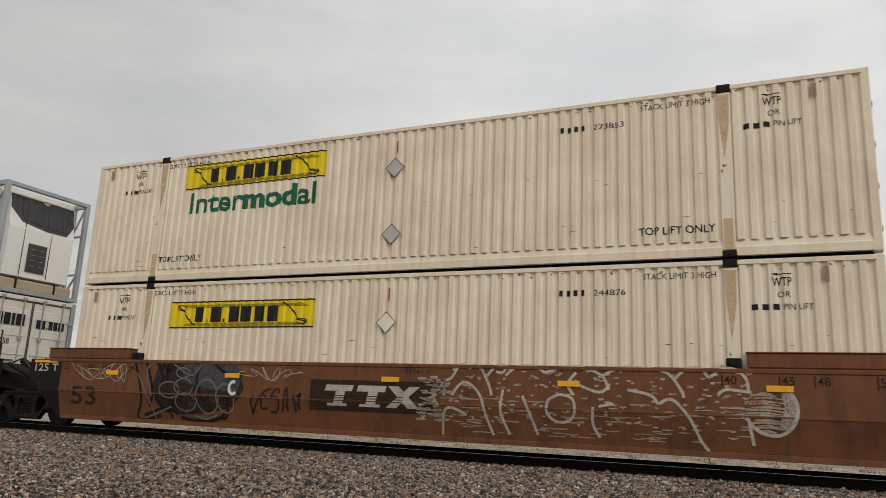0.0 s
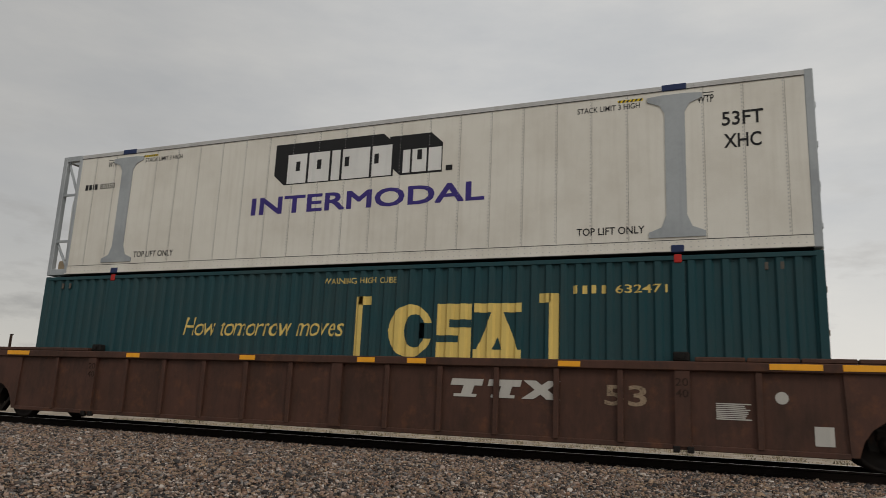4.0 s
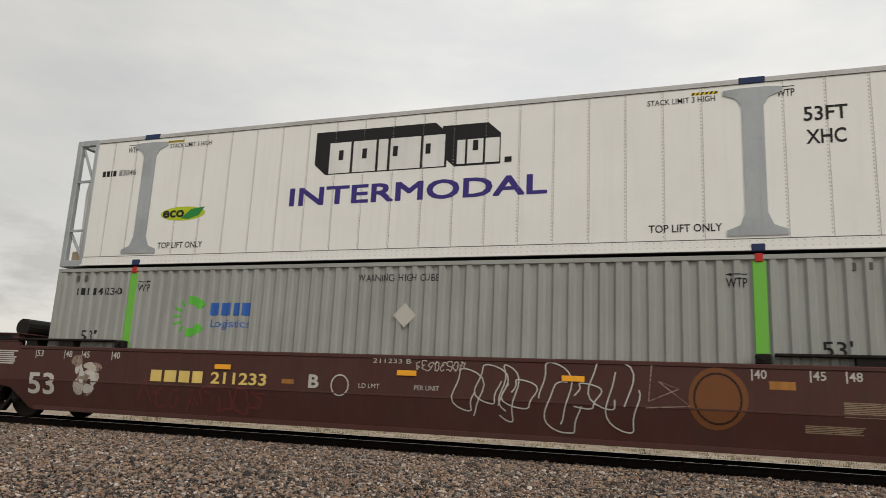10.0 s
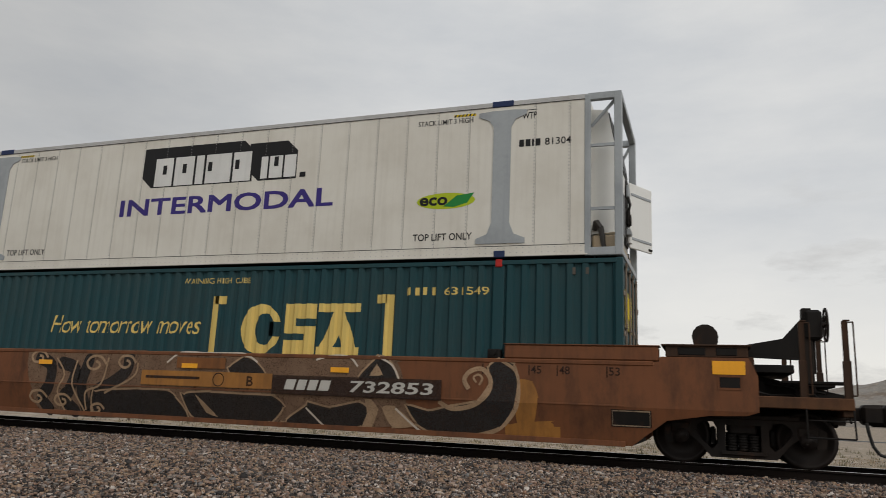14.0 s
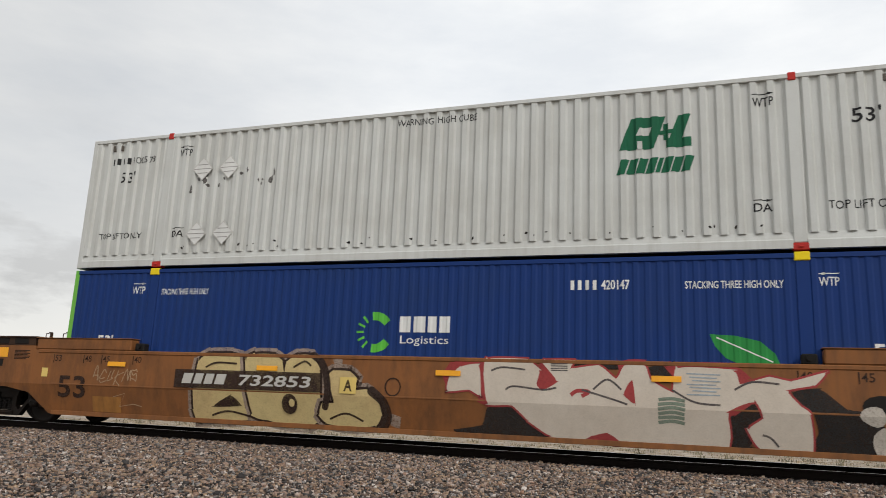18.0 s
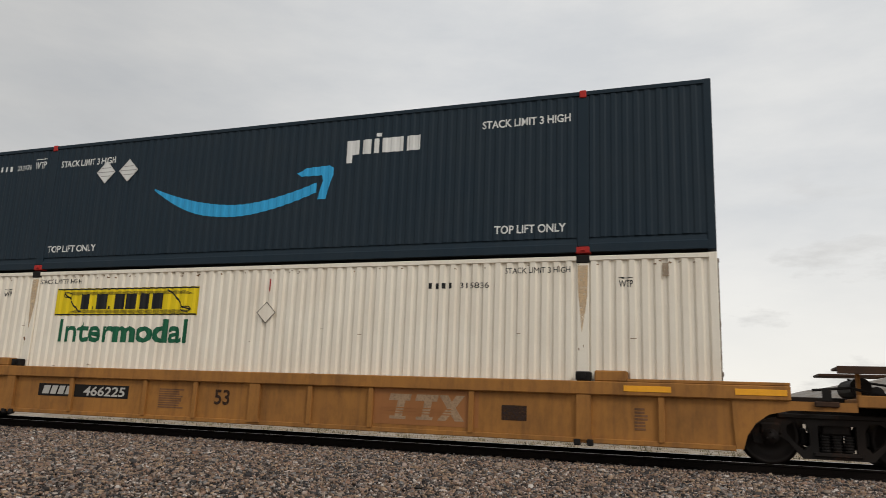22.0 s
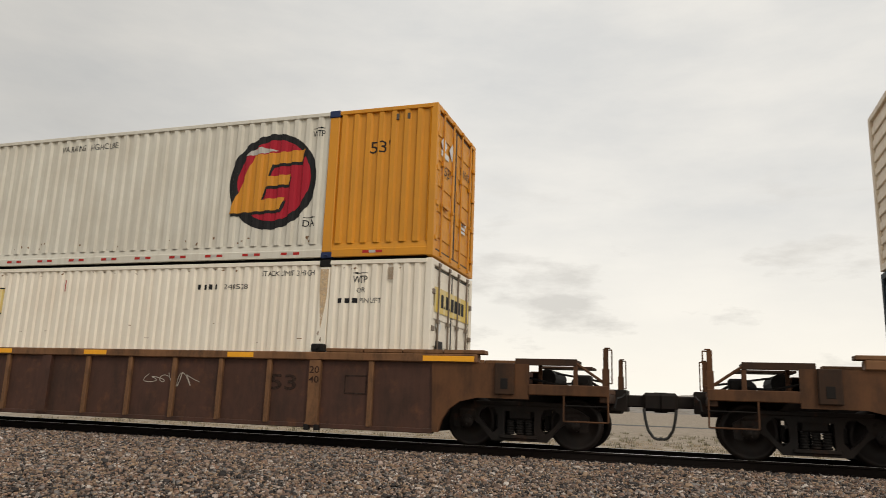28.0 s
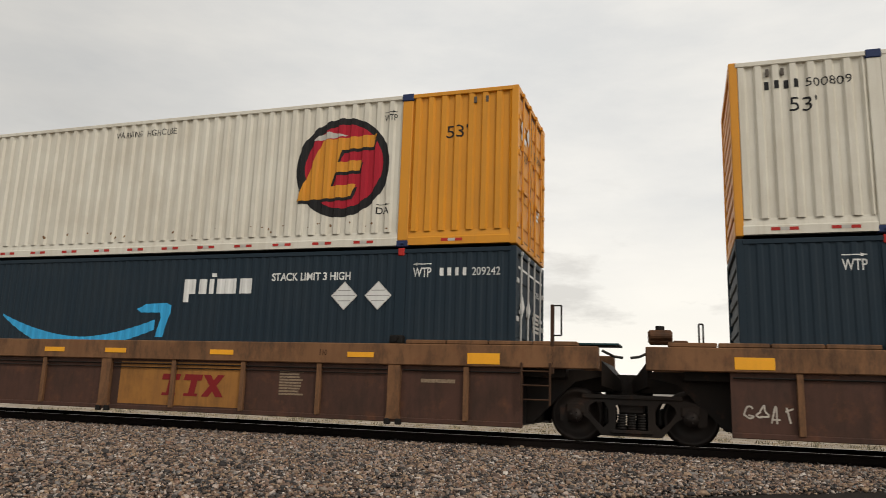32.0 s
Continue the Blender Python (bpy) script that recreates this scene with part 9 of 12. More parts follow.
hand_letters(c4, "TRIST", 5.0, 8.15, 0.34, 1.36, SOOT, 0.31, 0.014)
for k in range(5):
    put(c4, ribbon([(4.45 + 0.1 * k, 0.32 + 0.1 * k), (4.6 + 0.1 * k, 0.36 + 0.1 * k), (4.75 + 0.1 * k, 0.32 + 0.1 * k), (4.95 + 0.08 * k, 0.35 + 0.1 * k)], 0.045), GREENDK, None, "spray_green", 0.006 + 0.0003 * k, y=-SIDE)
for gx, gz, rx, rz in ((5.6, 0.95, 0.07, 0.15), (6.35, 0.75, 0.07, 0.2), (7.4, 0.9, 0.09, 0.2), (7.75, 0.6, 0.08, 0.25)):
    put(c4, poly(oval(gx, gz, rx, rz, 12, 0.25, int(gx * 10))), GREENDK, None, "spray_green", 0.021, y=-SIDE)
stencil(c4, "A", 1.36, 1.58, 0.84, 1.06, PALE, 0.02)
plate_mark(c4, 1.85, 2.08, 0.92, 1.0, OCHRE)
put(c4, blocks((0.9, 0.95, 0.85, 0.8), 2.25, 3.5, 0.82, 1.06, 0.22), GOLD, None, "owner_blocks", 0.007, y=-SIDE)
stencil(c4, "211233", 3.65, 4.83, 0.82, 1.06, FADED, 0.02)
stencil(c4, "TCP", 4.35, 4.72, 0.56, 0.72, SPRAY, 0.02)
stencil(c4, "20", 4.42, 4.68, 0.36, 0.52, SPRAY, 0.02)
blob(c4, [(-6.4, 1.02), (-5.96, 1.47), (-5.25, 1.49), (-2.34, 1.49), (-1.62, 1.17), (-1.91, 0.76), (-2.61, 0.61), (-5.81, 0.55)], SANDSPRAY, 0.004, (), True)
blob(c4, [(-5.69, 0.46), (-5.68, 0.97), (-5.59, 1.33), (-5.35, 1.45), (-5.1, 1.34), (-4.94, 1), (-4.79, 0.73), (-4.74, 0.44), (-5.1, 0.41), (-5.17, 0.69), (-5.32, 0.71), (-5.33, 0.43)], AKROFILL, 0.006, ((SPRAY, 0.19), (NAVY_SPRAY, 0.14), (SPRAY, 0.03)))
blob(c4, [(-4.99, 1.45), (-4.61, 1.43), (-4.47, 1.19), (-4.33, 1.46), (-4.01, 1.45), (-4.05, 1.25), (-4.37, 1.01), (-4.28, 0.88), (-4.04, 0.8), (-4, 0.44), (-4.3, 0.47), (-4.54, 0.81), (-4.59, 0.45), (-4.86, 0.47), (-4.79, 0.91), (-4.95, 1.25)], AKROFILL, 0.010, ((SPRAY, 0.19), (NAVY_SPRAY, 0.14), (SPRAY, 0.03)))
blob(c4, [(-3.98, 1.03), (-4.04, 1.33), (-3.82, 1.47), (-3.42, 1.47), (-3.15, 1.35), (-3.11, 1.1), (-3.32, 0.96), (-3.07, 0.84), (-2.94, 0.63), (-3.16, 0.47), (-3.29, 0.44), (-3.5, 0.73), (-3.55, 0.5), (-3.89, 0.46), (-3.89, 0.85)], AKROFILL, 0.014, ((SPRAY, 0.19), (NAVY_SPRAY, 0.14), (SPRAY, 0.03)))
blob(c4, [(-2.64, 1.49), (-2.35, 1.38), (-2.23, 1.07), (-2.36, 0.73), (-2.65, 0.56), (-2.93, 0.68), (-3.06, 1.01), (-2.94, 1.36)], AKROFILL, 0.018, ((SPRAY, 0.19), (NAVY_SPRAY, 0.14), (SPRAY, 0.03)))
blob(c4, [(-5.34, 1.19), (-5.2, 1.01), (-5.34, 0.95)], NAVY_SPRAY, 0.0265)
blob(c4, [(-3.59, 1.29), (-3.42, 1.26), (-3.43, 1.13), (-3.59, 1.11)], NAVY_SPRAY, 0.0265)
blob(c4, [(-2.68, 1.15), (-2.59, 1.1), (-2.59, 0.99), (-2.69, 0.93), (-2.78, 0.98), (-2.78, 1.1)], NAVY_SPRAY, 0.0265)
stroke(c4, [(-4.75, 1.24), (-4.64, 1.26)], NAVY_SPRAY, 0.022, 0.0272)
stroke(c4, [(-5.51, 0.88), (-5.4, 0.86)], NAVY_SPRAY, 0.022, 0.0272)
stroke(c4, [(-4.79, 0.91), (-4.69, 0.93)], NAVY_SPRAY, 0.022, 0.0272)
stroke(c4, [(-4.65, 0.62), (-4.58, 0.61)], MAROON, 0.022, 0.0272)
stroke(c4, [(-2.91, 1.22), (-2.82, 1.22)], NAVY_SPRAY, 0.022, 0.0272)
stroke(c4, [(-2.43, 0.78), (-2.33, 0.77)], MAROON, 0.022, 0.0272)
stroke(c4, [(-3.31, 0.99), (-3.23, 0.99)], NAVY_SPRAY, 0.022, 0.0272)
stroke(c4, [(-2.48, 0.8), (-2.34, 0.79)], NAVY_SPRAY, 0.022, 0.0272)
stroke(c4, [(-2.59, 0.96), (-2.44, 0.96)], NAVY_SPRAY, 0.022, 0.0272)
stroke(c4, [(-4.89, 1), (-4.79, 1)], NAVY_SPRAY, 0.022, 0.0272)
stroke(c4, [(-4.51, 0.72), (-4.43, 0.73)], NAVY_SPRAY, 0.022, 0.0272)
stroke(c4, [(-2.32, 1.01), (-2.2, 1.01)], NAVY_SPRAY, 0.022, 0.0272)
stroke(c4, [(-2.32, 1.24), (-2.22, 1.25)], NAVY_SPRAY, 0.022, 0.0272)
stroke(c4, [(-4.06, 1.2), (-3.95, 1.2)], NAVY_SPRAY, 0.022, 0.0272)
stroke(c4, [(-3.67, 0.69), (-3.59, 0.71)], NAVY_SPRAY, 0.022, 0.0272)
stroke(c4, [(-4.6, 0.89), (-4.44, 0.9)], NAVY_SPRAY, 0.022, 0.0272)
stroke(c4, [(-4.56, 1.31), (-4.46, 1.33)], MAROON, 0.022, 0.0272)
stroke(c4, [(-3.11, 0.67), (-3.05, 0.68)], NAVY_SPRAY, 0.022, 0.0272)
stroke(c4, [(-2.99, 1.07), (-2.84, 1.06)], NAVY_SPRAY, 0.022, 0.0272)
stroke(c4, [(-4.55, 1.18), (-4.44, 1.2)], MAROON, 0.022, 0.0272)
stroke(c4, [(-3.54, 1.23), (-3.43, 1.24)], MAROON, 0.022, 0.0272)
stroke(c4, [(-4.97, 0.72), (-4.86, 0.73)], NAVY_SPRAY, 0.022, 0.0272)
stroke(c4, [(-4.07, 1.18), (-3.91, 1.2)], NAVY_SPRAY, 0.022, 0.0272)
stroke(c4, [(-5.39, 1.18), (-5.24, 1.19)], NAVY_SPRAY, 0.022, 0.0272)
stroke(c4, [(-3.71, 0.92), (-3.61, 0.93)], NAVY_SPRAY, 0.022, 0.0272)
stroke(c4, [(-4.55, 0.58), (-4.41, 0.59)], NAVY_SPRAY, 0.022, 0.0272)
stroke(c4, [(-4.73, 1.01), (-4.65, 1.01)], NAVY_SPRAY, 0.022, 0.0272)
stroke(c4, [(-3.39, 1.04), (-3.3, 1.06)], NAVY_SPRAY, 0.022, 0.0272)
stroke(c4, [(-4.68, 1.14), (-4.59, 1.15)], MAROON, 0.022, 0.0272)
stroke(c4, [(-5.08, 1.28), (-4.92, 1.27)], NAVY_SPRAY, 0.022, 0.0272)
stroke(c4, [(-4.18, 0.66), (-4.04, 0.66)], NAVY_SPRAY, 0.022, 0.0272)
stroke(c4, [(-5.43, 1.01), (-5.31, 0.99)], NAVY_SPRAY, 0.022, 0.0272)
stroke(c4, [(-2.62, 0.71), (-2.52, 0.72)], NAVY_SPRAY, 0.022, 0.0272)
stroke(c4, [(-4.48, 1.01), (-4.38, 1)], MAROON, 0.022, 0.0272)
stroke(c4, [(-4.4, 1.03), (-4.28, 1.03)], MAROON, 0.022, 0.0272)
stroke(c4, [(-2.43, 0.91), (-2.36, 0.89)], NAVY_SPRAY, 0.022, 0.0272)
stroke(c4, [(-3.02, 1.17), (-2.87, 1.16)], NAVY_SPRAY, 0.022, 0.0272)
stroke(c4, [(-3.43, 0.94), (-3.3, 0.93)], NAVY_SPRAY, 0.022, 0.0272)
stroke(c4, [(-2.92, 1.21), (-2.84, 1.21)], MAROON, 0.022, 0.0272)
stroke(c4, [(-5.15, 0.7), (-5, 0.68)], NAVY_SPRAY, 0.022, 0.0272)
stroke(c4, [(-5.38, 0.58), (-5.28, 0.58)], NAVY_SPRAY, 0.022, 0.0272)
stroke(c4, [(-3, 1.02), (-2.88, 1.04)], NAVY_SPRAY, 0.022, 0.0272)
stroke(c4, [(-3.24, 1.28), (-3.12, 1.29)], NAVY_SPRAY, 0.022, 0.0272)
stroke(c4, [(-5.44, 1.24), (-5.27, 1.23)], MAROON, 0.022, 0.0272)
stroke(c4, [(-2.8, 0.77), (-2.73, 0.78)], MAROON, 0.022, 0.0272)
stroke(c4, [(-4.84, 0.58), (-4.73, 0.58)], MAROON, 0.022, 0.0272)
stencil(c4, "53", -7.85, -7.2, 0.52, 0.98, PALE, 0.02)
stencil(c4, "211233 A", -0.55, 0.1, 1.34, 1.42, PALE, 0.0)
put(c4, ribbon(oval(0.55, 0.92, 0.18, 0.18, 20), 0.025, True), PALE, None, "round_mark", 0.009, y=-SIDE)
stencil(c4, "LD LMT", -1.15, -0.72, 0.92, 1.0, PALE, 0.0)
stencil(c4, "PER UNIT", -0.2, 0.22, 0.92, 1.0, PALE, 0.0)
tag(c4, -1.9, -0.9, 1.28, 1.46, 72, SPRAY, 1, 0.014)
hand_letters(c4, "AREKAS", 2.9, 4.0, 1.26, 1.46, SPRAY, 0.02, 0.009)
hand_letters(c4, "OKC", 5.0, 5.6, 1.28, 1.48, SPRAY, 0.02, 0.024)
gauge_marks(c4, PALE, -SIDE, 1.42)
marks_block(c4, 8.4, 8.9, 1.2, 1.42, 4, PALE)
marks_block(c4, -7.1, -6.7, 0.68, 0.84, 3, FADED, 4)
stencil(c4, "L 200-5", 8.35, 8.85, 1.02, 1.1, PALE, 0.0)
reflectors(c4, (-6.1, -3.2, -0.4), -SIDE - 0.026, 1.22)
plate_mark(c4, 2.85, 3.35, 1.16, 1.27, OCHRE)
plate_mark(c4, 8.95, 9.2, 0.98, 1.18, GOLD)
plate_mark(c4, -8.0, -7.87, 0.95, 1.12, PALE)

panel_box(-94.885, HIGH_Z, "81768", True)
navy_box(-94.885, LOW_Z, "190319", inner=4.2)
c5 = slab_car(-94.885, MAROON, "art", "art", "maroon smooth-sided well car with pale bubble lettering", None, True)
blob(c5, [(0.93, 0.97), (0.96, 1.26), (1.16, 1.43), (1.55, 1.49), (1.75, 1.4), (1.66, 1.21), (1.37, 1.2), (1.28, 0.99), (1.38, 0.71), (1.68, 0.68), (1.86, 0.87), (1.92, 0.56), (1.78, 0.34), (1.5, 0.29), (1.15, 0.38), (0.97, 0.65)], DUSK, 0.006, ((MIST, 0.20), (SPRAY, 0.07)))
blob(c5, [(1.77, 1.37), (2.14, 1.45), (2.19, 1.32), (1.97, 1.23), (2, 1.01), (2.24, 1.02), (2.2, 0.84), (2.02, 0.79), (2.11, 0.52), (2.39, 0.49), (2.35, 0.33), (1.94, 0.31), (1.87, 0.73)], DUSK, 0.008, ((MIST, 0.20), (SPRAY, 0.07)))
blob(c5, [(2.33, 1.36), (2.65, 1.44), (2.97, 1.38), (2.88, 1.22), (2.61, 1.23), (2.52, 1.03), (2.79, 0.95), (2.98, 0.74), (2.89, 0.43), (2.53, 0.31), (2.25, 0.36), (2.34, 0.53), (2.62, 0.55), (2.66, 0.72), (2.38, 0.84), (2.28, 1.11)], DUSK, 0.010, ((MIST, 0.20), (SPRAY, 0.07)))
blob(c5, [(2.99, 1.34), (3.19, 1.43), (3.24, 0.96), (3.29, 0.62), (3.42, 0.63), (3.42, 1.39), (3.64, 1.36), (3.67, 0.64), (3.5, 0.35), (3.24, 0.29), (3.03, 0.39), (2.99, 0.87)], DUSK, 0.012, ((MIST, 0.20), (SPRAY, 0.07)))
blob(c5, [(3.65, 1.36), (4.02, 1.46), (4.36, 1.38), (4.31, 1.17), (4.02, 1.16), (3.93, 0.82), (4.1, 0.61), (4.35, 0.71), (4.47, 1.01), (4.42, 0.36), (4.01, 0.3), (3.72, 0.43), (3.68, 0.98)], DUSK, 0.014, ((MIST, 0.20), (SPRAY, 0.07)))
blob(c5, [(-5.99, 1.41), (-5.77, 1.52), (-5.53, 1.53), (-5.33, 1.5), (-5.14, 1.52), (-4.95, 1.52), (-4.75, 1.49), (-4.53, 1.51), (-4.2, 1.48), (-4.24, 1.23), (-4.31, 0.89), (-4.19, 0.44), (-4.57, 0.36), (-4.98, 0.27), (-5.13, 0.31), (-5.32, 0.41), (-5.6, 0.44), (-5.91, 0.5), (-6.2, 0.58), (-6.1, 0.85), (-6, 1.09)], DUSTY, 0.006, ((CHALKWHITE, 0.07),), True)
hatch(c5, -5.79, 1.3, 0.133333, 0.154737, 1, CHALKWHITE, 0.0085, True)
hatch(c5, -5.8, 0.73, 0.206667, 0.176842, 2, CHALKWHITE, 0.0085, False)
hatch(c5, -5.41, 1.27, 0.133333, 0.202632, 3, CHALKWHITE, 0.0085, False)
hatch(c5, -5.33, 0.89, 0.183333, 0.165789, 4, CHALKWHITE, 0.0085, False)
hatch(c5, -4.93, 1.28, 0.183333, 0.202632, 5, CHALKWHITE, 0.0085, True)
hatch(c5, -4.44, 1.33, 0.16, 0.154737, 6, CHALKWHITE, 0.0085, True)
hatch(c5, -4.83, 0.68, 0.16, 0.276316, 7, CHALKWHITE, 0.0085, True)
hatch(c5, -5.1, 0.63, 0.1, 0.221053, 8, CHALKWHITE, 0.0085, True)
hatch(c5, -4.43, 0.66, 0.166667, 0.221053, 9, CHALKWHITE, 0.0085, True)
hatch(c5, -5.48, 0.57, 0.133333, 0.110526, 10, CHALKWHITE, 0.0085, False)
stroke(c5, [(-5.97, 1.42), (-5.92, 1.19), (-5.74, 1.09), (-5.86, 1), (-5.76, 0.87), (-5.52, 0.8), (-5.35, 0.84), (-5.44, 0.94), (-5.67, 0.97)], BUTTER, 0.06, 0.0105)
stroke(c5, [(-5.65, 1.42), (-5.68, 1.26), (-5.56, 1.12), (-5.44, 1.19), (-5.51, 1.34), (-5.63, 1.41)], BUTTER, 0.06, 0.0105)
stroke(c5, [(-5.33, 1.49), (-5.23, 1.35), (-5.28, 1.08), (-5.06, 1.04), (-4.95, 0.92), (-4.76, 0.72), (-4.61, 0.41)], BUTTER, 0.06, 0.0105)
stroke(c5, [(-5.06, 1.03), (-5.13, 0.74), (-5.2, 0.43)], BUTTER, 0.06, 0.0105)
stroke(c5, [(-5.16, 1.43), (-4.95, 1.48), (-4.77, 1.36), (-4.74, 1.2), (-4.95, 1.08), (-5.09, 1.16), (-5.14, 1.31)], BUTTER, 0.06, 0.0105)
stroke(c5, [(-4.23, 1.45), (-4.37, 1.13), (-4.31, 0.91), (-4.53, 0.87), (-4.74, 0.98), (-4.57, 1.08), (-4.36, 1.05)], BUTTER, 0.06, 0.0105)
stroke(c5, [(-6.08, 0.58), (-5.56, 0.49), (-5.29, 0.48), (-4.98, 0.34)], BUTTER, 0.06, 0.0105)
stroke(c5, [(-6, 1.09), (-6.08, 0.82), (-6.15, 0.61)], BUTTER, 0.06, 0.0105)
stroke(c5, [(-5.32, 1.5), (-5.14, 1.31), (-5.09, 1.07)], BUTTER, 0.06, 0.0105)
stroke(c5, [(-4.75, 1.49), (-4.66, 1.33), (-4.61, 1.1)], BUTTER, 0.06, 0.0105)
stroke(c5, [(-5.52, 0.78), (-5.37, 0.69), (-5.38, 0.5)], BUTTER, 0.06, 0.0105)
stroke(c5, [(-4.98, 0.94), (-5.01, 0.6), (-4.96, 0.3)], BUTTER, 0.06, 0.0105)
stroke(c5, [(-5.55, 1.32), (-5.51, 1.17)], NAVY_SPRAY, 0.085, 0.0115)
stroke(c5, [(-5.71, 0.93), (-5.6, 0.83), (-5.52, 0.85)], NAVY_SPRAY, 0.085, 0.0115)
stroke(c5, [(-5.01, 1.18), (-4.9, 1.18)], NAVY_SPRAY, 0.085, 0.0115)
stroke(c5, [(-4.68, 1.02), (-4.58, 0.96), (-4.46, 1)], NAVY_SPRAY, 0.085, 0.0115)
stroke(c5, [(-5.82, 0.82), (-5.92, 0.71), (-5.85, 0.63)], SLATELINE, 0.03, 0.0112)
stroke(c5, [(-5.91, 0.53), (-5.82, 0.67)], SLATELINE, 0.03, 0.0112)
stroke(c5, [(-4.46, 0.63), (-4.39, 0.78), (-4.37, 0.59)], SLATELINE, 0.03, 0.0112)
stroke(c5, [(-5.1, 0.71), (-5.04, 0.49)], SLATELINE, 0.03, 0.0112)
blob(c5, [(-3.98, 0.25), (-4.1, 0.43), (-4.2, 0.75), (-4.2, 0.97), (-4.12, 1.2), (-3.98, 1.37), (-3.8, 1.46), (-3.59, 1.44), (-3.47, 1.37), (-3.38, 1.43), (-3.17, 1.45), (-3.09, 1.34), (-3, 1.44), (-2.83, 1.48), (-2.63, 1.43), (-2.55, 1.3), (-2.47, 1.44), (-2.33, 1.49), (-1.92, 1.44), (-1.65, 1.25), (-1.77, 1.17), (-1.56, 1.09), (-1.42, 0.91), (-1.37, 0.68), (-1.42, 0.48), (-1.58, 0.37), (-2.35, 0.36), (-3.34, 0.33)], GUNMETAL, 0.006, ((CHALKWHITE, 0.07),), True)
lobe(c5, -3.71, 0.9, 0.373, 0.532, 0)
lobe(c5, -3.27, 1.1, 0.179, 0.286, 1)
lobe(c5, -3.14, 0.69, 0.145, 0.264, 2)
lobe(c5, -2.87, 0.72, 0.124, 0.250, 3)
lobe(c5, -2.8, 1.27, 0.235, 0.198, 4)
lobe(c5, -2.62, 0.82, 0.172, 0.349, 5)
lobe(c5, -2.45, 0.78, 0.110, 0.301, 6)
lobe(c5, -2.21, 0.72, 0.145, 0.323, 7)
lobe(c5, -2.33, 1.25, 0.190, 0.235, 8)
lobe(c5, -1.99, 1.27, 0.214, 0.213, 9)
lobe(c5, -1.71, 0.75, 0.338, 0.374, 10)
stroke(c5, [(-3.67, 0.99), (-3.6, 1.09), (-3.49, 1.1), (-3.42, 0.93), (-3.44, 0.71)], SLATELINE, 0.05, 0.0165)
stroke(c5, [(-4.02, 0.98), (-3.84, 1), (-3.63, 1.12), (-3.52, 1.18)], SLATELINE, 0.05, 0.0165)
stroke(c5, [(-2.5, 0.73), (-2.46, 0.94), (-2.34, 1.05)], SLATELINE, 0.05, 0.0165)
stroke(c5, [(-3.59, 0.94), (-3.57, 0.78), (-3.5, 0.71)], CHALKWHITE, 0.09, 0.0168)
stroke(c5, [(-2.53, 0.83), (-2.45, 0.73), (-2.38, 0.87)], PALEBLUE, 0.10, 0.0168)
stroke(c5, [(-2.39, 1.38), (-2.26, 1.35), (-2.18, 1.23)], CHALKWHITE, 0.07, 0.0170)
stroke(c5, [(2.37, 0.92), (2.36, 0.78)], SPRAY, 0.025, 0.0165)
stroke(c5, [(3.66, 1.38), (3.69, 1.19)], SPRAY, 0.025, 0.0165)
stroke(c5, [(2.17, 1.2), (2.15, 0.95)], SPRAY, 0.025, 0.0165)
stroke(c5, [(1.75, 1.02), (1.72, 0.8)], SPRAY, 0.025, 0.0165)
stroke(c5, [(2.21, 1.11), (2.21, 0.87)], SPRAY, 0.025, 0.0165)
stroke(c5, [(3.92, 1.28), (3.93, 1.13)], SPRAY, 0.025, 0.0165)
stroke(c5, [(4.01, 1.09), (3.97, 0.96)], SPRAY, 0.025, 0.0165)
stroke(c5, [(2.9, 1.23), (2.93, 1.01)], SPRAY, 0.025, 0.0165)
stroke(c5, [(1.74, 1.14), (1.76, 0.9)], SPRAY, 0.025, 0.0165)
stroke(c5, [(3.77, 1.15), (3.75, 1.04)], SPRAY, 0.025, 0.0165)
stroke(c5, [(3.73, 1.2), (3.72, 1.06)], SPRAY, 0.025, 0.0165)
stroke(c5, [(2.54, 1.06), (2.51, 0.81)], SPRAY, 0.025, 0.0165)
stroke(c5, [(1.13, 0.61), (1.19, 0.5)], SPRAY, 0.025, 0.0165)
stroke(c5, [(2.59, 0.67), (2.57, 0.56)], SPRAY, 0.025, 0.0165)
stroke(c5, [(3.58, 0.8), (3.58, 0.61)], SPRAY, 0.025, 0.0165)
stroke(c5, [(2.1, 1.1), (2.06, 0.97)], SPRAY, 0.025, 0.0165)
stroke(c5, [(3.09, 1.17), (3.05, 0.94)], SPRAY, 0.025, 0.0165)
stroke(c5, [(4.06, 0.91), (4.09, 0.67)], SPRAY, 0.025, 0.0165)
stroke(c5, [(4.05, 0.99), (4.08, 0.91)], SPRAY, 0.025, 0.0165)
stroke(c5, [(1.7, 1.12), (1.71, 0.91)], SPRAY, 0.025, 0.0165)
stroke(c5, [(2.52, 0.67), (2.52, 0.56)], SPRAY, 0.025, 0.0165)
stroke(c5, [(1.98, 0.7), (2.01, 0.53)], SPRAY, 0.025, 0.0165)
stroke(c5, [(2.31, 1.22), (2.34, 1.03)], SPRAY, 0.025, 0.0165)
stroke(c5, [(1.7, 0.75), (1.74, 0.52)], SPRAY, 0.025, 0.0165)
stroke(c5, [(3.83, 1.39), (3.85, 1.2)], SPRAY, 0.025, 0.0165)
stroke(c5, [(1.27, 1.12), (1.28, 0.99)], SPRAY, 0.025, 0.0165)
stroke(c5, [(2.55, 1.02), (2.5, 0.79)], SPRAY, 0.025, 0.0165)
stroke(c5, [(1.29, 1.24), (1.24, 1.12)], SPRAY, 0.025, 0.0165)
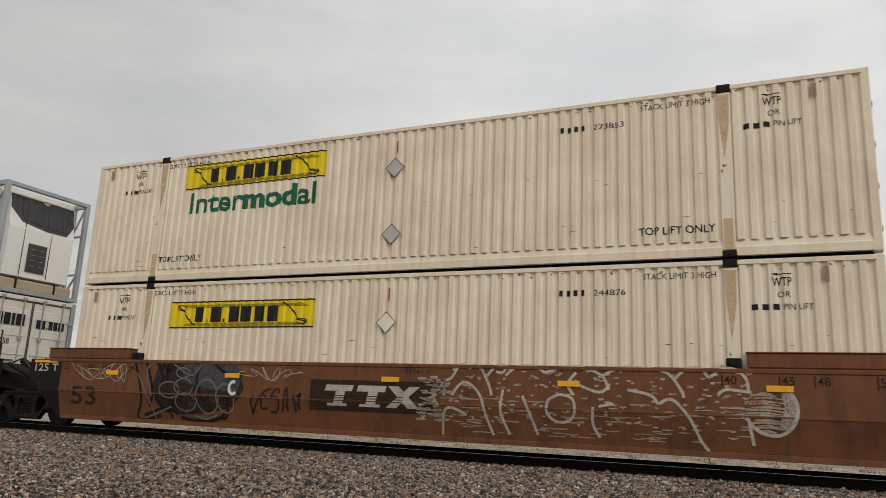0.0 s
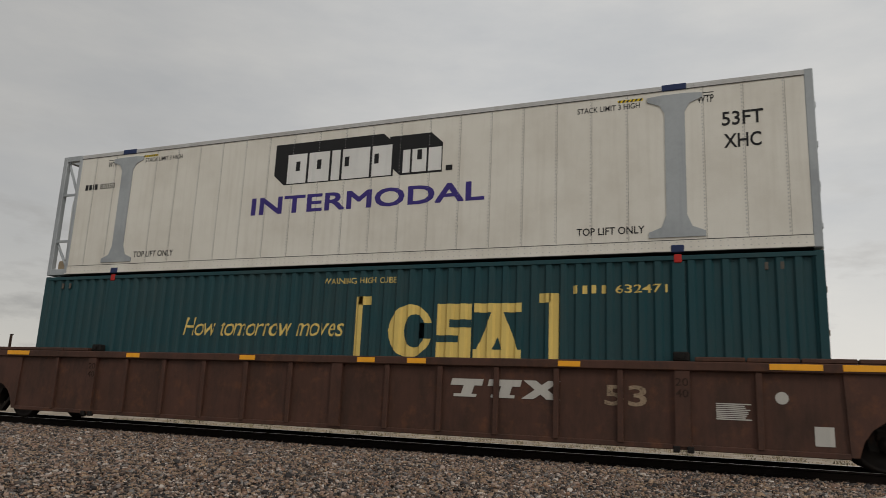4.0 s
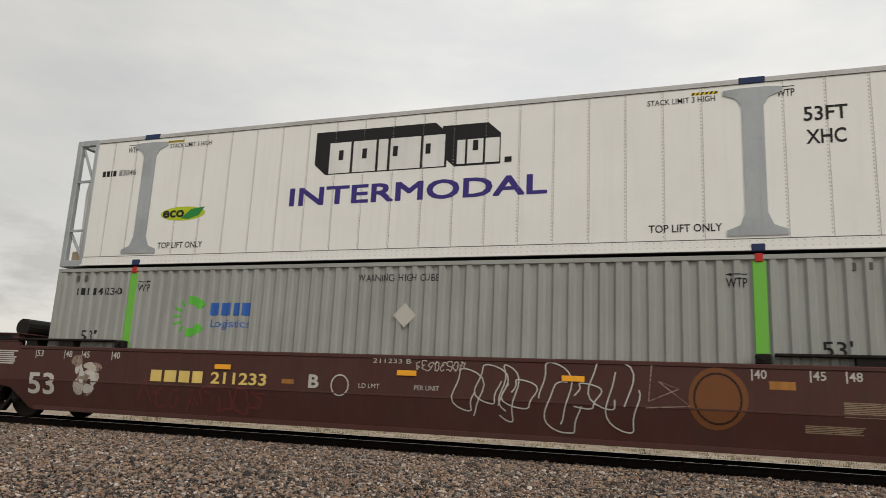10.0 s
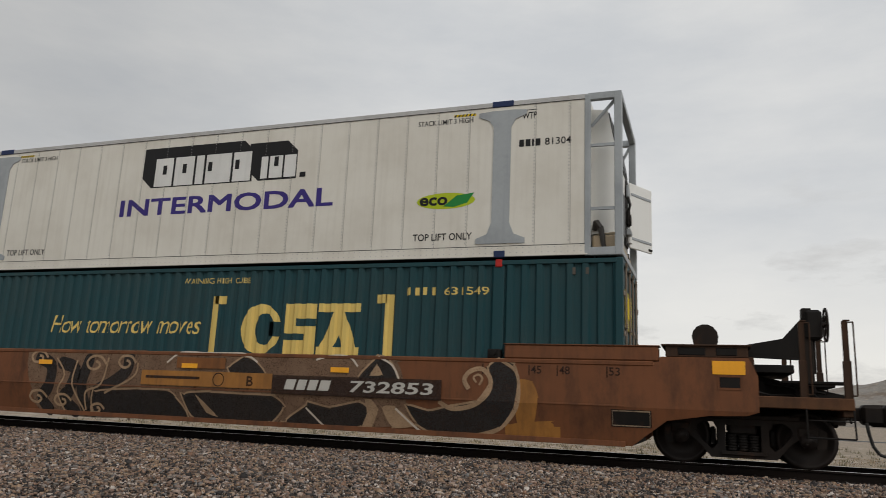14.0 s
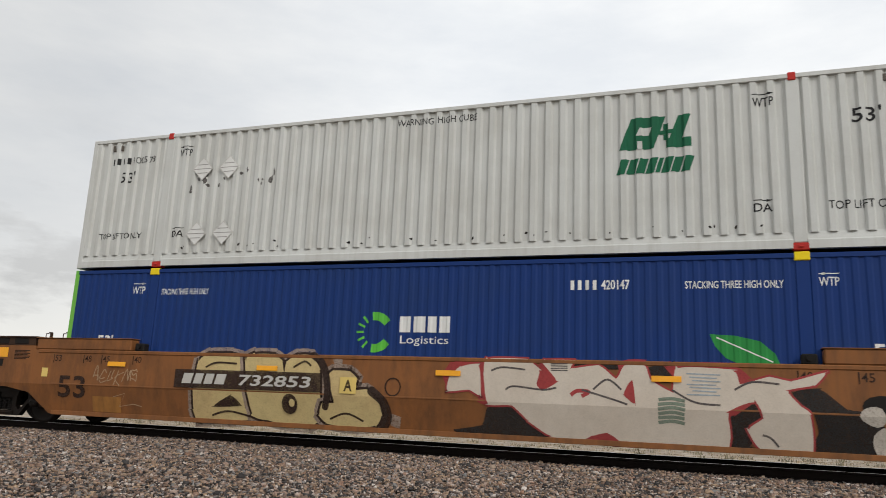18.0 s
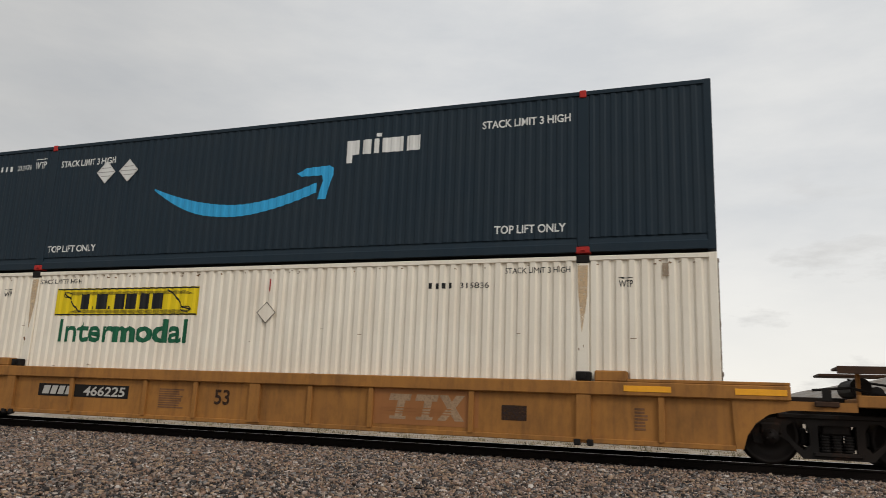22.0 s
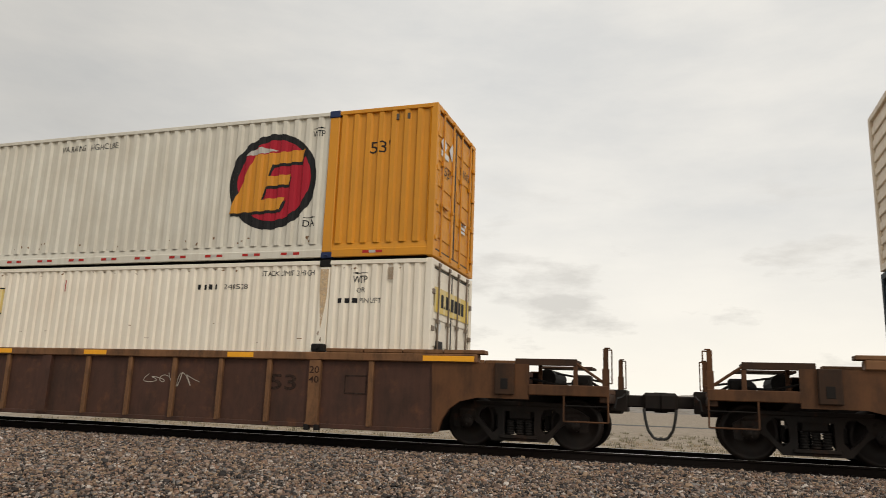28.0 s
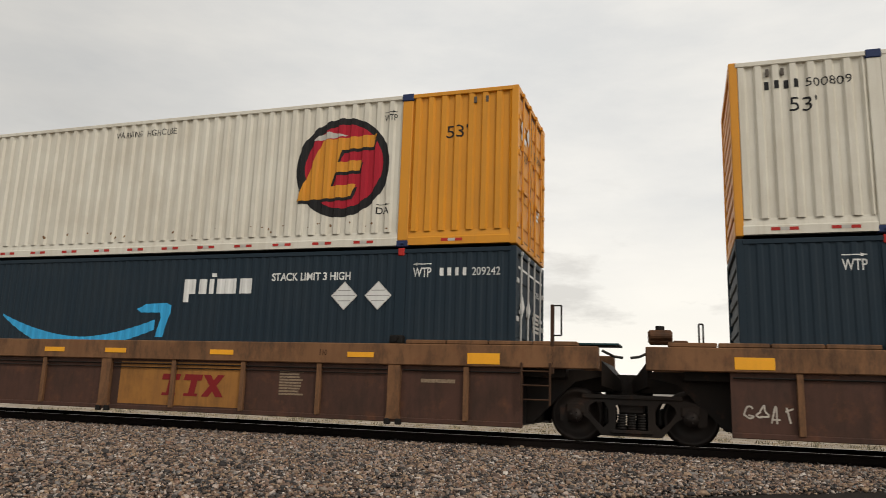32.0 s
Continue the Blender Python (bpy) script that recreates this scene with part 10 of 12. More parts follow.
stroke(c5, [(4.27, 0.81), (4.27, 0.71)], SPRAY, 0.025, 0.0165)
stroke(c5, [(2.19, 1.12), (2.21, 0.97)], SPRAY, 0.025, 0.0165)
stroke(c5, [(3.08, 1.12), (3.06, 0.99)], SPRAY, 0.025, 0.0165)
stroke(c5, [(1.53, 0.92), (1.53, 0.7)], SPRAY, 0.025, 0.0165)
stroke(c5, [(1.38, 1.2), (1.39, 1.05)], SPRAY, 0.025, 0.0165)
stroke(c5, [(3.69, 1.12), (3.7, 0.89)], SPRAY, 0.025, 0.0165)
stroke(c5, [(0.85, 1.44), (0.84, 0.97), (1, 0.47), (1.4, 0.24), (1.97, 0.25)], SPRAY, 0.03, 0.0050)
stencil(c5, "53", -7.95, -7.3, 0.50, 0.96, PALE, 0.02)
stencil(c5, "211233 C", -0.3, 0.35, 1.36, 1.43, PALE, 0.0)
hand_letters(c5, "OESOEIOS", -0.57, 0.84, 0.82, 1.02, PALE, 0.02, 0.009)
tag(c5, -0.2, 0.4, 0.62, 0.8, 84, PALE, 1, 0.016)
tag(c5, -7.2, -6.6, 0.9, 1.32, 85, PALE, 2, 0.016)
hand_letters(c5, "ARES", 6.84, 7.9, 1.0, 1.36, PALE, 0.022, 0.009)
put(c5, ribbon([(4.75, 1.22), (4.85, 1.02), (5.05, 1.1), (5.0, 0.85), (5.3, 0.95)], 0.022), FADED, None, "spray_line", 0.011, y=-SIDE)
put(c5, poly(oval(5.42, 0.88, 0.44, 0.46, 26, 0.03, 3)), flat("rust_disc", (0.17, 0.062, 0.02)), None, "spray_disc", 0.006, y=-SIDE)
put(c5, ribbon(oval(5.42, 0.88, 0.36, 0.38, 26), 0.03, True), UMBER, None, "spray_ring", 0.009, y=-SIDE)
put(c5, words("O", 5.2, 5.64, 0.68, 1.1, 0.0), UMBER, None, "spray_ring", 0.0085, y=-SIDE)
gauge_marks(c5, PALE, -SIDE, 1.42)
marks_block(c5, 6.25, 6.6, 1.24, 1.42, 5, PALE)
marks_block(c5, -6.95, -6.65, 1.22, 1.42, 5, PALE, 3)
marks_block(c5, 7.9, 8.1, 0.75, 1.05, 5, PALE)
marks_block(c5, 7.0, 7.9, 0.52, 0.66, 2, PALE, 6)
marks_block(c5, -7.1, -6.7, 0.56, 0.74, 4, FADED, 6)
reflectors(c5, (-6.05, -3.2, -0.1, 2.9, 6.5), -SIDE - 0.04, 1.22)
reflectors(c5, (8.4, -7.95), -SIDE, 1.26, 0.42, 0.19)
plate_mark(c5, 7.05, 7.4, 0.86, 0.97, OCHRE)

panel_box(-114.281, HIGH_Z, "83046", False, True, REEFER_NEW)
grey_box(-114.281, LOW_Z, "412340", GREY, -4.0, holder=(0.16, 1.9))
c6 = slab_car(-114.281, MAROON, "cpl", "art", "maroon smooth-sided well car with white spray lines", ("L", -10.79, 2.06, 0.25), True)
stencil(c6, "53", -8.22, -7.5, 0.52, 0.96, PALE, 0.02)
rnd6 = random.Random(6)
for k in range(16):
    put(c6, poly(oval(-6.7 + rnd6.gauss(0, 0.17), 0.92 + rnd6.gauss(0, 0.17), rnd6.uniform(0.05, 0.16), rnd6.uniform(0.05, 0.18), 14, 0.2, k)), (MIST, SPRAY, PALE)[k % 3], None, "spray_cloud", 0.006 + 0.0003 * k, y=-SIDE)
put(c6, blocks((0.9, 0.95, 0.85, 0.8), -5.06, -3.84, 0.88, 1.10, 0.22), GOLD, None, "owner_blocks", 0.009, y=-SIDE)
stencil(c6, "211233", -3.65, -2.43, 0.88, 1.10, GOLD, 0.02)
stencil(c6, "B", -1.55, -1.34, 0.88, 1.12, PALE, 0.03)
plate_mark(c6, -2.1, -1.85, 0.94, 1.02, OCHRE)
put(c6, ribbon(oval(-0.92, 0.95, 0.17, 0.18, 18), 0.025, True), PALE, None, "round_mark", 0.009, y=-SIDE)
hand_letters(c6, "AECAFUOS", -5.4, -2.42, 0.40, 0.82, flat("brick_spray", (0.125, 0.03, 0.024)), 0.04, 0.008)
loops(c6, 1.28, 4.3, 0.36, 1.46, 9, 92, PALE, 0.022)
hand_letters(c6, "CESOESOO", 0.5, 1.4, 1.26, 1.42, SPRAY, 0.018, 0.02)
put(c6, ribbon([(4.4, 1.45), (4.35, 0.9), (4.8, 1.1), (4.5, 1.2), (4.95, 0.85), (4.3, 0.8)], 0.022), MIST, None, "spray_line", 0.011, y=-SIDE)
stencil(c6, "LD LMT", -0.55, -0.15, 0.92, 1.0, PALE, 0.0)
stencil(c6, "PER UNIT", 0.5, 0.95, 0.92, 1.0, PALE, 0.0)
stencil(c6, "211233 B", -0.3, 0.42, 1.36, 1.44, PALE, 0.0)
gauge_marks(c6, PALE, -SIDE, 1.42)
marks_block(c6, -9.2, -8.6, 1.1, 1.4, 4, PALE)
marks_block(c6, 7.0, 7.8, 0.78, 1.0, 5, FADED, 3)
marks_block(c6, 6.5, 7.4, 0.54, 0.66, 3, FADED, 5)
reflectors(c6, (-3.4, 0.35, 3.2), -SIDE - 0.02, 1.20)
plate_mark(c6, 6.05, 6.4, 1.14, 1.26, OCHRE)
reflectors(c6, (8.3,), -SIDE, 1.25, 0.42, 0.19)
put(c6, poly(oval(5.34, 0.98, 0.42, 0.46, 26, 0.03, 6)), flat("rust_disc", (0.17, 0.062, 0.02)), None, "spray_disc", 0.006, y=-SIDE)
put(c6, ribbon(oval(5.34, 0.98, 0.33, 0.37, 26), 0.03, True), UMBER, None, "spray_ring", 0.009, y=-SIDE)

# unit 7
panel_box(-137.840, HIGH_Z, "81743", False, eco=False, left_marks=False, cleaned=True)
cream_box(-137.840, LOW_Z, "244247", True, "right", 0.0, True, CREAM_NEW, placards=False)
c7 = rib_car(-137.840, RUSSET, CHORD, "cpl", "cpl", "russet rib-sided well car with dusty tan ribs", ("R", 1), tall_posts=(CHORD, AMBER))
plate_mark(c7, -5.85, -4.05, 0.95, 1.19, UMBER, PLATEY, 0.003)
plate_mark(c7, -9.3, -8.3, 0.72, 0.78, FADED)
put(c7, blocks((0.8, 0.7, 0.7, 0.8), -5.67, -5.15, 1.0, 1.15, 0.2), PALE, None, "owner_blocks", 0.008, y=PLATEY)
stencil(c7, "658142", -5.0, -4.3, 1.0, 1.15, PALE, 0.01, 0.12, PLATEY)
marks_block(c7, -7.2, -6.5, 0.55, 0.75, 3, FADED, 7, PLATEY)
pool_logo(c7, 3.31, 4.81, 0.80, 1.10, PALE, UMBER, PLATEY)
stencil(c7, "53", 5.23, 5.74, 0.78, 1.08, UMBER, 0.02, y=PLATEY)
marks_block(c7, 6.37, 6.89, 0.62, 0.92, 5, FADED, 2, PLATEY)
plate_mark(c7, 7.74, 8.01, 0.42, 0.68, FADED, PLATEY)
put(c7, ribbon(oval(-2.7, 0.92, 0.13, 0.16, 16), 0.03, True), CHORD, None, "round_mark", 0.006, y=PLATEY)
plate_mark(c7, -8.0, -7.75, 0.6, 0.85, FADED, PLATEY)
stencil(c7, "NWF13", 1.2, 1.65, 1.0, 1.12, CHORD, 0.0, y=PLATEY)
reflectors(c7, (-1.6, 1.1, 4.6), -SIDE - 0.02, 1.43, 0.55)
reflectors(c7, (8.5,), -SIDE - 0.02, 1.44, 0.9)
plate_mark(c7, -4.5, -1.9, 1.38, 1.48, flat("faded_red", (0.30, 0.10, 0.05)), -SIDE - 0.02)

# units 8 to 10
panel_box(-161.543, HIGH_Z, "81304", True, open_door=True)
pine_box(-161.543, LOW_Z, "631549", True)
c8 = slab_car(-161.543, BROWN, "art", "cpl", "brown smooth-sided well car with dark scrollwork spray art", ("R", 11.05, 2.16, 0.25))
blob(c8, [(-3.97, 1.41), (-1.27, 1.49), (-1, 1.18), (-1.49, 0.24), (-3.6, 0.24), (-3.91, 0.67)], SKINDIM, 0.005)
blob(c8, [(-1.26, 1.46), (0.33, 1.49), (1.61, 1.43), (3.56, 1.49), (4.28, 1.4), (4.46, 0.8), (4.46, 0.37), (3.03, 0.24), (0.42, 0.27), (-1.85, 0.24), (-2.14, 0.63), (-1.08, 0.77)], SKINDIM, 0.005)
stroke(c8, [(-3.77, 1.32), (-3.45, 1.17), (-3.45, 0.79), (-3.65, 0.52), (-3.46, 0.29)], NAVY_SPRAY, 0.26, 0.009)
stroke(c8, [(-3.16, 1.23), (-2.8, 1.11), (-2.9, 0.71), (-3.07, 0.54), (-2.78, 0.28)], NAVY_SPRAY, 0.26, 0.009)
stroke(c8, [(-2.47, 1.3), (-2.6, 0.82), (-2.5, 0.31)], NAVY_SPRAY, 0.26, 0.009)
stroke(c8, [(-1.47, 1.37), (-1.51, 1.11), (-1.86, 0.85), (-2.21, 0.68), (-2.32, 0.3)], NAVY_SPRAY, 0.26, 0.009)
blob(c8, [(-2.24, 0.67), (-1.19, 0.75), (-0.5, 0.75), (-0.31, 0.64), (-0.12, 0.28), (-1.85, 0.24), (-2.3, 0.32)], NAVY_SPRAY, 0.010, ((SKIN, 0.07),))
blob(c8, [(-0.09, 0.69), (0.5, 0.75), (1.24, 0.74), (1.85, 0.73), (2.06, 0.56), (1.79, 0.3), (1.06, 0.25), (0.15, 0.27)], NAVY_SPRAY, 0.010, ((SKIN, 0.07),))
blob(c8, [(2.13, 0.29), (2.54, 0.58), (2.6, 0.65), (3.02, 0.58), (3.57, 0.69), (3.75, 0.57), (3.62, 0.31), (3.03, 0.24)], NAVY_SPRAY, 0.010, ((SKIN, 0.07),))
blob(c8, [(4.51, 0.67), (4.88, 0.6), (5.22, 0.68), (5.75, 0.8), (5.96, 1.1), (5.93, 1.35), (6.1, 1.47), (6.33, 1.4), (6.41, 1.12), (6.34, 0.71), (6.1, 0.41), (5.62, 0.27), (4.96, 0.26), (4.67, 0.4)], NAVY_SPRAY, 0.010, ((SKIN, 0.07),))
blob(c8, [(3.83, 1.39), (3.92, 1.49), (4.12, 1.43), (4.27, 1.12), (3.58, 1.1)], NAVY_SPRAY, 0.010, ((SKIN, 0.07),))
blob(c8, [(0.89, 1.23), (1.2, 1.42), (1.46, 1.33), (1.63, 1.13), (1.01, 1.09)], NAVY_SPRAY, 0.010, ((SKIN, 0.07),))
blob(c8, [(3.71, 0.75), (3.84, 0.74), (3.95, 0.58), (3.81, 0.28), (3.63, 0.26), (3.74, 0.52)], SKIN, 0.013)
blob(c8, [(4.04, 0.63), (4.28, 0.64), (4.61, 0.36), (4.21, 0.31)], SKIN, 0.013)
blob(c8, [(0.17, 0.7), (0.41, 0.39), (0.63, 0.34), (0.31, 0.61)], SKIN, 0.013)
blob(c8, [(3.79, 1.17), (3.91, 1.34), (4.01, 1.18)], SKIN, 0.013)
blob(c8, [(6.45, 1.17), (6.66, 1.13), (6.75, 0.89), (6.67, 0.5), (6.42, 0.46), (6.39, 0.69), (6.46, 0.97)], OCHRE, 0.011)
blob(c8, [(6.28, 0.45), (6.95, 0.52), (6.94, 0.28), (6.32, 0.26)], OCHRE, 0.009)
stroke(c8, [(5.59, 0.99), (5.51, 1.14), (5.61, 1.28), (5.82, 1.32), (5.96, 1.15), (5.91, 0.92), (5.67, 0.73), (5.3, 0.66), (5.07, 0.77)], SKIN, 0.075, 0.014)
stroke(c8, [(5.72, 1.1), (5.67, 1.18), (5.75, 1.23), (5.82, 1.17), (5.77, 1.06)], SKIN, 0.035, 0.0145)
stroke(c8, [(6.15, 1.46), (6.38, 1.3), (6.44, 1.01), (6.39, 0.69), (6.11, 0.37), (5.74, 0.24)], SKIN, 0.05, 0.0145)
stroke(c8, [(-0.55, 1.29), (-0.23, 1.49), (0.33, 1.49), (0.98, 1.49), (1.35, 1.43)], CHALK, 0.035, 0.0148)
stroke(c8, [(0.42, 1.49), (0.76, 1.49), (1.19, 1.49), (1.49, 1.34)], CHALK, 0.035, 0.0148)
stroke(c8, [(2.71, 1.41), (3.04, 1.49), (3.37, 1.47), (3.54, 1.31)], CHALK, 0.035, 0.0148)
stroke(c8, [(3.92, 1.49), (4.19, 1.35), (4.33, 1.12)], CHALK, 0.035, 0.0148)
stroke(c8, [(4.28, 0.62), (4.67, 0.3), (4.88, 0.24)], CHALK, 0.035, 0.0148)
stroke(c8, [(2.54, 0.56), (2.84, 0.3), (2.93, 0.24)], CHALK, 0.035, 0.0148)
stroke(c8, [(-3.56, 1.33), (-3.69, 1.44), (-3.89, 1.45), (-4, 1.35), (-3.93, 1.25), (-3.8, 1.24), (-3.71, 1.28), (-3.72, 1.35), (-3.8, 1.37)], SKIN, 0.05, 0.0148)
stroke(c8, [(-2.02, 1.23), (-2.18, 1.37), (-2.4, 1.37), (-2.51, 1.26), (-2.45, 1.15), (-2.3, 1.12), (-2.19, 1.18), (-2.21, 1.25), (-2.29, 1.28)], SKIN, 0.05, 0.0148)
stroke(c8, [(-2.87, 0.48), (-3.01, 0.59), (-3.21, 0.59), (-3.31, 0.49), (-3.24, 0.4), (-3.11, 0.39), (-3.03, 0.43), (-3.04, 0.49), (-3.12, 0.51)], SKIN, 0.05, 0.0148)
stroke(c8, [(-3.51, 0.53), (-3.66, 0.65), (-3.88, 0.64), (-3.97, 0.54), (-3.91, 0.45), (-3.77, 0.42), (-3.67, 0.48), (-3.7, 0.54), (-3.78, 0.56)], SKIN, 0.05, 0.0148)
stroke(c8, [(-2.03, 0.35), (-2.14, 0.44), (-2.29, 0.43), (-2.37, 0.37), (-2.32, 0.29), (-2.22, 0.27), (-2.15, 0.32), (-2.17, 0.37), (-2.22, 0.37)], SKIN, 0.05, 0.0148)
stroke(c8, [(-1.29, 1.27), (-1.42, 1.39), (-1.63, 1.39), (-1.71, 1.29), (-1.65, 1.2), (-1.53, 1.17), (-1.44, 1.23), (-1.46, 1.29), (-1.53, 1.31)], SKIN, 0.05, 0.0148)
stroke(c8, [(-3.32, 1.33), (-3.07, 1), (-3.23, 0.64), (-3.03, 0.24)], SKIN, 0.04, 0.0142)
stroke(c8, [(-2.77, 1.29), (-2.84, 0.81), (-2.54, 0.29)], SKIN, 0.04, 0.0142)
stroke(c8, [(-1.98, 1.36), (-2.1, 0.84), (-2.49, 0.67), (-2.5, 0.31)], SKIN, 0.04, 0.0142)
stroke(c8, [(-1.24, 1.27), (-1.33, 0.99), (-2.02, 0.66)], SKIN, 0.04, 0.0142)
plate_mark(c8, -1.11, 1.84, 0.86, 1.14, OCHRE, lift=0.030)
plate_mark(c8, 1.84, 5.12, 0.78, 1.12, UMBER, lift=0.030)
put(c8, blocks((0.8, 0.7, 0.7, 0.8), 2.1, 3.0, 0.87, 1.05, 0.2, 0.05), PALE, None, "owner_blocks", 0.034, y=-SIDE)
put(c8, words("732853", 3.4, 4.95, 0.86, 1.06, 0.02, 0.2), PALE, None, "stencil", 0.034, y=-SIDE)
put(c8, words("B", 1.3, 1.44, 0.9, 1.08, 0.02), UMBER, None, "stencil", 0.034, y=-SIDE)
put(c8, bars(-1.0, 0.3, 0.96, 1.04, 1), UMBER, None, "stencil_lines", 0.034, y=-SIDE)
put(c8, ribbon(oval(0.68, 1.0, 0.12, 0.12, 16), 0.02, True), UMBER, None, "round_mark", 0.034, y=-SIDE)
plate_mark(c8, -0.3, 0.8, 1.2, 1.4, TAN, lift=0.030)
stencil(c8, "53", -7.82, -7.11, 0.56, 0.96, UMBER, 0.02)
gauge_marks(c8, UMBER, -SIDE)
plate_mark(c8, 6.2, 7.1, 0.22, 0.45, OCHRE)
plate_mark(c8, 7.9, 8.5, 0.5, 0.76, SOOT)
put(c8, ribbon([(7.92, 0.52), (8.48, 0.52), (8.48, 0.74), (7.92, 0.74)], 0.02, True), FADED, None, "placard_rim", 0.009, y=-SIDE)
reflectors(c8, (-3.6, 0.0, 3.2), -SIDE - 0.03, 1.24)

pale_box(-180.815, HIGH_Z, "100764", True)
grey_box(-180.815, LOW_Z, "618085", GREY_COOL, -4.03)
c9 = slab_car(-180.815, TAN, "art", "art", "tan-brown smooth-sided well car with white bubble throw-up")
blob(c9, [(-6.03, 0.78), (-5.95, 1.15), (-5.74, 1.32), (-5.29, 1.26), (-5.08, 1.32), (-4.76, 1.37), (-4.64, 1.47), (-4.38, 1.43), (-4.28, 1.29), (-3.98, 1.34), (-3.72, 1.3), (-3.56, 1.07), (-3.64, 0.77), (-3.84, 0.67), (-3.78, 0.47), (-3.92, 0.29), (-4.18, 0.24), (-4.59, 0.26), (-4.81, 0.38), (-5.23, 0.44), (-5.67, 0.47), (-5.97, 0.59)], WHITE, 0.006)
blob(c9, [(-5.84, 0.91), (-5.77, 1.15), (-5.6, 1.25), (-5.44, 1.13), (-5.4, 0.92), (-5.26, 0.78), (-5.28, 0.54), (-5.56, 0.49), (-5.68, 0.64), (-5.63, 0.8)], CHALKWHITE, 0.009, ((SOOT, 0.07),))
blob(c9, [(-5.28, 1.17), (-5.13, 1.24), (-5.04, 0.93), (-4.82, 0.67), (-4.71, 0.52), (-4.97, 0.47), (-5.19, 0.54), (-5.26, 0.83)], CHALKWHITE, 0.011, ((SOOT, 0.07),))
blob(c9, [(-4.28, 1.19), (-4.03, 1.28), (-3.77, 1.25), (-3.65, 1.02), (-3.74, 0.79), (-3.98, 0.67), (-3.86, 0.51), (-3.98, 0.35), (-4.19, 0.38), (-4.28, 0.72)], CHALKWHITE, 0.013, ((SOOT, 0.07),))
blob(c9, [(-4.71, 1.21), (-4.55, 1.4), (-4.41, 1.37), (-4.34, 1.14), (-4.35, 0.77), (-4.23, 0.44), (-4.54, 0.32), (-4.73, 0.54), (-4.63, 0.85)], CHALKWHITE, 0.015, ((SOOT, 0.07),))
blob(c9, [(-4.62, 1.28), (-4.57, 1.31), (-4.54, 1.16), (-4.6, 1.14)], SOOT, 0.0185)
blob(c9, [(-4.48, 1.27), (-4.43, 1.29), (-4.41, 1.15), (-4.46, 1.13)], SOOT, 0.0185)
blob(c9, [(-4, 1.08), (-3.86, 1.03), (-3.97, 0.93)], SOOT, 0.0185)
stroke(c9, [(-5.7, 0.91), (-5.58, 0.99), (-5.5, 0.87), (-5.62, 0.74)], SOOT, 0.035, 0.0185)
stroke(c9, [(-4.11, 0.51), (-4.03, 0.52), (-4.07, 0.41)], SOOT, 0.03, 0.0185)
blob(c9, [(-6, 0.67), (-5.89, 0.59), (-5.94, 0.43), (-6.08, 0.43), (-6.14, 0.56)], CHALKWHITE, 0.009, ((WHITE, 0.1), (SOOT, 0.06)))
blob(c9, [(-3.72, 0.62), (-3.45, 0.69), (-3.3, 0.55), (-3.41, 0.47)], CHALKWHITE, 0.009, ((WHITE, 0.1), (SOOT, 0.06)))
stroke(c9, [(-3.04, 1.46), (-2.95, 0.91), (-2.81, 0.29)], SLATELINE, 0.04, 0.005)
stroke(c9, [(-2.61, 1.46), (-2.54, 1.33)], SLATELINE, 0.04, 0.005)
stroke(c9, [(-1.55, 1.4), (-1.37, 1.14)], SLATELINE, 0.04, 0.005)
stroke(c9, [(-2.09, 1.38), (-2.03, 0.33), (-1.9, 0.33)], SLATELINE, 0.04, 0.005)
stroke(c9, [(-2.93, 1), (-2.79, 1.1), (-2.69, 0.92), (-2.83, 0.8)], SLATELINE, 0.04, 0.005)
hand_letters(c9, "COAO", -7.1, -6.0, 0.85, 1.2, flat("red_chalk", (0.42, 0.10, 0.04)), 0.035, 0.008)
hand_letters(c9, "LUE", -8.0, -7.3, 1.06, 1.36, MIST, 0.03, 0.008)
stencil(c9, "53", -7.96, -7.25, 0.56, 1.0, UMBER, 0.02)
hand_letters(c9, "CAOI", -2.9, -1.6, 0.5, 1.2, flat("ghost_spray", (0.205, 0.088, 0.035)), 0.07, 0.005)
plate_mark(c9, -1.41, 1.4, 0.28, 1.30, OCHRE, lift=0.005)
pool_logo(c9, -0.78, 0.98, 0.56, 1.12, flat("maroon_lettering", (0.22, 0.012, 0.014)))
piece(c9, "SEMC", 1.5, 4.6, 0.24, 1.5, [(SKIN, 0.44), (NAVY_SPRAY, 0.34)])
curls(c9, 1.6, 4.5, 0.3, 1.46, 8, 113, SKIN, 0.06, lift=0.022)
for k, (gx, gz, rx, rz) in enumerate(((4.95, 0.8, 0.5, 0.5), (5.7, 1.05, 0.42, 0.36), (6.3, 0.95, 0.5, 0.24))):
    put(c9, poly(oval(gx, gz, rx, rz, 22, 0.12, k + 3)), (NAVY_SPRAY, SPRAY, SPRAY)[k], None, "spray_fill", 0.007 + 0.003 * k, y=-SIDE)
put(c9, poly(oval(6.2, 0.55, 0.22, 0.2, 16, 0.1, 9)), SPRAY, None, "spray_fill", 0.012, y=-SIDE)
put(c9, poly(oval(6.75, 0.9, 0.18, 0.2, 14, 0.1, 7)), SOOT, None, "spray_cut", 0.018, y=-SIDE)
gauge_marks(c9, UMBER, -SIDE)
marks_block(c9, 7.2, 7.8, 0.8, 1.2, 5, UMBER)
marks_block(c9, -6.6, -6.2, 0.55, 0.8, 5, UMBER, 3)
reflectors(c9, (-5.95, -2.3), -SIDE - 0.03, 1.25)
reflectors(c9, (8.3,), -SIDE - 0.01, 1.30, 0.42, 0.19)
plate_mark(c9, -3.3, -2.95, 1.3, 1.42, FADED)

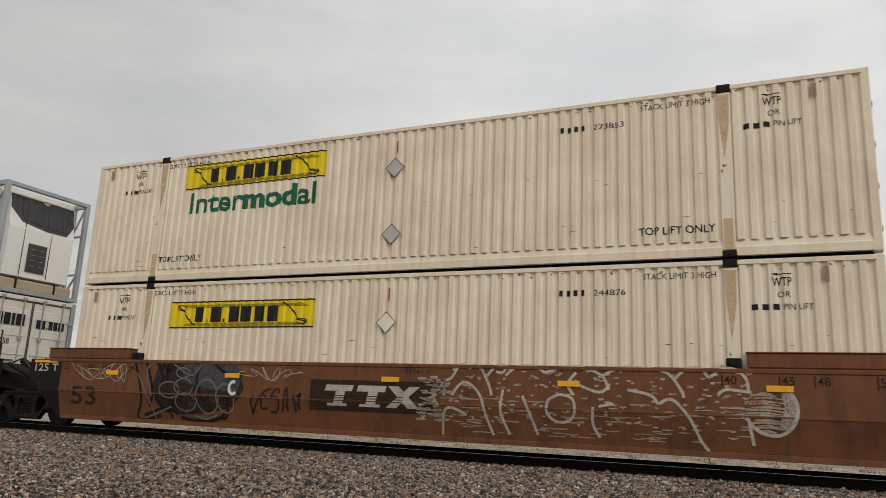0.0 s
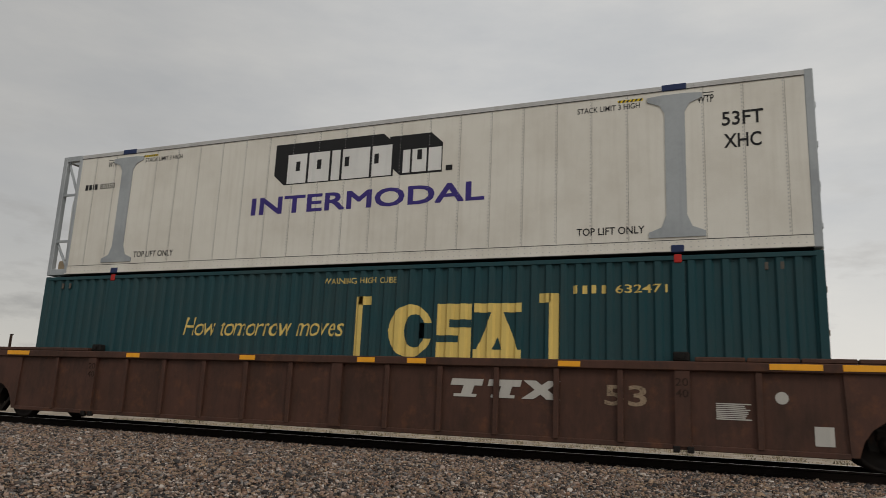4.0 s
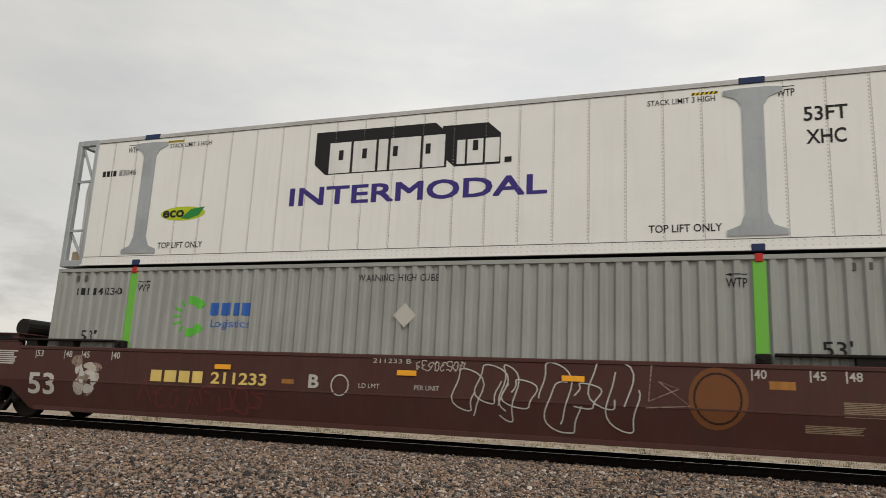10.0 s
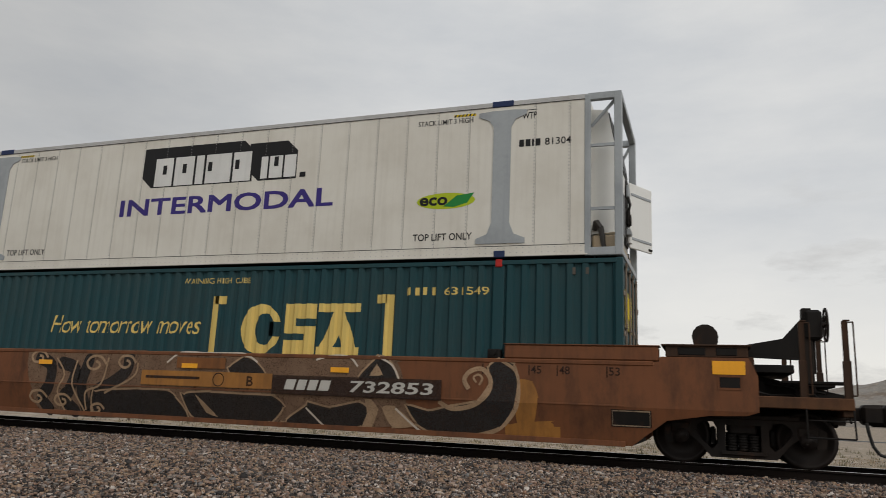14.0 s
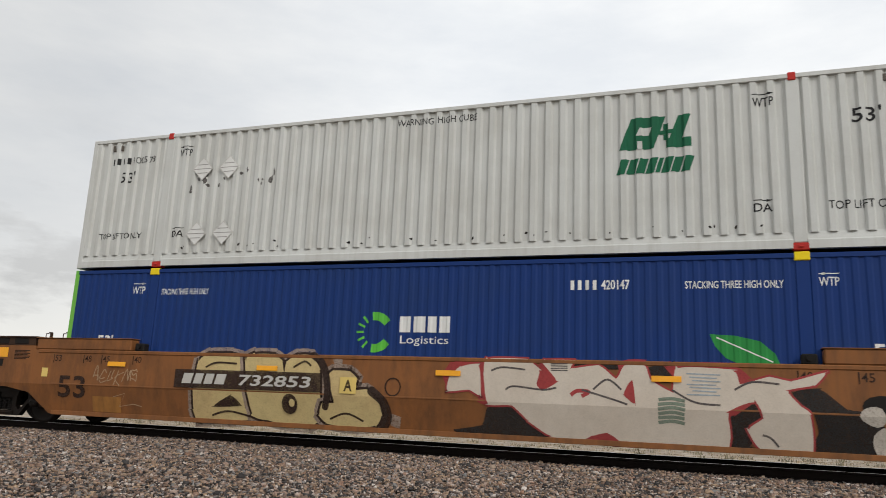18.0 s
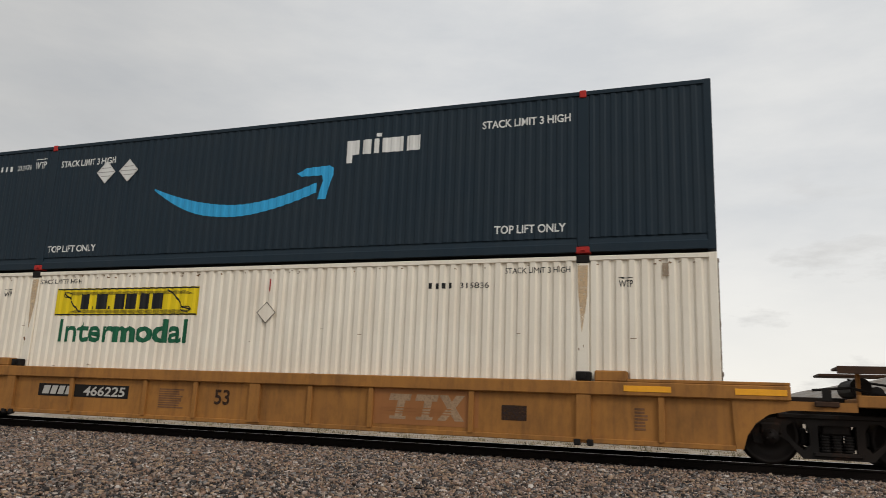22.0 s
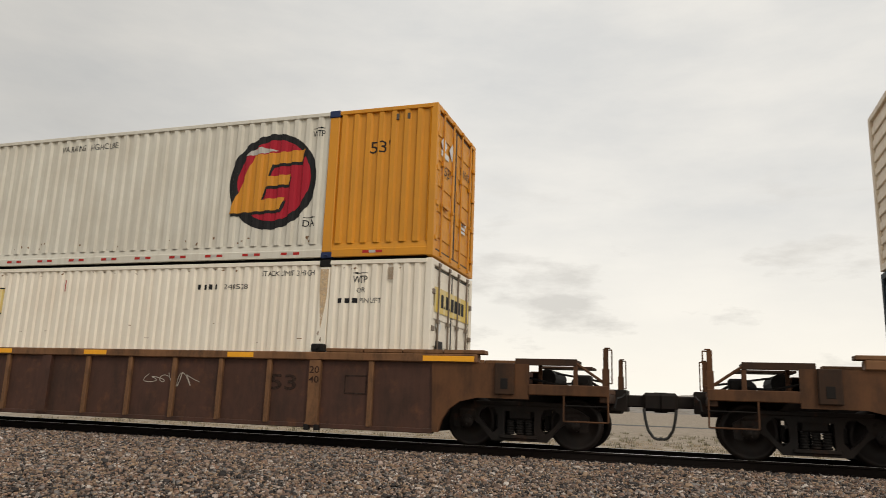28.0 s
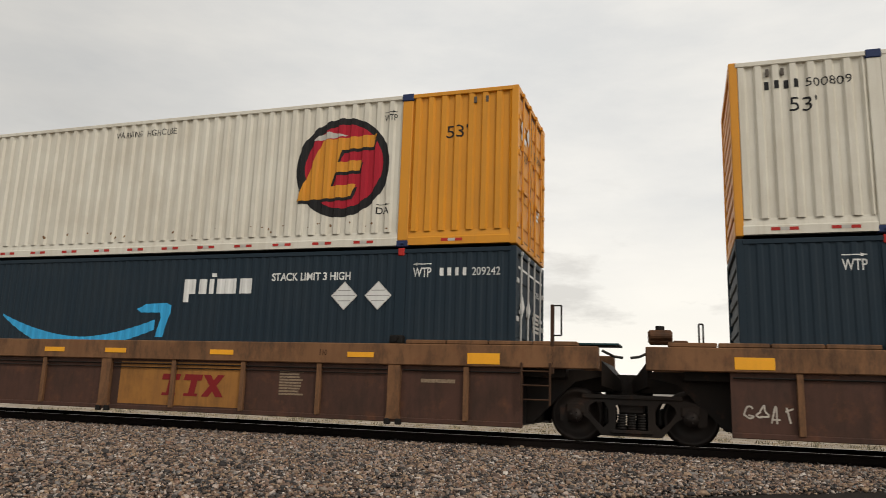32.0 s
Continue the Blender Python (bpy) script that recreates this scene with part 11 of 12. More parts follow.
pale_box(-200.251, HIGH_Z, "100578")
royal_box(-200.251, LOW_Z, "420147")
c10 = slab_car(-200.251, TAN, "cpl", "art", "tan-brown smooth-sided well car with cream and white spray pieces")
stencil(c10, "53", -7.91, -7.2, 0.55, 0.99, UMBER, 0.02)
hand_letters(c10, "AEUKMS", -7.05, -5.9, 0.88, 1.16, SKIN, 0.02, 0.009)
put(c10, ribbon([(-6.5, 0.6), (-6.2, 0.68), (-6.35, 0.42), (-6.0, 0.48), (-5.8, 0.44)], 0.016), SKIN, None, "spray_line", 0.012, y=-SIDE)
plate_mark(c10, -7.02, -6.31, 0.30, 0.60, OCHRE)
marks_block(c10, -6.9, -6.45, 0.50, 0.57, 1, UMBER, 4)
blob(c10, [(-4.59, 0.8), (-4.53, 1.33), (-4.29, 1.48), (-3.82, 1.49), (-3.48, 1.4), (-3.4, 1.15), (-3.41, 0.74), (-3.34, 0.59), (-3, 0.35), (-3.79, 0.27), (-4.48, 0.24), (-4.59, 0.44)], BUTTER, 0.006, ((MIST, 0.22), (UMBER, 0.09)))
blob(c10, [(-3.48, 1.35), (-3.3, 1.49), (-2.89, 1.49), (-2.71, 1.37), (-2.65, 1.15), (-2.61, 1.37), (-2.39, 1.49), (-2.11, 1.48), (-1.93, 1.24), (-1.89, 0.79), (-1.84, 0.42), (-2.14, 0.25), (-2.6, 0.25), (-2.95, 0.31), (-3.3, 0.42)], BUTTER, 0.008, ((MIST, 0.22), (UMBER, 0.09)))
blob(c10, [(-1.74, 1.14), (-1.64, 1.23), (-1.33, 1.22), (-1.18, 1.09), (-1.22, 0.91), (-0.98, 0.92), (-0.77, 0.74), (-0.71, 0.5), (-0.83, 0.32), (-1.25, 0.27), (-1.75, 0.31), (-1.91, 0.45), (-1.84, 0.65), (-1.62, 0.68), (-1.68, 0.9)], BUTTER, 0.011, ((MIST, 0.22), (UMBER, 0.09)))
stroke(c10, [(-2.07, 1.49), (-1.85, 1.31), (-1.74, 0.89), (-1.79, 0.6)], UMBER, 0.13, 0.0145)
stroke(c10, [(-0.89, 0.9), (-0.67, 0.72), (-0.59, 0.48), (-0.68, 0.29)], UMBER, 0.16, 0.0145)
blob(c10, [(-4.12, 0.52), (-3.75, 0.72), (-3.56, 0.55)], UMBER, 0.015)
blob(c10, [(-2.58, 0.65), (-2.36, 0.66), (-2.41, 0.48)], UMBER, 0.015)
stroke(c10, [(-4.35, 1.23), (-4.11, 1.32), (-3.67, 1.31)], UMBER, 0.035, 0.0165)
stroke(c10, [(-4.17, 0.35), (-3.81, 0.44), (-3.32, 0.36)], UMBER, 0.035, 0.0165)
stroke(c10, [(-2.46, 1.27), (-2.24, 1.38), (-2.1, 1.3)], UMBER, 0.035, 0.0165)
stroke(c10, [(-1.7, 0.39), (-1.38, 0.5), (-1.05, 0.38)], UMBER, 0.035, 0.0165)
stroke(c10, [(-3.23, 1.26), (-3.05, 1.22), (-2.79, 1.27)], UMBER, 0.035, 0.0165)
blob(c10, [(-1.68, 1.49), (-1.5, 1.45), (-1.51, 1.28), (-1.62, 1.31)], MIST, 0.005)
blob(c10, [(-0.53, 0.52), (-0.36, 0.47), (-0.39, 0.3), (-0.54, 0.35)], MIST, 0.005)
blob(c10, [(-4.67, 1.06), (-4.59, 1.22), (-4.5, 0.91)], MIST, 0.005)
blob(c10, [(0.63, 0.33), (1.08, 0.43), (1.19, 0.7), (1.59, 0.75), (1.9, 0.48), (2.24, 0.24), (1.56, 0.24), (0.7, 0.28)], NAVY_SPRAY, 0.006)
blob(c10, [(2.54, 1.49), (3.34, 1.48), (3.4, 1.32), (4.08, 1.49), (4.09, 1.19), (3.67, 1.24), (3.42, 1.36), (2.62, 1.37)], NAVY_SPRAY, 0.006)
blob(c10, [(4.83, 0.74), (5.19, 1), (5.37, 0.8), (5.28, 0.56), (5.16, 0.32), (5.27, 0.26), (4.79, 0.27), (4.75, 0.54)], NAVY_SPRAY, 0.006)
blob(c10, [(5.75, 1.1), (6.1, 1.15), (6.43, 0.89), (6.84, 0.81), (6.8, 0.29), (5.96, 0.24), (6.05, 0.52), (5.99, 0.79), (5.85, 0.9)], NAVY_SPRAY, 0.006)
blob(c10, [(0.41, 1.2), (0.55, 1.42), (1.04, 1.49), (1.26, 1.49), (1.28, 0.9), (1.18, 0.75), (1.03, 0.82), (1.05, 1.31), (0.68, 1.33), (0.53, 0.97)], PINKISH, 0.008)
blob(c10, [(2.07, 1.45), (2.45, 1.49), (2.32, 1.12), (2.05, 1.06)], PINKISH, 0.008)
blob(c10, [(3.3, 1.47), (3.68, 1.49), (3.69, 0.99), (3.5, 0.84), (3.37, 0.98)], PINKISH, 0.008)
blob(c10, [(4.01, 1.4), (4.09, 1.49), (4.9, 1.49), (5.16, 1.28), (4.96, 1.03), (5.26, 0.99), (4.95, 0.75), (4.6, 0.71)], PINKISH, 0.008)
blob(c10, [(1.18, 1.49), (1.81, 1.49), (2.04, 1.33), (2, 1.11), (2.1, 1.02), (2.32, 1.16), (2.11, 1.42), (2.14, 1.49), (2.58, 1.49), (2.56, 1.37), (2.99, 1.42), (3.25, 1.23), (3.38, 1.43), (3.68, 1.44), (3.77, 1.23), (4.08, 1.07), (4.17, 1.41), (4.94, 1.39), (5.04, 1.2), (5.43, 1.31), (5.73, 1.26), (6.17, 1.39), (6.02, 1.21), (5.68, 1.12), (5.85, 0.9), (5.95, 0.79), (5.94, 0.28), (5.32, 0.26), (5.14, 0.55), (5.33, 0.72), (5.22, 0.94), (4.87, 0.77), (4.79, 0.28), (3.33, 0.24), (3.11, 0.37), (2.9, 0.29), (2.24, 0.3), (1.87, 0.52), (1.59, 0.75), (1.2, 0.77), (1.12, 1.26)], CHALK, 0.010, ((PINKISH, 0.06),))
blob(c10, [(0.5, 0.95), (0.53, 1.18), (0.71, 1.35), (1.02, 1.38), (1.06, 0.91), (0.87, 0.98)], CHALK, 0.011, ((PINKISH, 0.06),))
blob(c10, [(2.73, 0.24), (2.88, 0.34), (3.11, 0.39), (3.28, 0.25)], PINKISH, 0.013)
blob(c10, [(3.44, 1.15), (3.5, 1.19), (3.53, 0.86), (3.37, 0.99)], PINKISH, 0.013)
stroke(c10, [(2.55, 0.95), (2.65, 1.02), (2.83, 1.01), (2.72, 0.94)], PINKISH, 0.06, 0.013)
stroke(c10, [(1.24, 1.3), (1.43, 1.36), (1.81, 1.33)], SLATELINE, 0.03, 0.014)
stroke(c10, [(1.49, 1), (1.63, 1.06), (2.1, 1.02), (2.32, 1.06)], SLATELINE, 0.03, 0.014)
stroke(c10, [(4.08, 1.08), (4.4, 0.91), (4.76, 0.88)], SLATELINE, 0.03, 0.014)
stroke(c10, [(4.96, 1.11), (5.2, 1.23), (5.57, 1.21)], SLATELINE, 0.03, 0.014)
stroke(c10, [(2.72, 1.04), (3.16, 0.92), (3.42, 0.84)], SLATELINE, 0.03, 0.014)
stroke(c10, [(5.32, 0.48), (5.43, 0.44), (5.53, 0.32)], SLATELINE, 0.03, 0.014)
stroke(c10, [(2.9, 1.05), (3.12, 1.21), (3.33, 1.06)], SLATELINE, 0.03, 0.014)
stroke(c10, [(3.88, 0.93), (4.08, 0.95), (4.26, 0.92)], GREYGREEN, 0.05, 0.0145)
stroke(c10, [(3.87, 0.86), (4.08, 0.88), (4.26, 0.86)], GREYGREEN, 0.05, 0.0145)
stroke(c10, [(3.87, 0.79), (4.08, 0.82), (4.26, 0.79)], GREYGREEN, 0.05, 0.0145)
stroke(c10, [(3.87, 0.72), (4.08, 0.75), (4.25, 0.72)], GREYGREEN, 0.05, 0.0145)
stroke(c10, [(3.87, 0.66), (4.08, 0.68), (4.25, 0.66)], GREYGREEN, 0.05, 0.0145)
stroke(c10, [(3.87, 0.59), (4.07, 0.62), (4.25, 0.59)], GREYGREEN, 0.05, 0.0145)
stroke(c10, [(2.23, 1.47), (2.5, 1.48)], SLATELINE, 0.018, 0.0145)
stroke(c10, [(2.23, 1.43), (2.5, 1.44)], SLATELINE, 0.018, 0.0145)
stroke(c10, [(2.23, 1.4), (2.5, 1.4)], SLATELINE, 0.018, 0.0145)
stroke(c10, [(2.23, 1.36), (2.5, 1.37)], SLATELINE, 0.018, 0.0145)
stroke(c10, [(2.23, 1.33), (2.5, 1.33)], SLATELINE, 0.018, 0.0145)
stroke(c10, [(4.29, 1.33), (4.77, 1.32)], PALEBLUE, 0.02, 0.0145)
stroke(c10, [(4.33, 1.28), (4.72, 1.27)], PALEBLUE, 0.02, 0.0145)
stroke(c10, [(4.37, 1.23), (4.77, 1.22)], PALEBLUE, 0.02, 0.0145)
stroke(c10, [(4.29, 1.17), (4.71, 1.17)], PALEBLUE, 0.02, 0.0145)
stroke(c10, [(4.33, 1.13), (4.77, 1.12)], PALEBLUE, 0.02, 0.0145)
stroke(c10, [(4.37, 1.08), (4.71, 1.07)], PALEBLUE, 0.02, 0.0145)
stroke(c10, [(4.29, 1.02), (4.76, 1.02)], PALEBLUE, 0.02, 0.0145)
put(c10, poly(oval(-2.5, 0.62, 0.16, 0.18, 16)), UMBER, None, "spray_cut", 0.028, y=-SIDE)
put(c10, poly(oval(-2.45, 0.64, 0.06, 0.07, 12)), BUTTER, None, "spray_cut", 0.031, y=-SIDE)
plate_mark(c10, -5.02, -1.88, 0.84, 1.18, UMBER, lift=0.034)
put(c10, blocks((0.8, 0.7, 0.7, 0.8), -4.85, -3.9, 0.92, 1.11, 0.2, 0.05), PALE, None, "owner_blocks", 0.038, y=-SIDE)
put(c10, words("732853", -3.6, -2.1, 0.91, 1.11, 0.02, 0.2), PALE, None, "stencil", 0.038, y=-SIDE)
plate_mark(c10, -1.5, -1.18, 0.84, 1.12, GOLD, lift=0.034)
put(c10, words("A", -1.42, -1.26, 0.88, 1.08, 0.03), UMBER, None, "stencil", 0.038, y=-SIDE)
put(c10, ribbon(oval(-0.5, 0.98, 0.14, 0.15, 16), 0.025, True), UMBER, None, "round_mark", 0.009, y=-SIDE)
put(c10, poly(oval(6.75, 0.8, 0.16, 0.14, 14, 0.1, 4)), SPRAY, None, "spray_fill", 0.012, y=-SIDE)
put(c10, poly(oval(6.9, 0.45, 0.18, 0.2, 14, 0.1, 5)), SPRAY, None, "spray_fill", 0.013, y=-SIDE)
put(c10, poly(oval(6.9, 0.95, 0.3, 0.14, 14, 0.1, 6)), SOOT, None, "spray_cut", 0.008, y=-SIDE)
gauge_marks(c10, UMBER, -SIDE)
plate_mark(c10, -8.38, -8.22, 0.95, 1.13, GOLD)
marks_block(c10, -9.2, -8.75, 1.28, 1.48, 4, UMBER, 8)
reflectors(c10, (-6.45, -3.0, 0.5, 4.0), -SIDE - 0.03, 1.24, 0.44)
reflectors(c10, (8.5,), -SIDE - 0.01, 1.3, 0.42, 0.19)
marks_block(c10, 7.3, 7.9, 0.75, 1.1, 5, UMBER)

# unit 11
pale_box(-223.866, HIGH_Z, "100244")
grey_box(-223.866, LOW_Z, "319212", GREY_COOL, -4.1, WHITE, True)
c11 = rib_car(-223.866, RUSSET, CHORD, "cpl", "cpl", "russet rib-sided well car with red and white spray lettering", ("R", 1), ribs=[-4.05, -2.02, 2.02, 4.05])
put(c11, blocks((0.8, 0.7, 0.7, 0.8), -5.75, -5.25, 0.92, 1.10, 0.2), PALE, None, "owner_blocks", 0.008, y=PLATEY)
plate_mark(c11, -5.85, -4.2, 0.88, 1.14, UMBER, PLATEY, 0.003)
stencil(c11, "680627", -5.1, -4.35, 0.92, 1.10, PALE, 0.02, y=PLATEY)
hand_letters(c11, "FDEA".replace("D", "O"), -7.55, -6.47, 0.62, 1.12, SPRAY, 0.03, 0.008, PLATEY)
blob(c11, [(-2.16, 1.27), (0.72, 1.28), (0.71, 0.3), (-0.16, 0.29), (-2.06, 0.35)], REDSPRAY, 0.004, (), True, y=PLATEY)
blob(c11, [(-1.78, 1.24), (-1.65, 1.19), (-1.63, 1.05), (-1.75, 0.98), (-1.9, 1.03), (-1.91, 1.18)], INUFILL, 0.007, ((WHITE, 0.1), (SOOT, 0.06)), y=PLATEY)
blob(c11, [(-1.91, 0.75), (-1.64, 0.97), (-1.53, 0.94), (-1.47, 0.47), (-1.51, 0.38), (-1.97, 0.34), (-1.83, 0.53)], INUFILL, 0.007, ((WHITE, 0.1), (SOOT, 0.06)), y=PLATEY)
blob(c11, [(-1.46, 1.15), (-1.27, 1.16), (-1, 0.72), (-0.94, 1.12), (-0.77, 1.11), (-0.79, 0.32), (-1.07, 0.4), (-1.22, 0.77), (-1.25, 0.29), (-1.51, 0.28), (-1.43, 0.78)], INUFILL, 0.009, ((WHITE, 0.1), (SOOT, 0.06)), y=PLATEY)
blob(c11, [(-0.73, 1.11), (-0.52, 1.12), (-0.52, 0.63), (-0.39, 0.56), (-0.36, 1.11), (-0.19, 1.13), (-0.2, 0.38), (-0.46, 0.29), (-0.67, 0.42)], INUFILL, 0.011, ((WHITE, 0.1), (SOOT, 0.06)), y=PLATEY)
blob(c11, [(-0.15, 1.19), (-0.04, 1.3), (0.08, 0.84), (0.16, 1.21), (0.24, 0.94), (0.18, 0.47), (0.32, 0.3), (-0.01, 0.32), (-0.14, 0.44), (-0.18, 0.83)], INUFILL, 0.013, ((WHITE, 0.1), (SOOT, 0.06)), y=PLATEY)
blob(c11, [(-0.15, 0.62), (-0.05, 0.61), (-0.07, 0.5), (-0.17, 0.51)], SOOT, 0.0165, y=PLATEY)
stroke(c11, [(0.4, 1.2), (0.52, 1.15), (0.39, 1.07)], WHITE, 0.03, 0.008, y=PLATEY)
stroke(c11, [(0.37, 0.94), (0.56, 0.93), (0.55, 0.8)], WHITE, 0.03, 0.008, y=PLATEY)
stroke(c11, [(0.4, 0.65), (0.57, 0.6)], WHITE, 0.03, 0.008, y=PLATEY)
stroke(c11, [(0.55, 0.44), (0.69, 0.39)], WHITE, 0.03, 0.008, y=PLATEY)
stroke(c11, [(0.68, 1.23), (0.76, 1.09), (0.71, 0.95), (0.83, 0.82), (0.77, 0.66), (0.87, 0.55), (1.01, 0.49)], SPRAY, 0.03, 0.008, y=PLATEY)
pool_logo(c11, 2.25, 3.77, 0.88, 1.16, SKIN, UMBER, PLATEY)
hand_letters(c11, "OIOOE", 2.15, 3.8, 0.40, 0.70, SILVER, 0.06, 0.009, PLATEY)
hand_letters(c11, "CNOOEE", 4.09, 5.6, 0.6, 1.1, SPRAY, 0.035, 0.008, PLATEY)
plate_mark(c11, -8.0, -7.75, 0.5, 0.75, FADED, PLATEY)
plate_mark(c11, 7.75, 7.97, 0.46, 0.70, PALE, PLATEY)
plate_mark(c11, 7.2, 7.5, 0.5, 0.72, SOOT, PLATEY)
marks_block(c11, 6.29, 6.8, 0.70, 0.90, 3, FADED, 1, PLATEY)
put(c11, ribbon(oval(-3.2, 0.98, 0.12, 0.14, 12), 0.06, True), UMBER, None, "round_mark", 0.006, y=PLATEY)
hand_letters(c11, "COAST", 6.4, 7.9, 1.40, 1.70, SPRAY, 0.03, 0.012, -SIDE - 0.02)
stencil(c11, "NWF13A", 1.3, 1.78, 0.95, 1.05, CHORD, 0.0, y=PLATEY)
reflectors(c11, (-6.3, -4.2, -0.9, -0.05, 3.5, 6.6), -SIDE - 0.02, 1.43, 0.5)
reflectors(c11, (8.55,), -SIDE - 0.02, 1.44, 0.8)

# unit 12
navy_box(-247.427, HIGH_Z, "203476", "front")
cream_box(-247.427, LOW_Z, "315836", True, False, 0.04, False, CREAM_NEW)
c12 = rib_car(-247.427, OCHRE, OCHRE, "cpl", "cpl", "ochre low-sided well car with dark stencilled numbers", ("R", 1), 1.14, 0.93, [-7.3, -4.38, -2.52, -1.33, 1.15, 2.35, 4.18, 7.2], low=True)
plate_mark(c12, -5.3, -2.95, 0.55, 0.80, SOOT, PLATEY)
put(c12, blocks((0.8, 0.7, 0.7, 0.8), -5.19, -4.4, 0.59, 0.76, 0.2, 0.05), PALE, None, "owner_blocks", 0.012, y=PLATEY)
stencil(c12, "466225", -4.1, -3.05, 0.58, 0.77, PALE, 0.02, 0.15, PLATEY)
stencil(c12, "53", -0.91, -0.57, 0.52, 0.80, UMBER, 0.02, y=PLATEY)
pool_logo(c12, 2.6, 4.1, 0.42, 0.84, SKIN, flat("faded_brick", (0.33, 0.135, 0.045)), PLATEY)
plate_mark(c12, 4.69, 5.11, 0.48, 0.72, UMBER, PLATEY)
marks_block(c12, -2.2, -1.6, 0.4, 0.78, 5, CHORD, 1, PLATEY)
marks_block(c12, 6.8, 7.0, 0.4, 0.75, 4, CHORD, 2, PLATEY)
reflectors(c12, (-6.9, -8.3, 7.0, 8.6), -SIDE - 0.02, 1.04, 0.7)

# unit 13
carrier_box(-271.049, HIGH_Z, "500469", 1, True)
navy_box(-271.049, LOW_Z, "202991", inner=4.2)
c13 = rib_car(-271.049, RUSSET, CHORD, "cpl", "cpl", "russet rib-sided well car with tan ribs and yellow reflectors", ("R", 1))
put(c13, blocks((0.8, 0.7, 0.7, 0.8), -5.6, -5.05, 0.98, 1.14, 0.2, 0.04), PALE, None, "owner_blocks", 0.012, y=PLATEY)
stencil(c13, "620434", -4.85, -4.15, 0.98, 1.14, FADED, 0.01, y=PLATEY)
tag(c13, -0.9, -0.2, 0.7, 1.15, 141, SPRAY, 2, 0.014, PLATEY)
put(c13, ribbon(oval(-2.6, 0.95, 0.13, 0.15, 12), 0.06, True), CHORD, None, "round_mark", 0.006, y=PLATEY)
reflectors(c13, (-7.9, -4.5, -1.5, 1.5, 4.4), -SIDE - 0.02, 1.43, 0.5)
reflectors(c13, (8.5,), -SIDE - 0.02, 1.44, 0.8)

# unit 14
cream_box(-294.437, HIGH_Z, "289079", True, False, 0.17)
navy_box(-294.437, LOW_Z, "208135")
c14 = rib_car(-294.437, RUSSET, CHORD, "cpl", "cpl", "russet rib-sided well car with a ghosted logo", ("R", 1))
pool_logo(c14, 3.2, 4.7, 0.85, 1.08, flat("ghost_logo", (0.16, 0.095, 0.06)), None, PLATEY)
stencil(c14, "53", 5.1, 5.65, 0.82, 1.10, flat("ghost_logo", (0.16, 0.095, 0.06)), 0.02, y=PLATEY)
plate_mark(c14, 7.85, 8.1, 0.42, 0.65, CHORD, PLATEY)
put(c14, ribbon([(6.6, 0.8), (6.6, 1.1), (7.0, 1.1), (7.0, 0.8)], 0.03, True), UMBER, None, "outline_mark", 0.008, y=PLATEY)
reflectors(c14, (-5.3, -2.2, 0.4, 1.6, 4.4), -SIDE - 0.02, 1.43, 0.5)
reflectors(c14, (8.5,), -SIDE - 0.02, 1.42, 0.9)

# unit 15
carrier_box(-318.113, HIGH_Z, "500505", 2)
cream_box(-318.113, LOW_Z, "240528", False, True, 0.02, True, CREAM_NEW, placards=False)
c15 = rib_car(-318.113, RUSSET, CHORD, "cpl", "cpl", "dark russet rib-sided well car with white stencilled numbers")
put(c15, blocks((0.8, 0.7, 0.7, 0.8), -5.6, -5.05, 0.98, 1.14, 0.2, 0.04), PALE, None, "owner_blocks", 0.012, y=PLATEY)
stencil(c15, "620434", -4.85, -4.15, 0.98, 1.14, FADED, 0.01, y=PLATEY)
tag(c15, -3.8, -3.2, 0.7, 1.15, 151, SPRAY, 2, 0.014, PLATEY)
tag(c15, 2.3, 3.6, 0.8, 1.1, 152, SPRAY, 1, 0.012, PLATEY)
stencil(c15, "53", 5.1, 5.65, 0.82, 1.10, UMBER, 0.02, y=PLATEY)
put(c15, ribbon([(6.6, 0.8), (6.6, 1.1), (7.0, 1.1), (7.0, 0.8)], 0.03, True), UMBER, None, "outline_mark", 0.008, y=PLATEY)
reflectors(c15, (8.5,), -SIDE - 0.02, 1.42, 0.9)
reflectors(c15, (-8.3, -4.2, -1.2, 1.2, 4.5), -SIDE - 0.02, 1.43, 0.55)
plate_mark(c15, -8.0, -7.75, 0.42, 0.62, CHORD, PLATEY)

# units 16 and 17
DRIBS = [-7.3, -4.6, -3.06, -1.55, 1.55, 3.06, 4.6, 7.3]
carrier_box(-341.727, HIGH_Z, "500809", 3)
navy_box(-341.727, LOW_Z, "205414", inner=4.2)
c16 = rib_car(-341.727, RUSSET, CHORD, "art", "cpl", "brown deep-chord well car with chalked lettering", ("R", 10.44, 2.08), 1.50, 1.14, DRIBS, True)
hand_letters(c16, "COAT", -8.06, -7.4, 0.46, 0.66, SPRAY, 0.025, 0.008, PLATEY)
stencil(c16, "726301", -4.32, -3.15, 0.52, 0.70, flat("ghost_lettering", (0.115, 0.058, 0.034)), 0.0, 0.15, PLATEY)
hand_letters(c16, "AUZOE", 1.37, 3.09, 1.16, 1.52, SPRAY, 0.035, 0.008, -SIDE - 0.02)
marks_block(c16, -5.7, -4.4, 1.40, 1.46, 1, UMBER, 2, -SIDE - 0.02)
plate_mark(c16, -4.2, -3.98, 1.34, 1.46, PALE, -SIDE - 0.02)
marks_block(c16, -3.8, -3.4, 1.34, 1.45, 2, UMBER, 4, -SIDE - 0.02)
plate_mark(c16, 3.4, 3.55, 0.55, 0.8, GOLD, PLATEY)
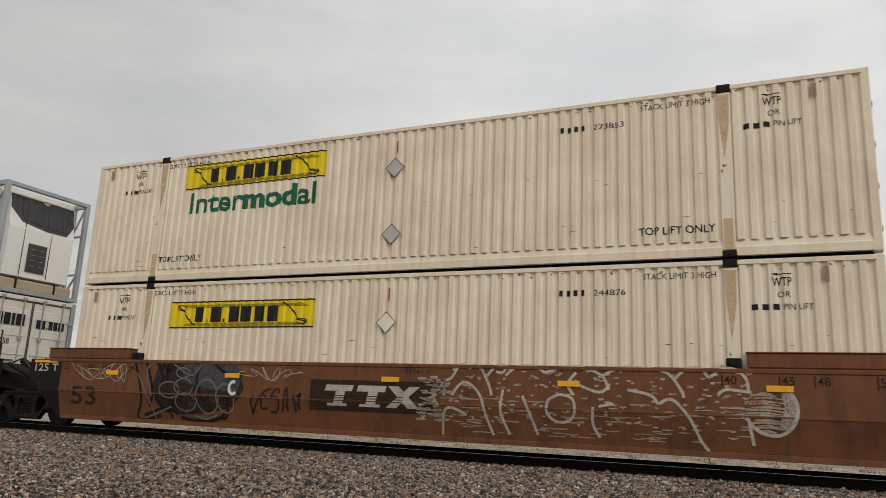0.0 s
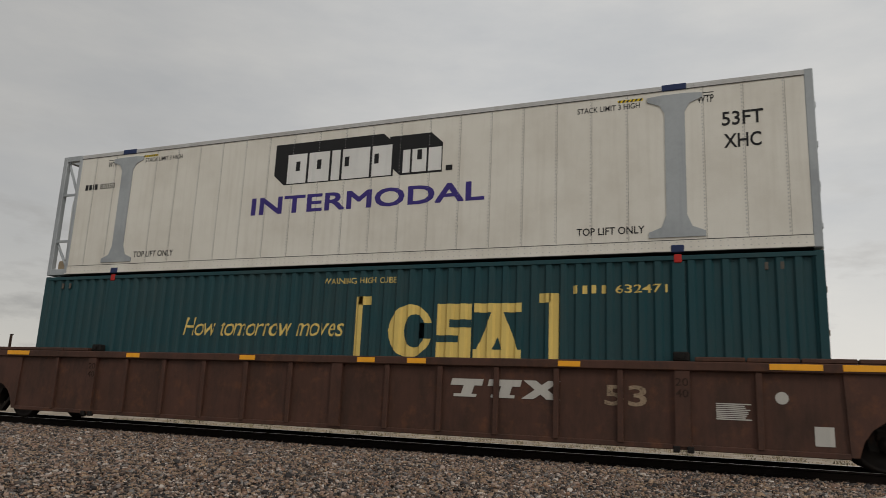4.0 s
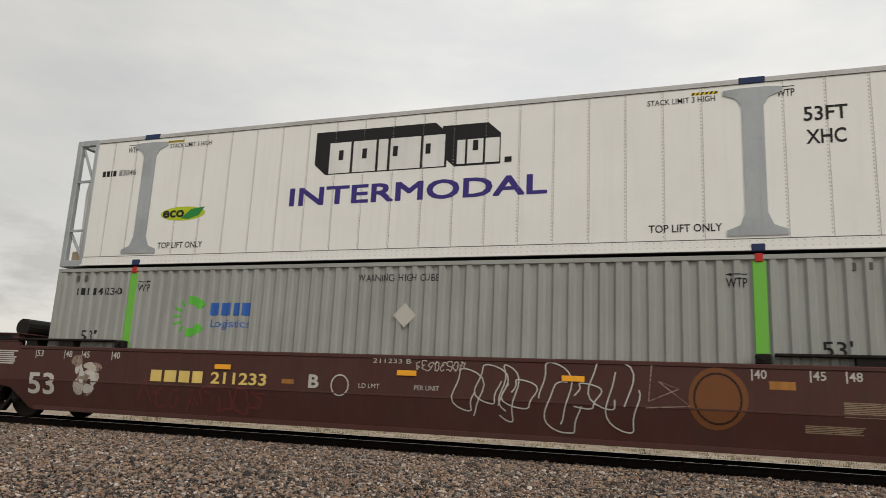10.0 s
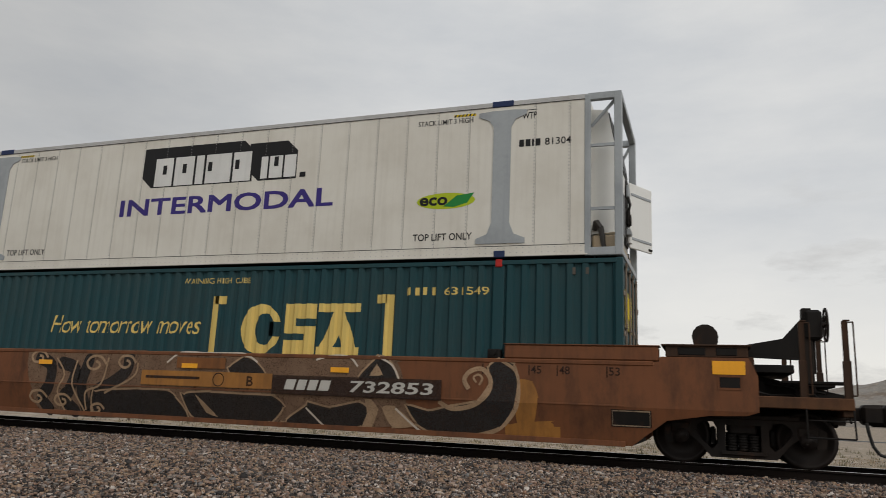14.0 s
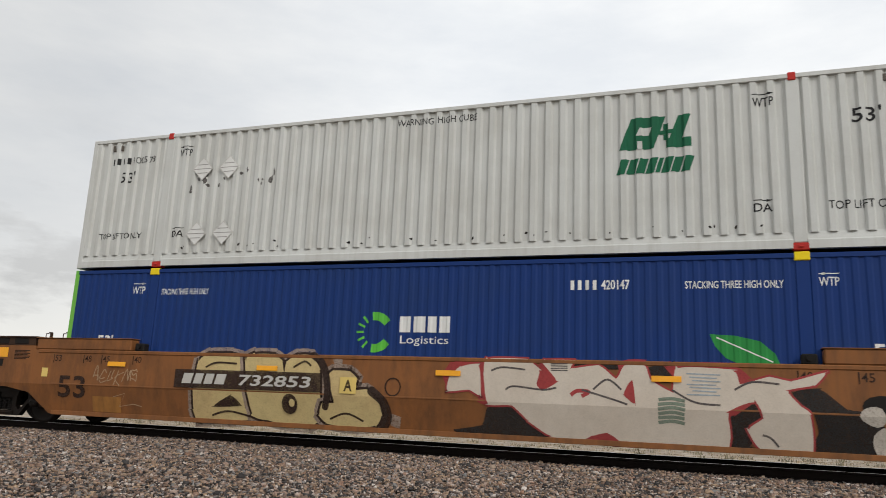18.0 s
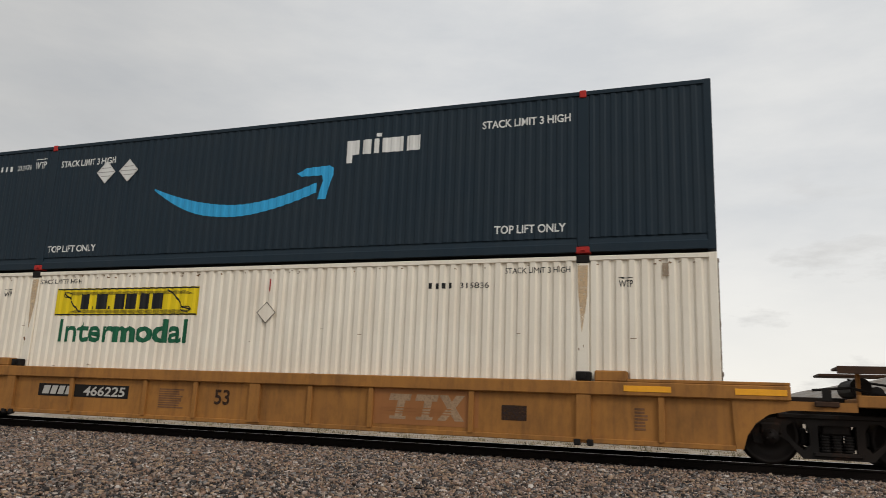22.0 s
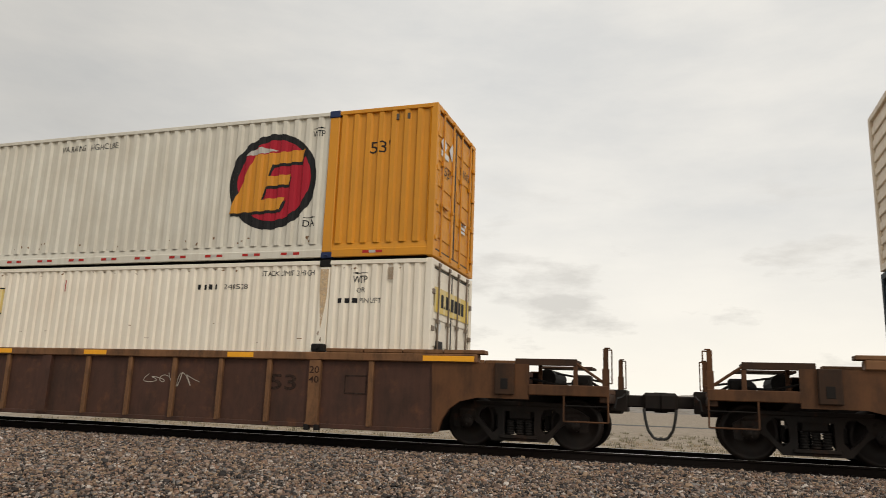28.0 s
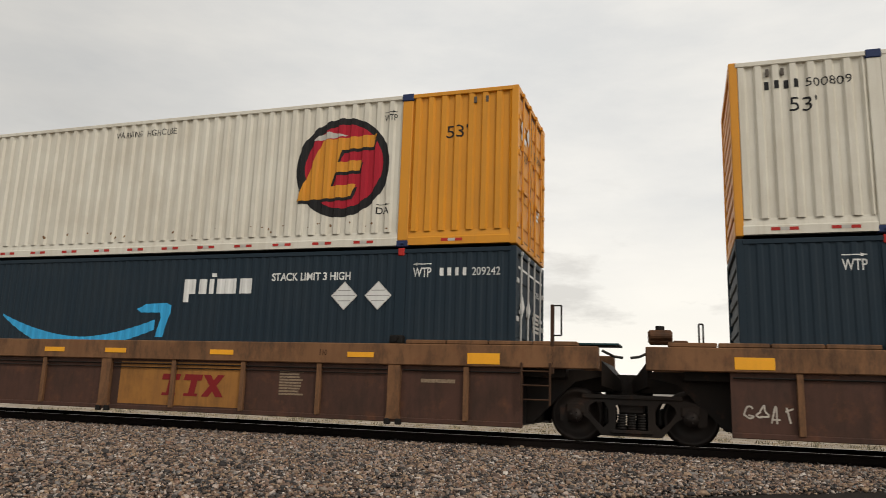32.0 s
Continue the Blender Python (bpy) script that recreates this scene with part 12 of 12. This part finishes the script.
reflectors(c16, (-5.65, -2.2, 0.5, 4.4), -SIDE - 0.02, 1.30, 0.5)
reflectors(c16, (-7.9, 7.7), -SIDE - 0.02, 1.27, 0.55, 0.18)
carrier_box(-361.347, HIGH_Z, "500899", 0)
navy_box(-361.347, LOW_Z, "209242")
c17 = rib_car(-361.347, RUSSET, CHORD, "cpl", "art", "brown deep-chord well car with a faded tan logo panel", None, 1.50, 1.14, DRIBS, True)
plate_mark(c17, 0.3, 3.0, 0.30, 1.10, OCHRE, PLATEY, 0.004)
pool_logo(c17, 1.2, 2.7, 0.48, 0.88, flat("maroon_lettering", (0.22, 0.012, 0.014)), None, PLATEY)
marks_block(c17, 3.8, 4.3, 0.55, 1.0, 5, FADED, 1, PLATEY)
stencil(c17, "110", 4.62, 4.76, 1.28, 1.38, UMBER, 0.0, y=-SIDE - 0.02)
plate_mark(c17, 6.5, 7.1, 0.86, 0.92, FADED, PLATEY)
reflectors(c17, (-1.3, 0.2, 2.6, 5.4), -SIDE - 0.02, 1.30, 0.5)
reflectors(c17, (7.6,), -SIDE - 0.02, 1.27, 0.55, 0.18)

# ---- far traffic ----
TRAILER = paint("trailer_white", (0.62, 0.62, 0.60), 0.5, amount=0.2)


def semi_truck():
    t = thing("semi_truck", "white highway lorry with a long box trailer", "lorry", "far traffic")
    part("trailer", Shape().box(-17.0, -1.2, -1.3, 1.3, 1.1, 4.0, 0.05).mesh("trailer", TRAILER), t)
    part("cab", Shape().plate([(-0.6, 0.6), (3.6, 0.6), (3.7, 1.6), (2.2, 1.8), (1.7, 2.9), (0.4, 3.7), (-0.6, 3.7)], -1.2, 1.2).mesh("cab", TRAILER), t)
    part("window", Shape().plate([(0.7, 2.0), (1.8, 2.0), (1.5, 2.7), (0.7, 2.8)], -1.22, 1.22).mesh("window", GRILLE), t)
    for k, wx in enumerate((-15.5, -14.2, -2.4, -1.1, 2.7)):
        part("wheel", cached("lorry_wheel", RUBBER, lambda: Shape().lathe([(0.02, -1.25), (0.5, -1.25), (0.5, -0.95), (0.02, -0.95)], (0, 0, 0), 16)), t, m=pose(wx, 0, 0.5))
    return t


lorry = semi_truck()
lorry_two = copy_thing(lorry, pose(0, 0, 0))


# ---- motion ----
def motions():
    times = [0.0] + [2.0 * k for k in range(1, 17)]
    for ob, x, z in MOVERS:
        walk(ob, [(t, pose(x + run(t), YC, z)) for t in times])
    for sx, sets in AXLES.items():
        rows = []
        for f in range(0, 961):
            t = f / FPS
            rows.append((t, pose(sx * 0.89, 0, 0.42, 0, math.degrees(run(t) / 0.42) % 360, 0)))
        lead = sets[0]
        walk(lead, rows)
        for w in sets[1:]:
            w.rotation_mode = "QUATERNION"
            w.animation_data_create()
            w.animation_data.action = lead.animation_data.action
            w.animation_data.action_slot = lead.animation_data.action_slot
    walk(lorry, [(t, pose(-28 + 27 * (t - 3.4), 290, -5.24)) for t in (0.0, 16.0, 32.0)])
    walk(lorry_two, [(t, pose(-113 + 27 * (t - 19.0), 290, -5.24)) for t in (0.0, 16.0, 32.0)])


motions()
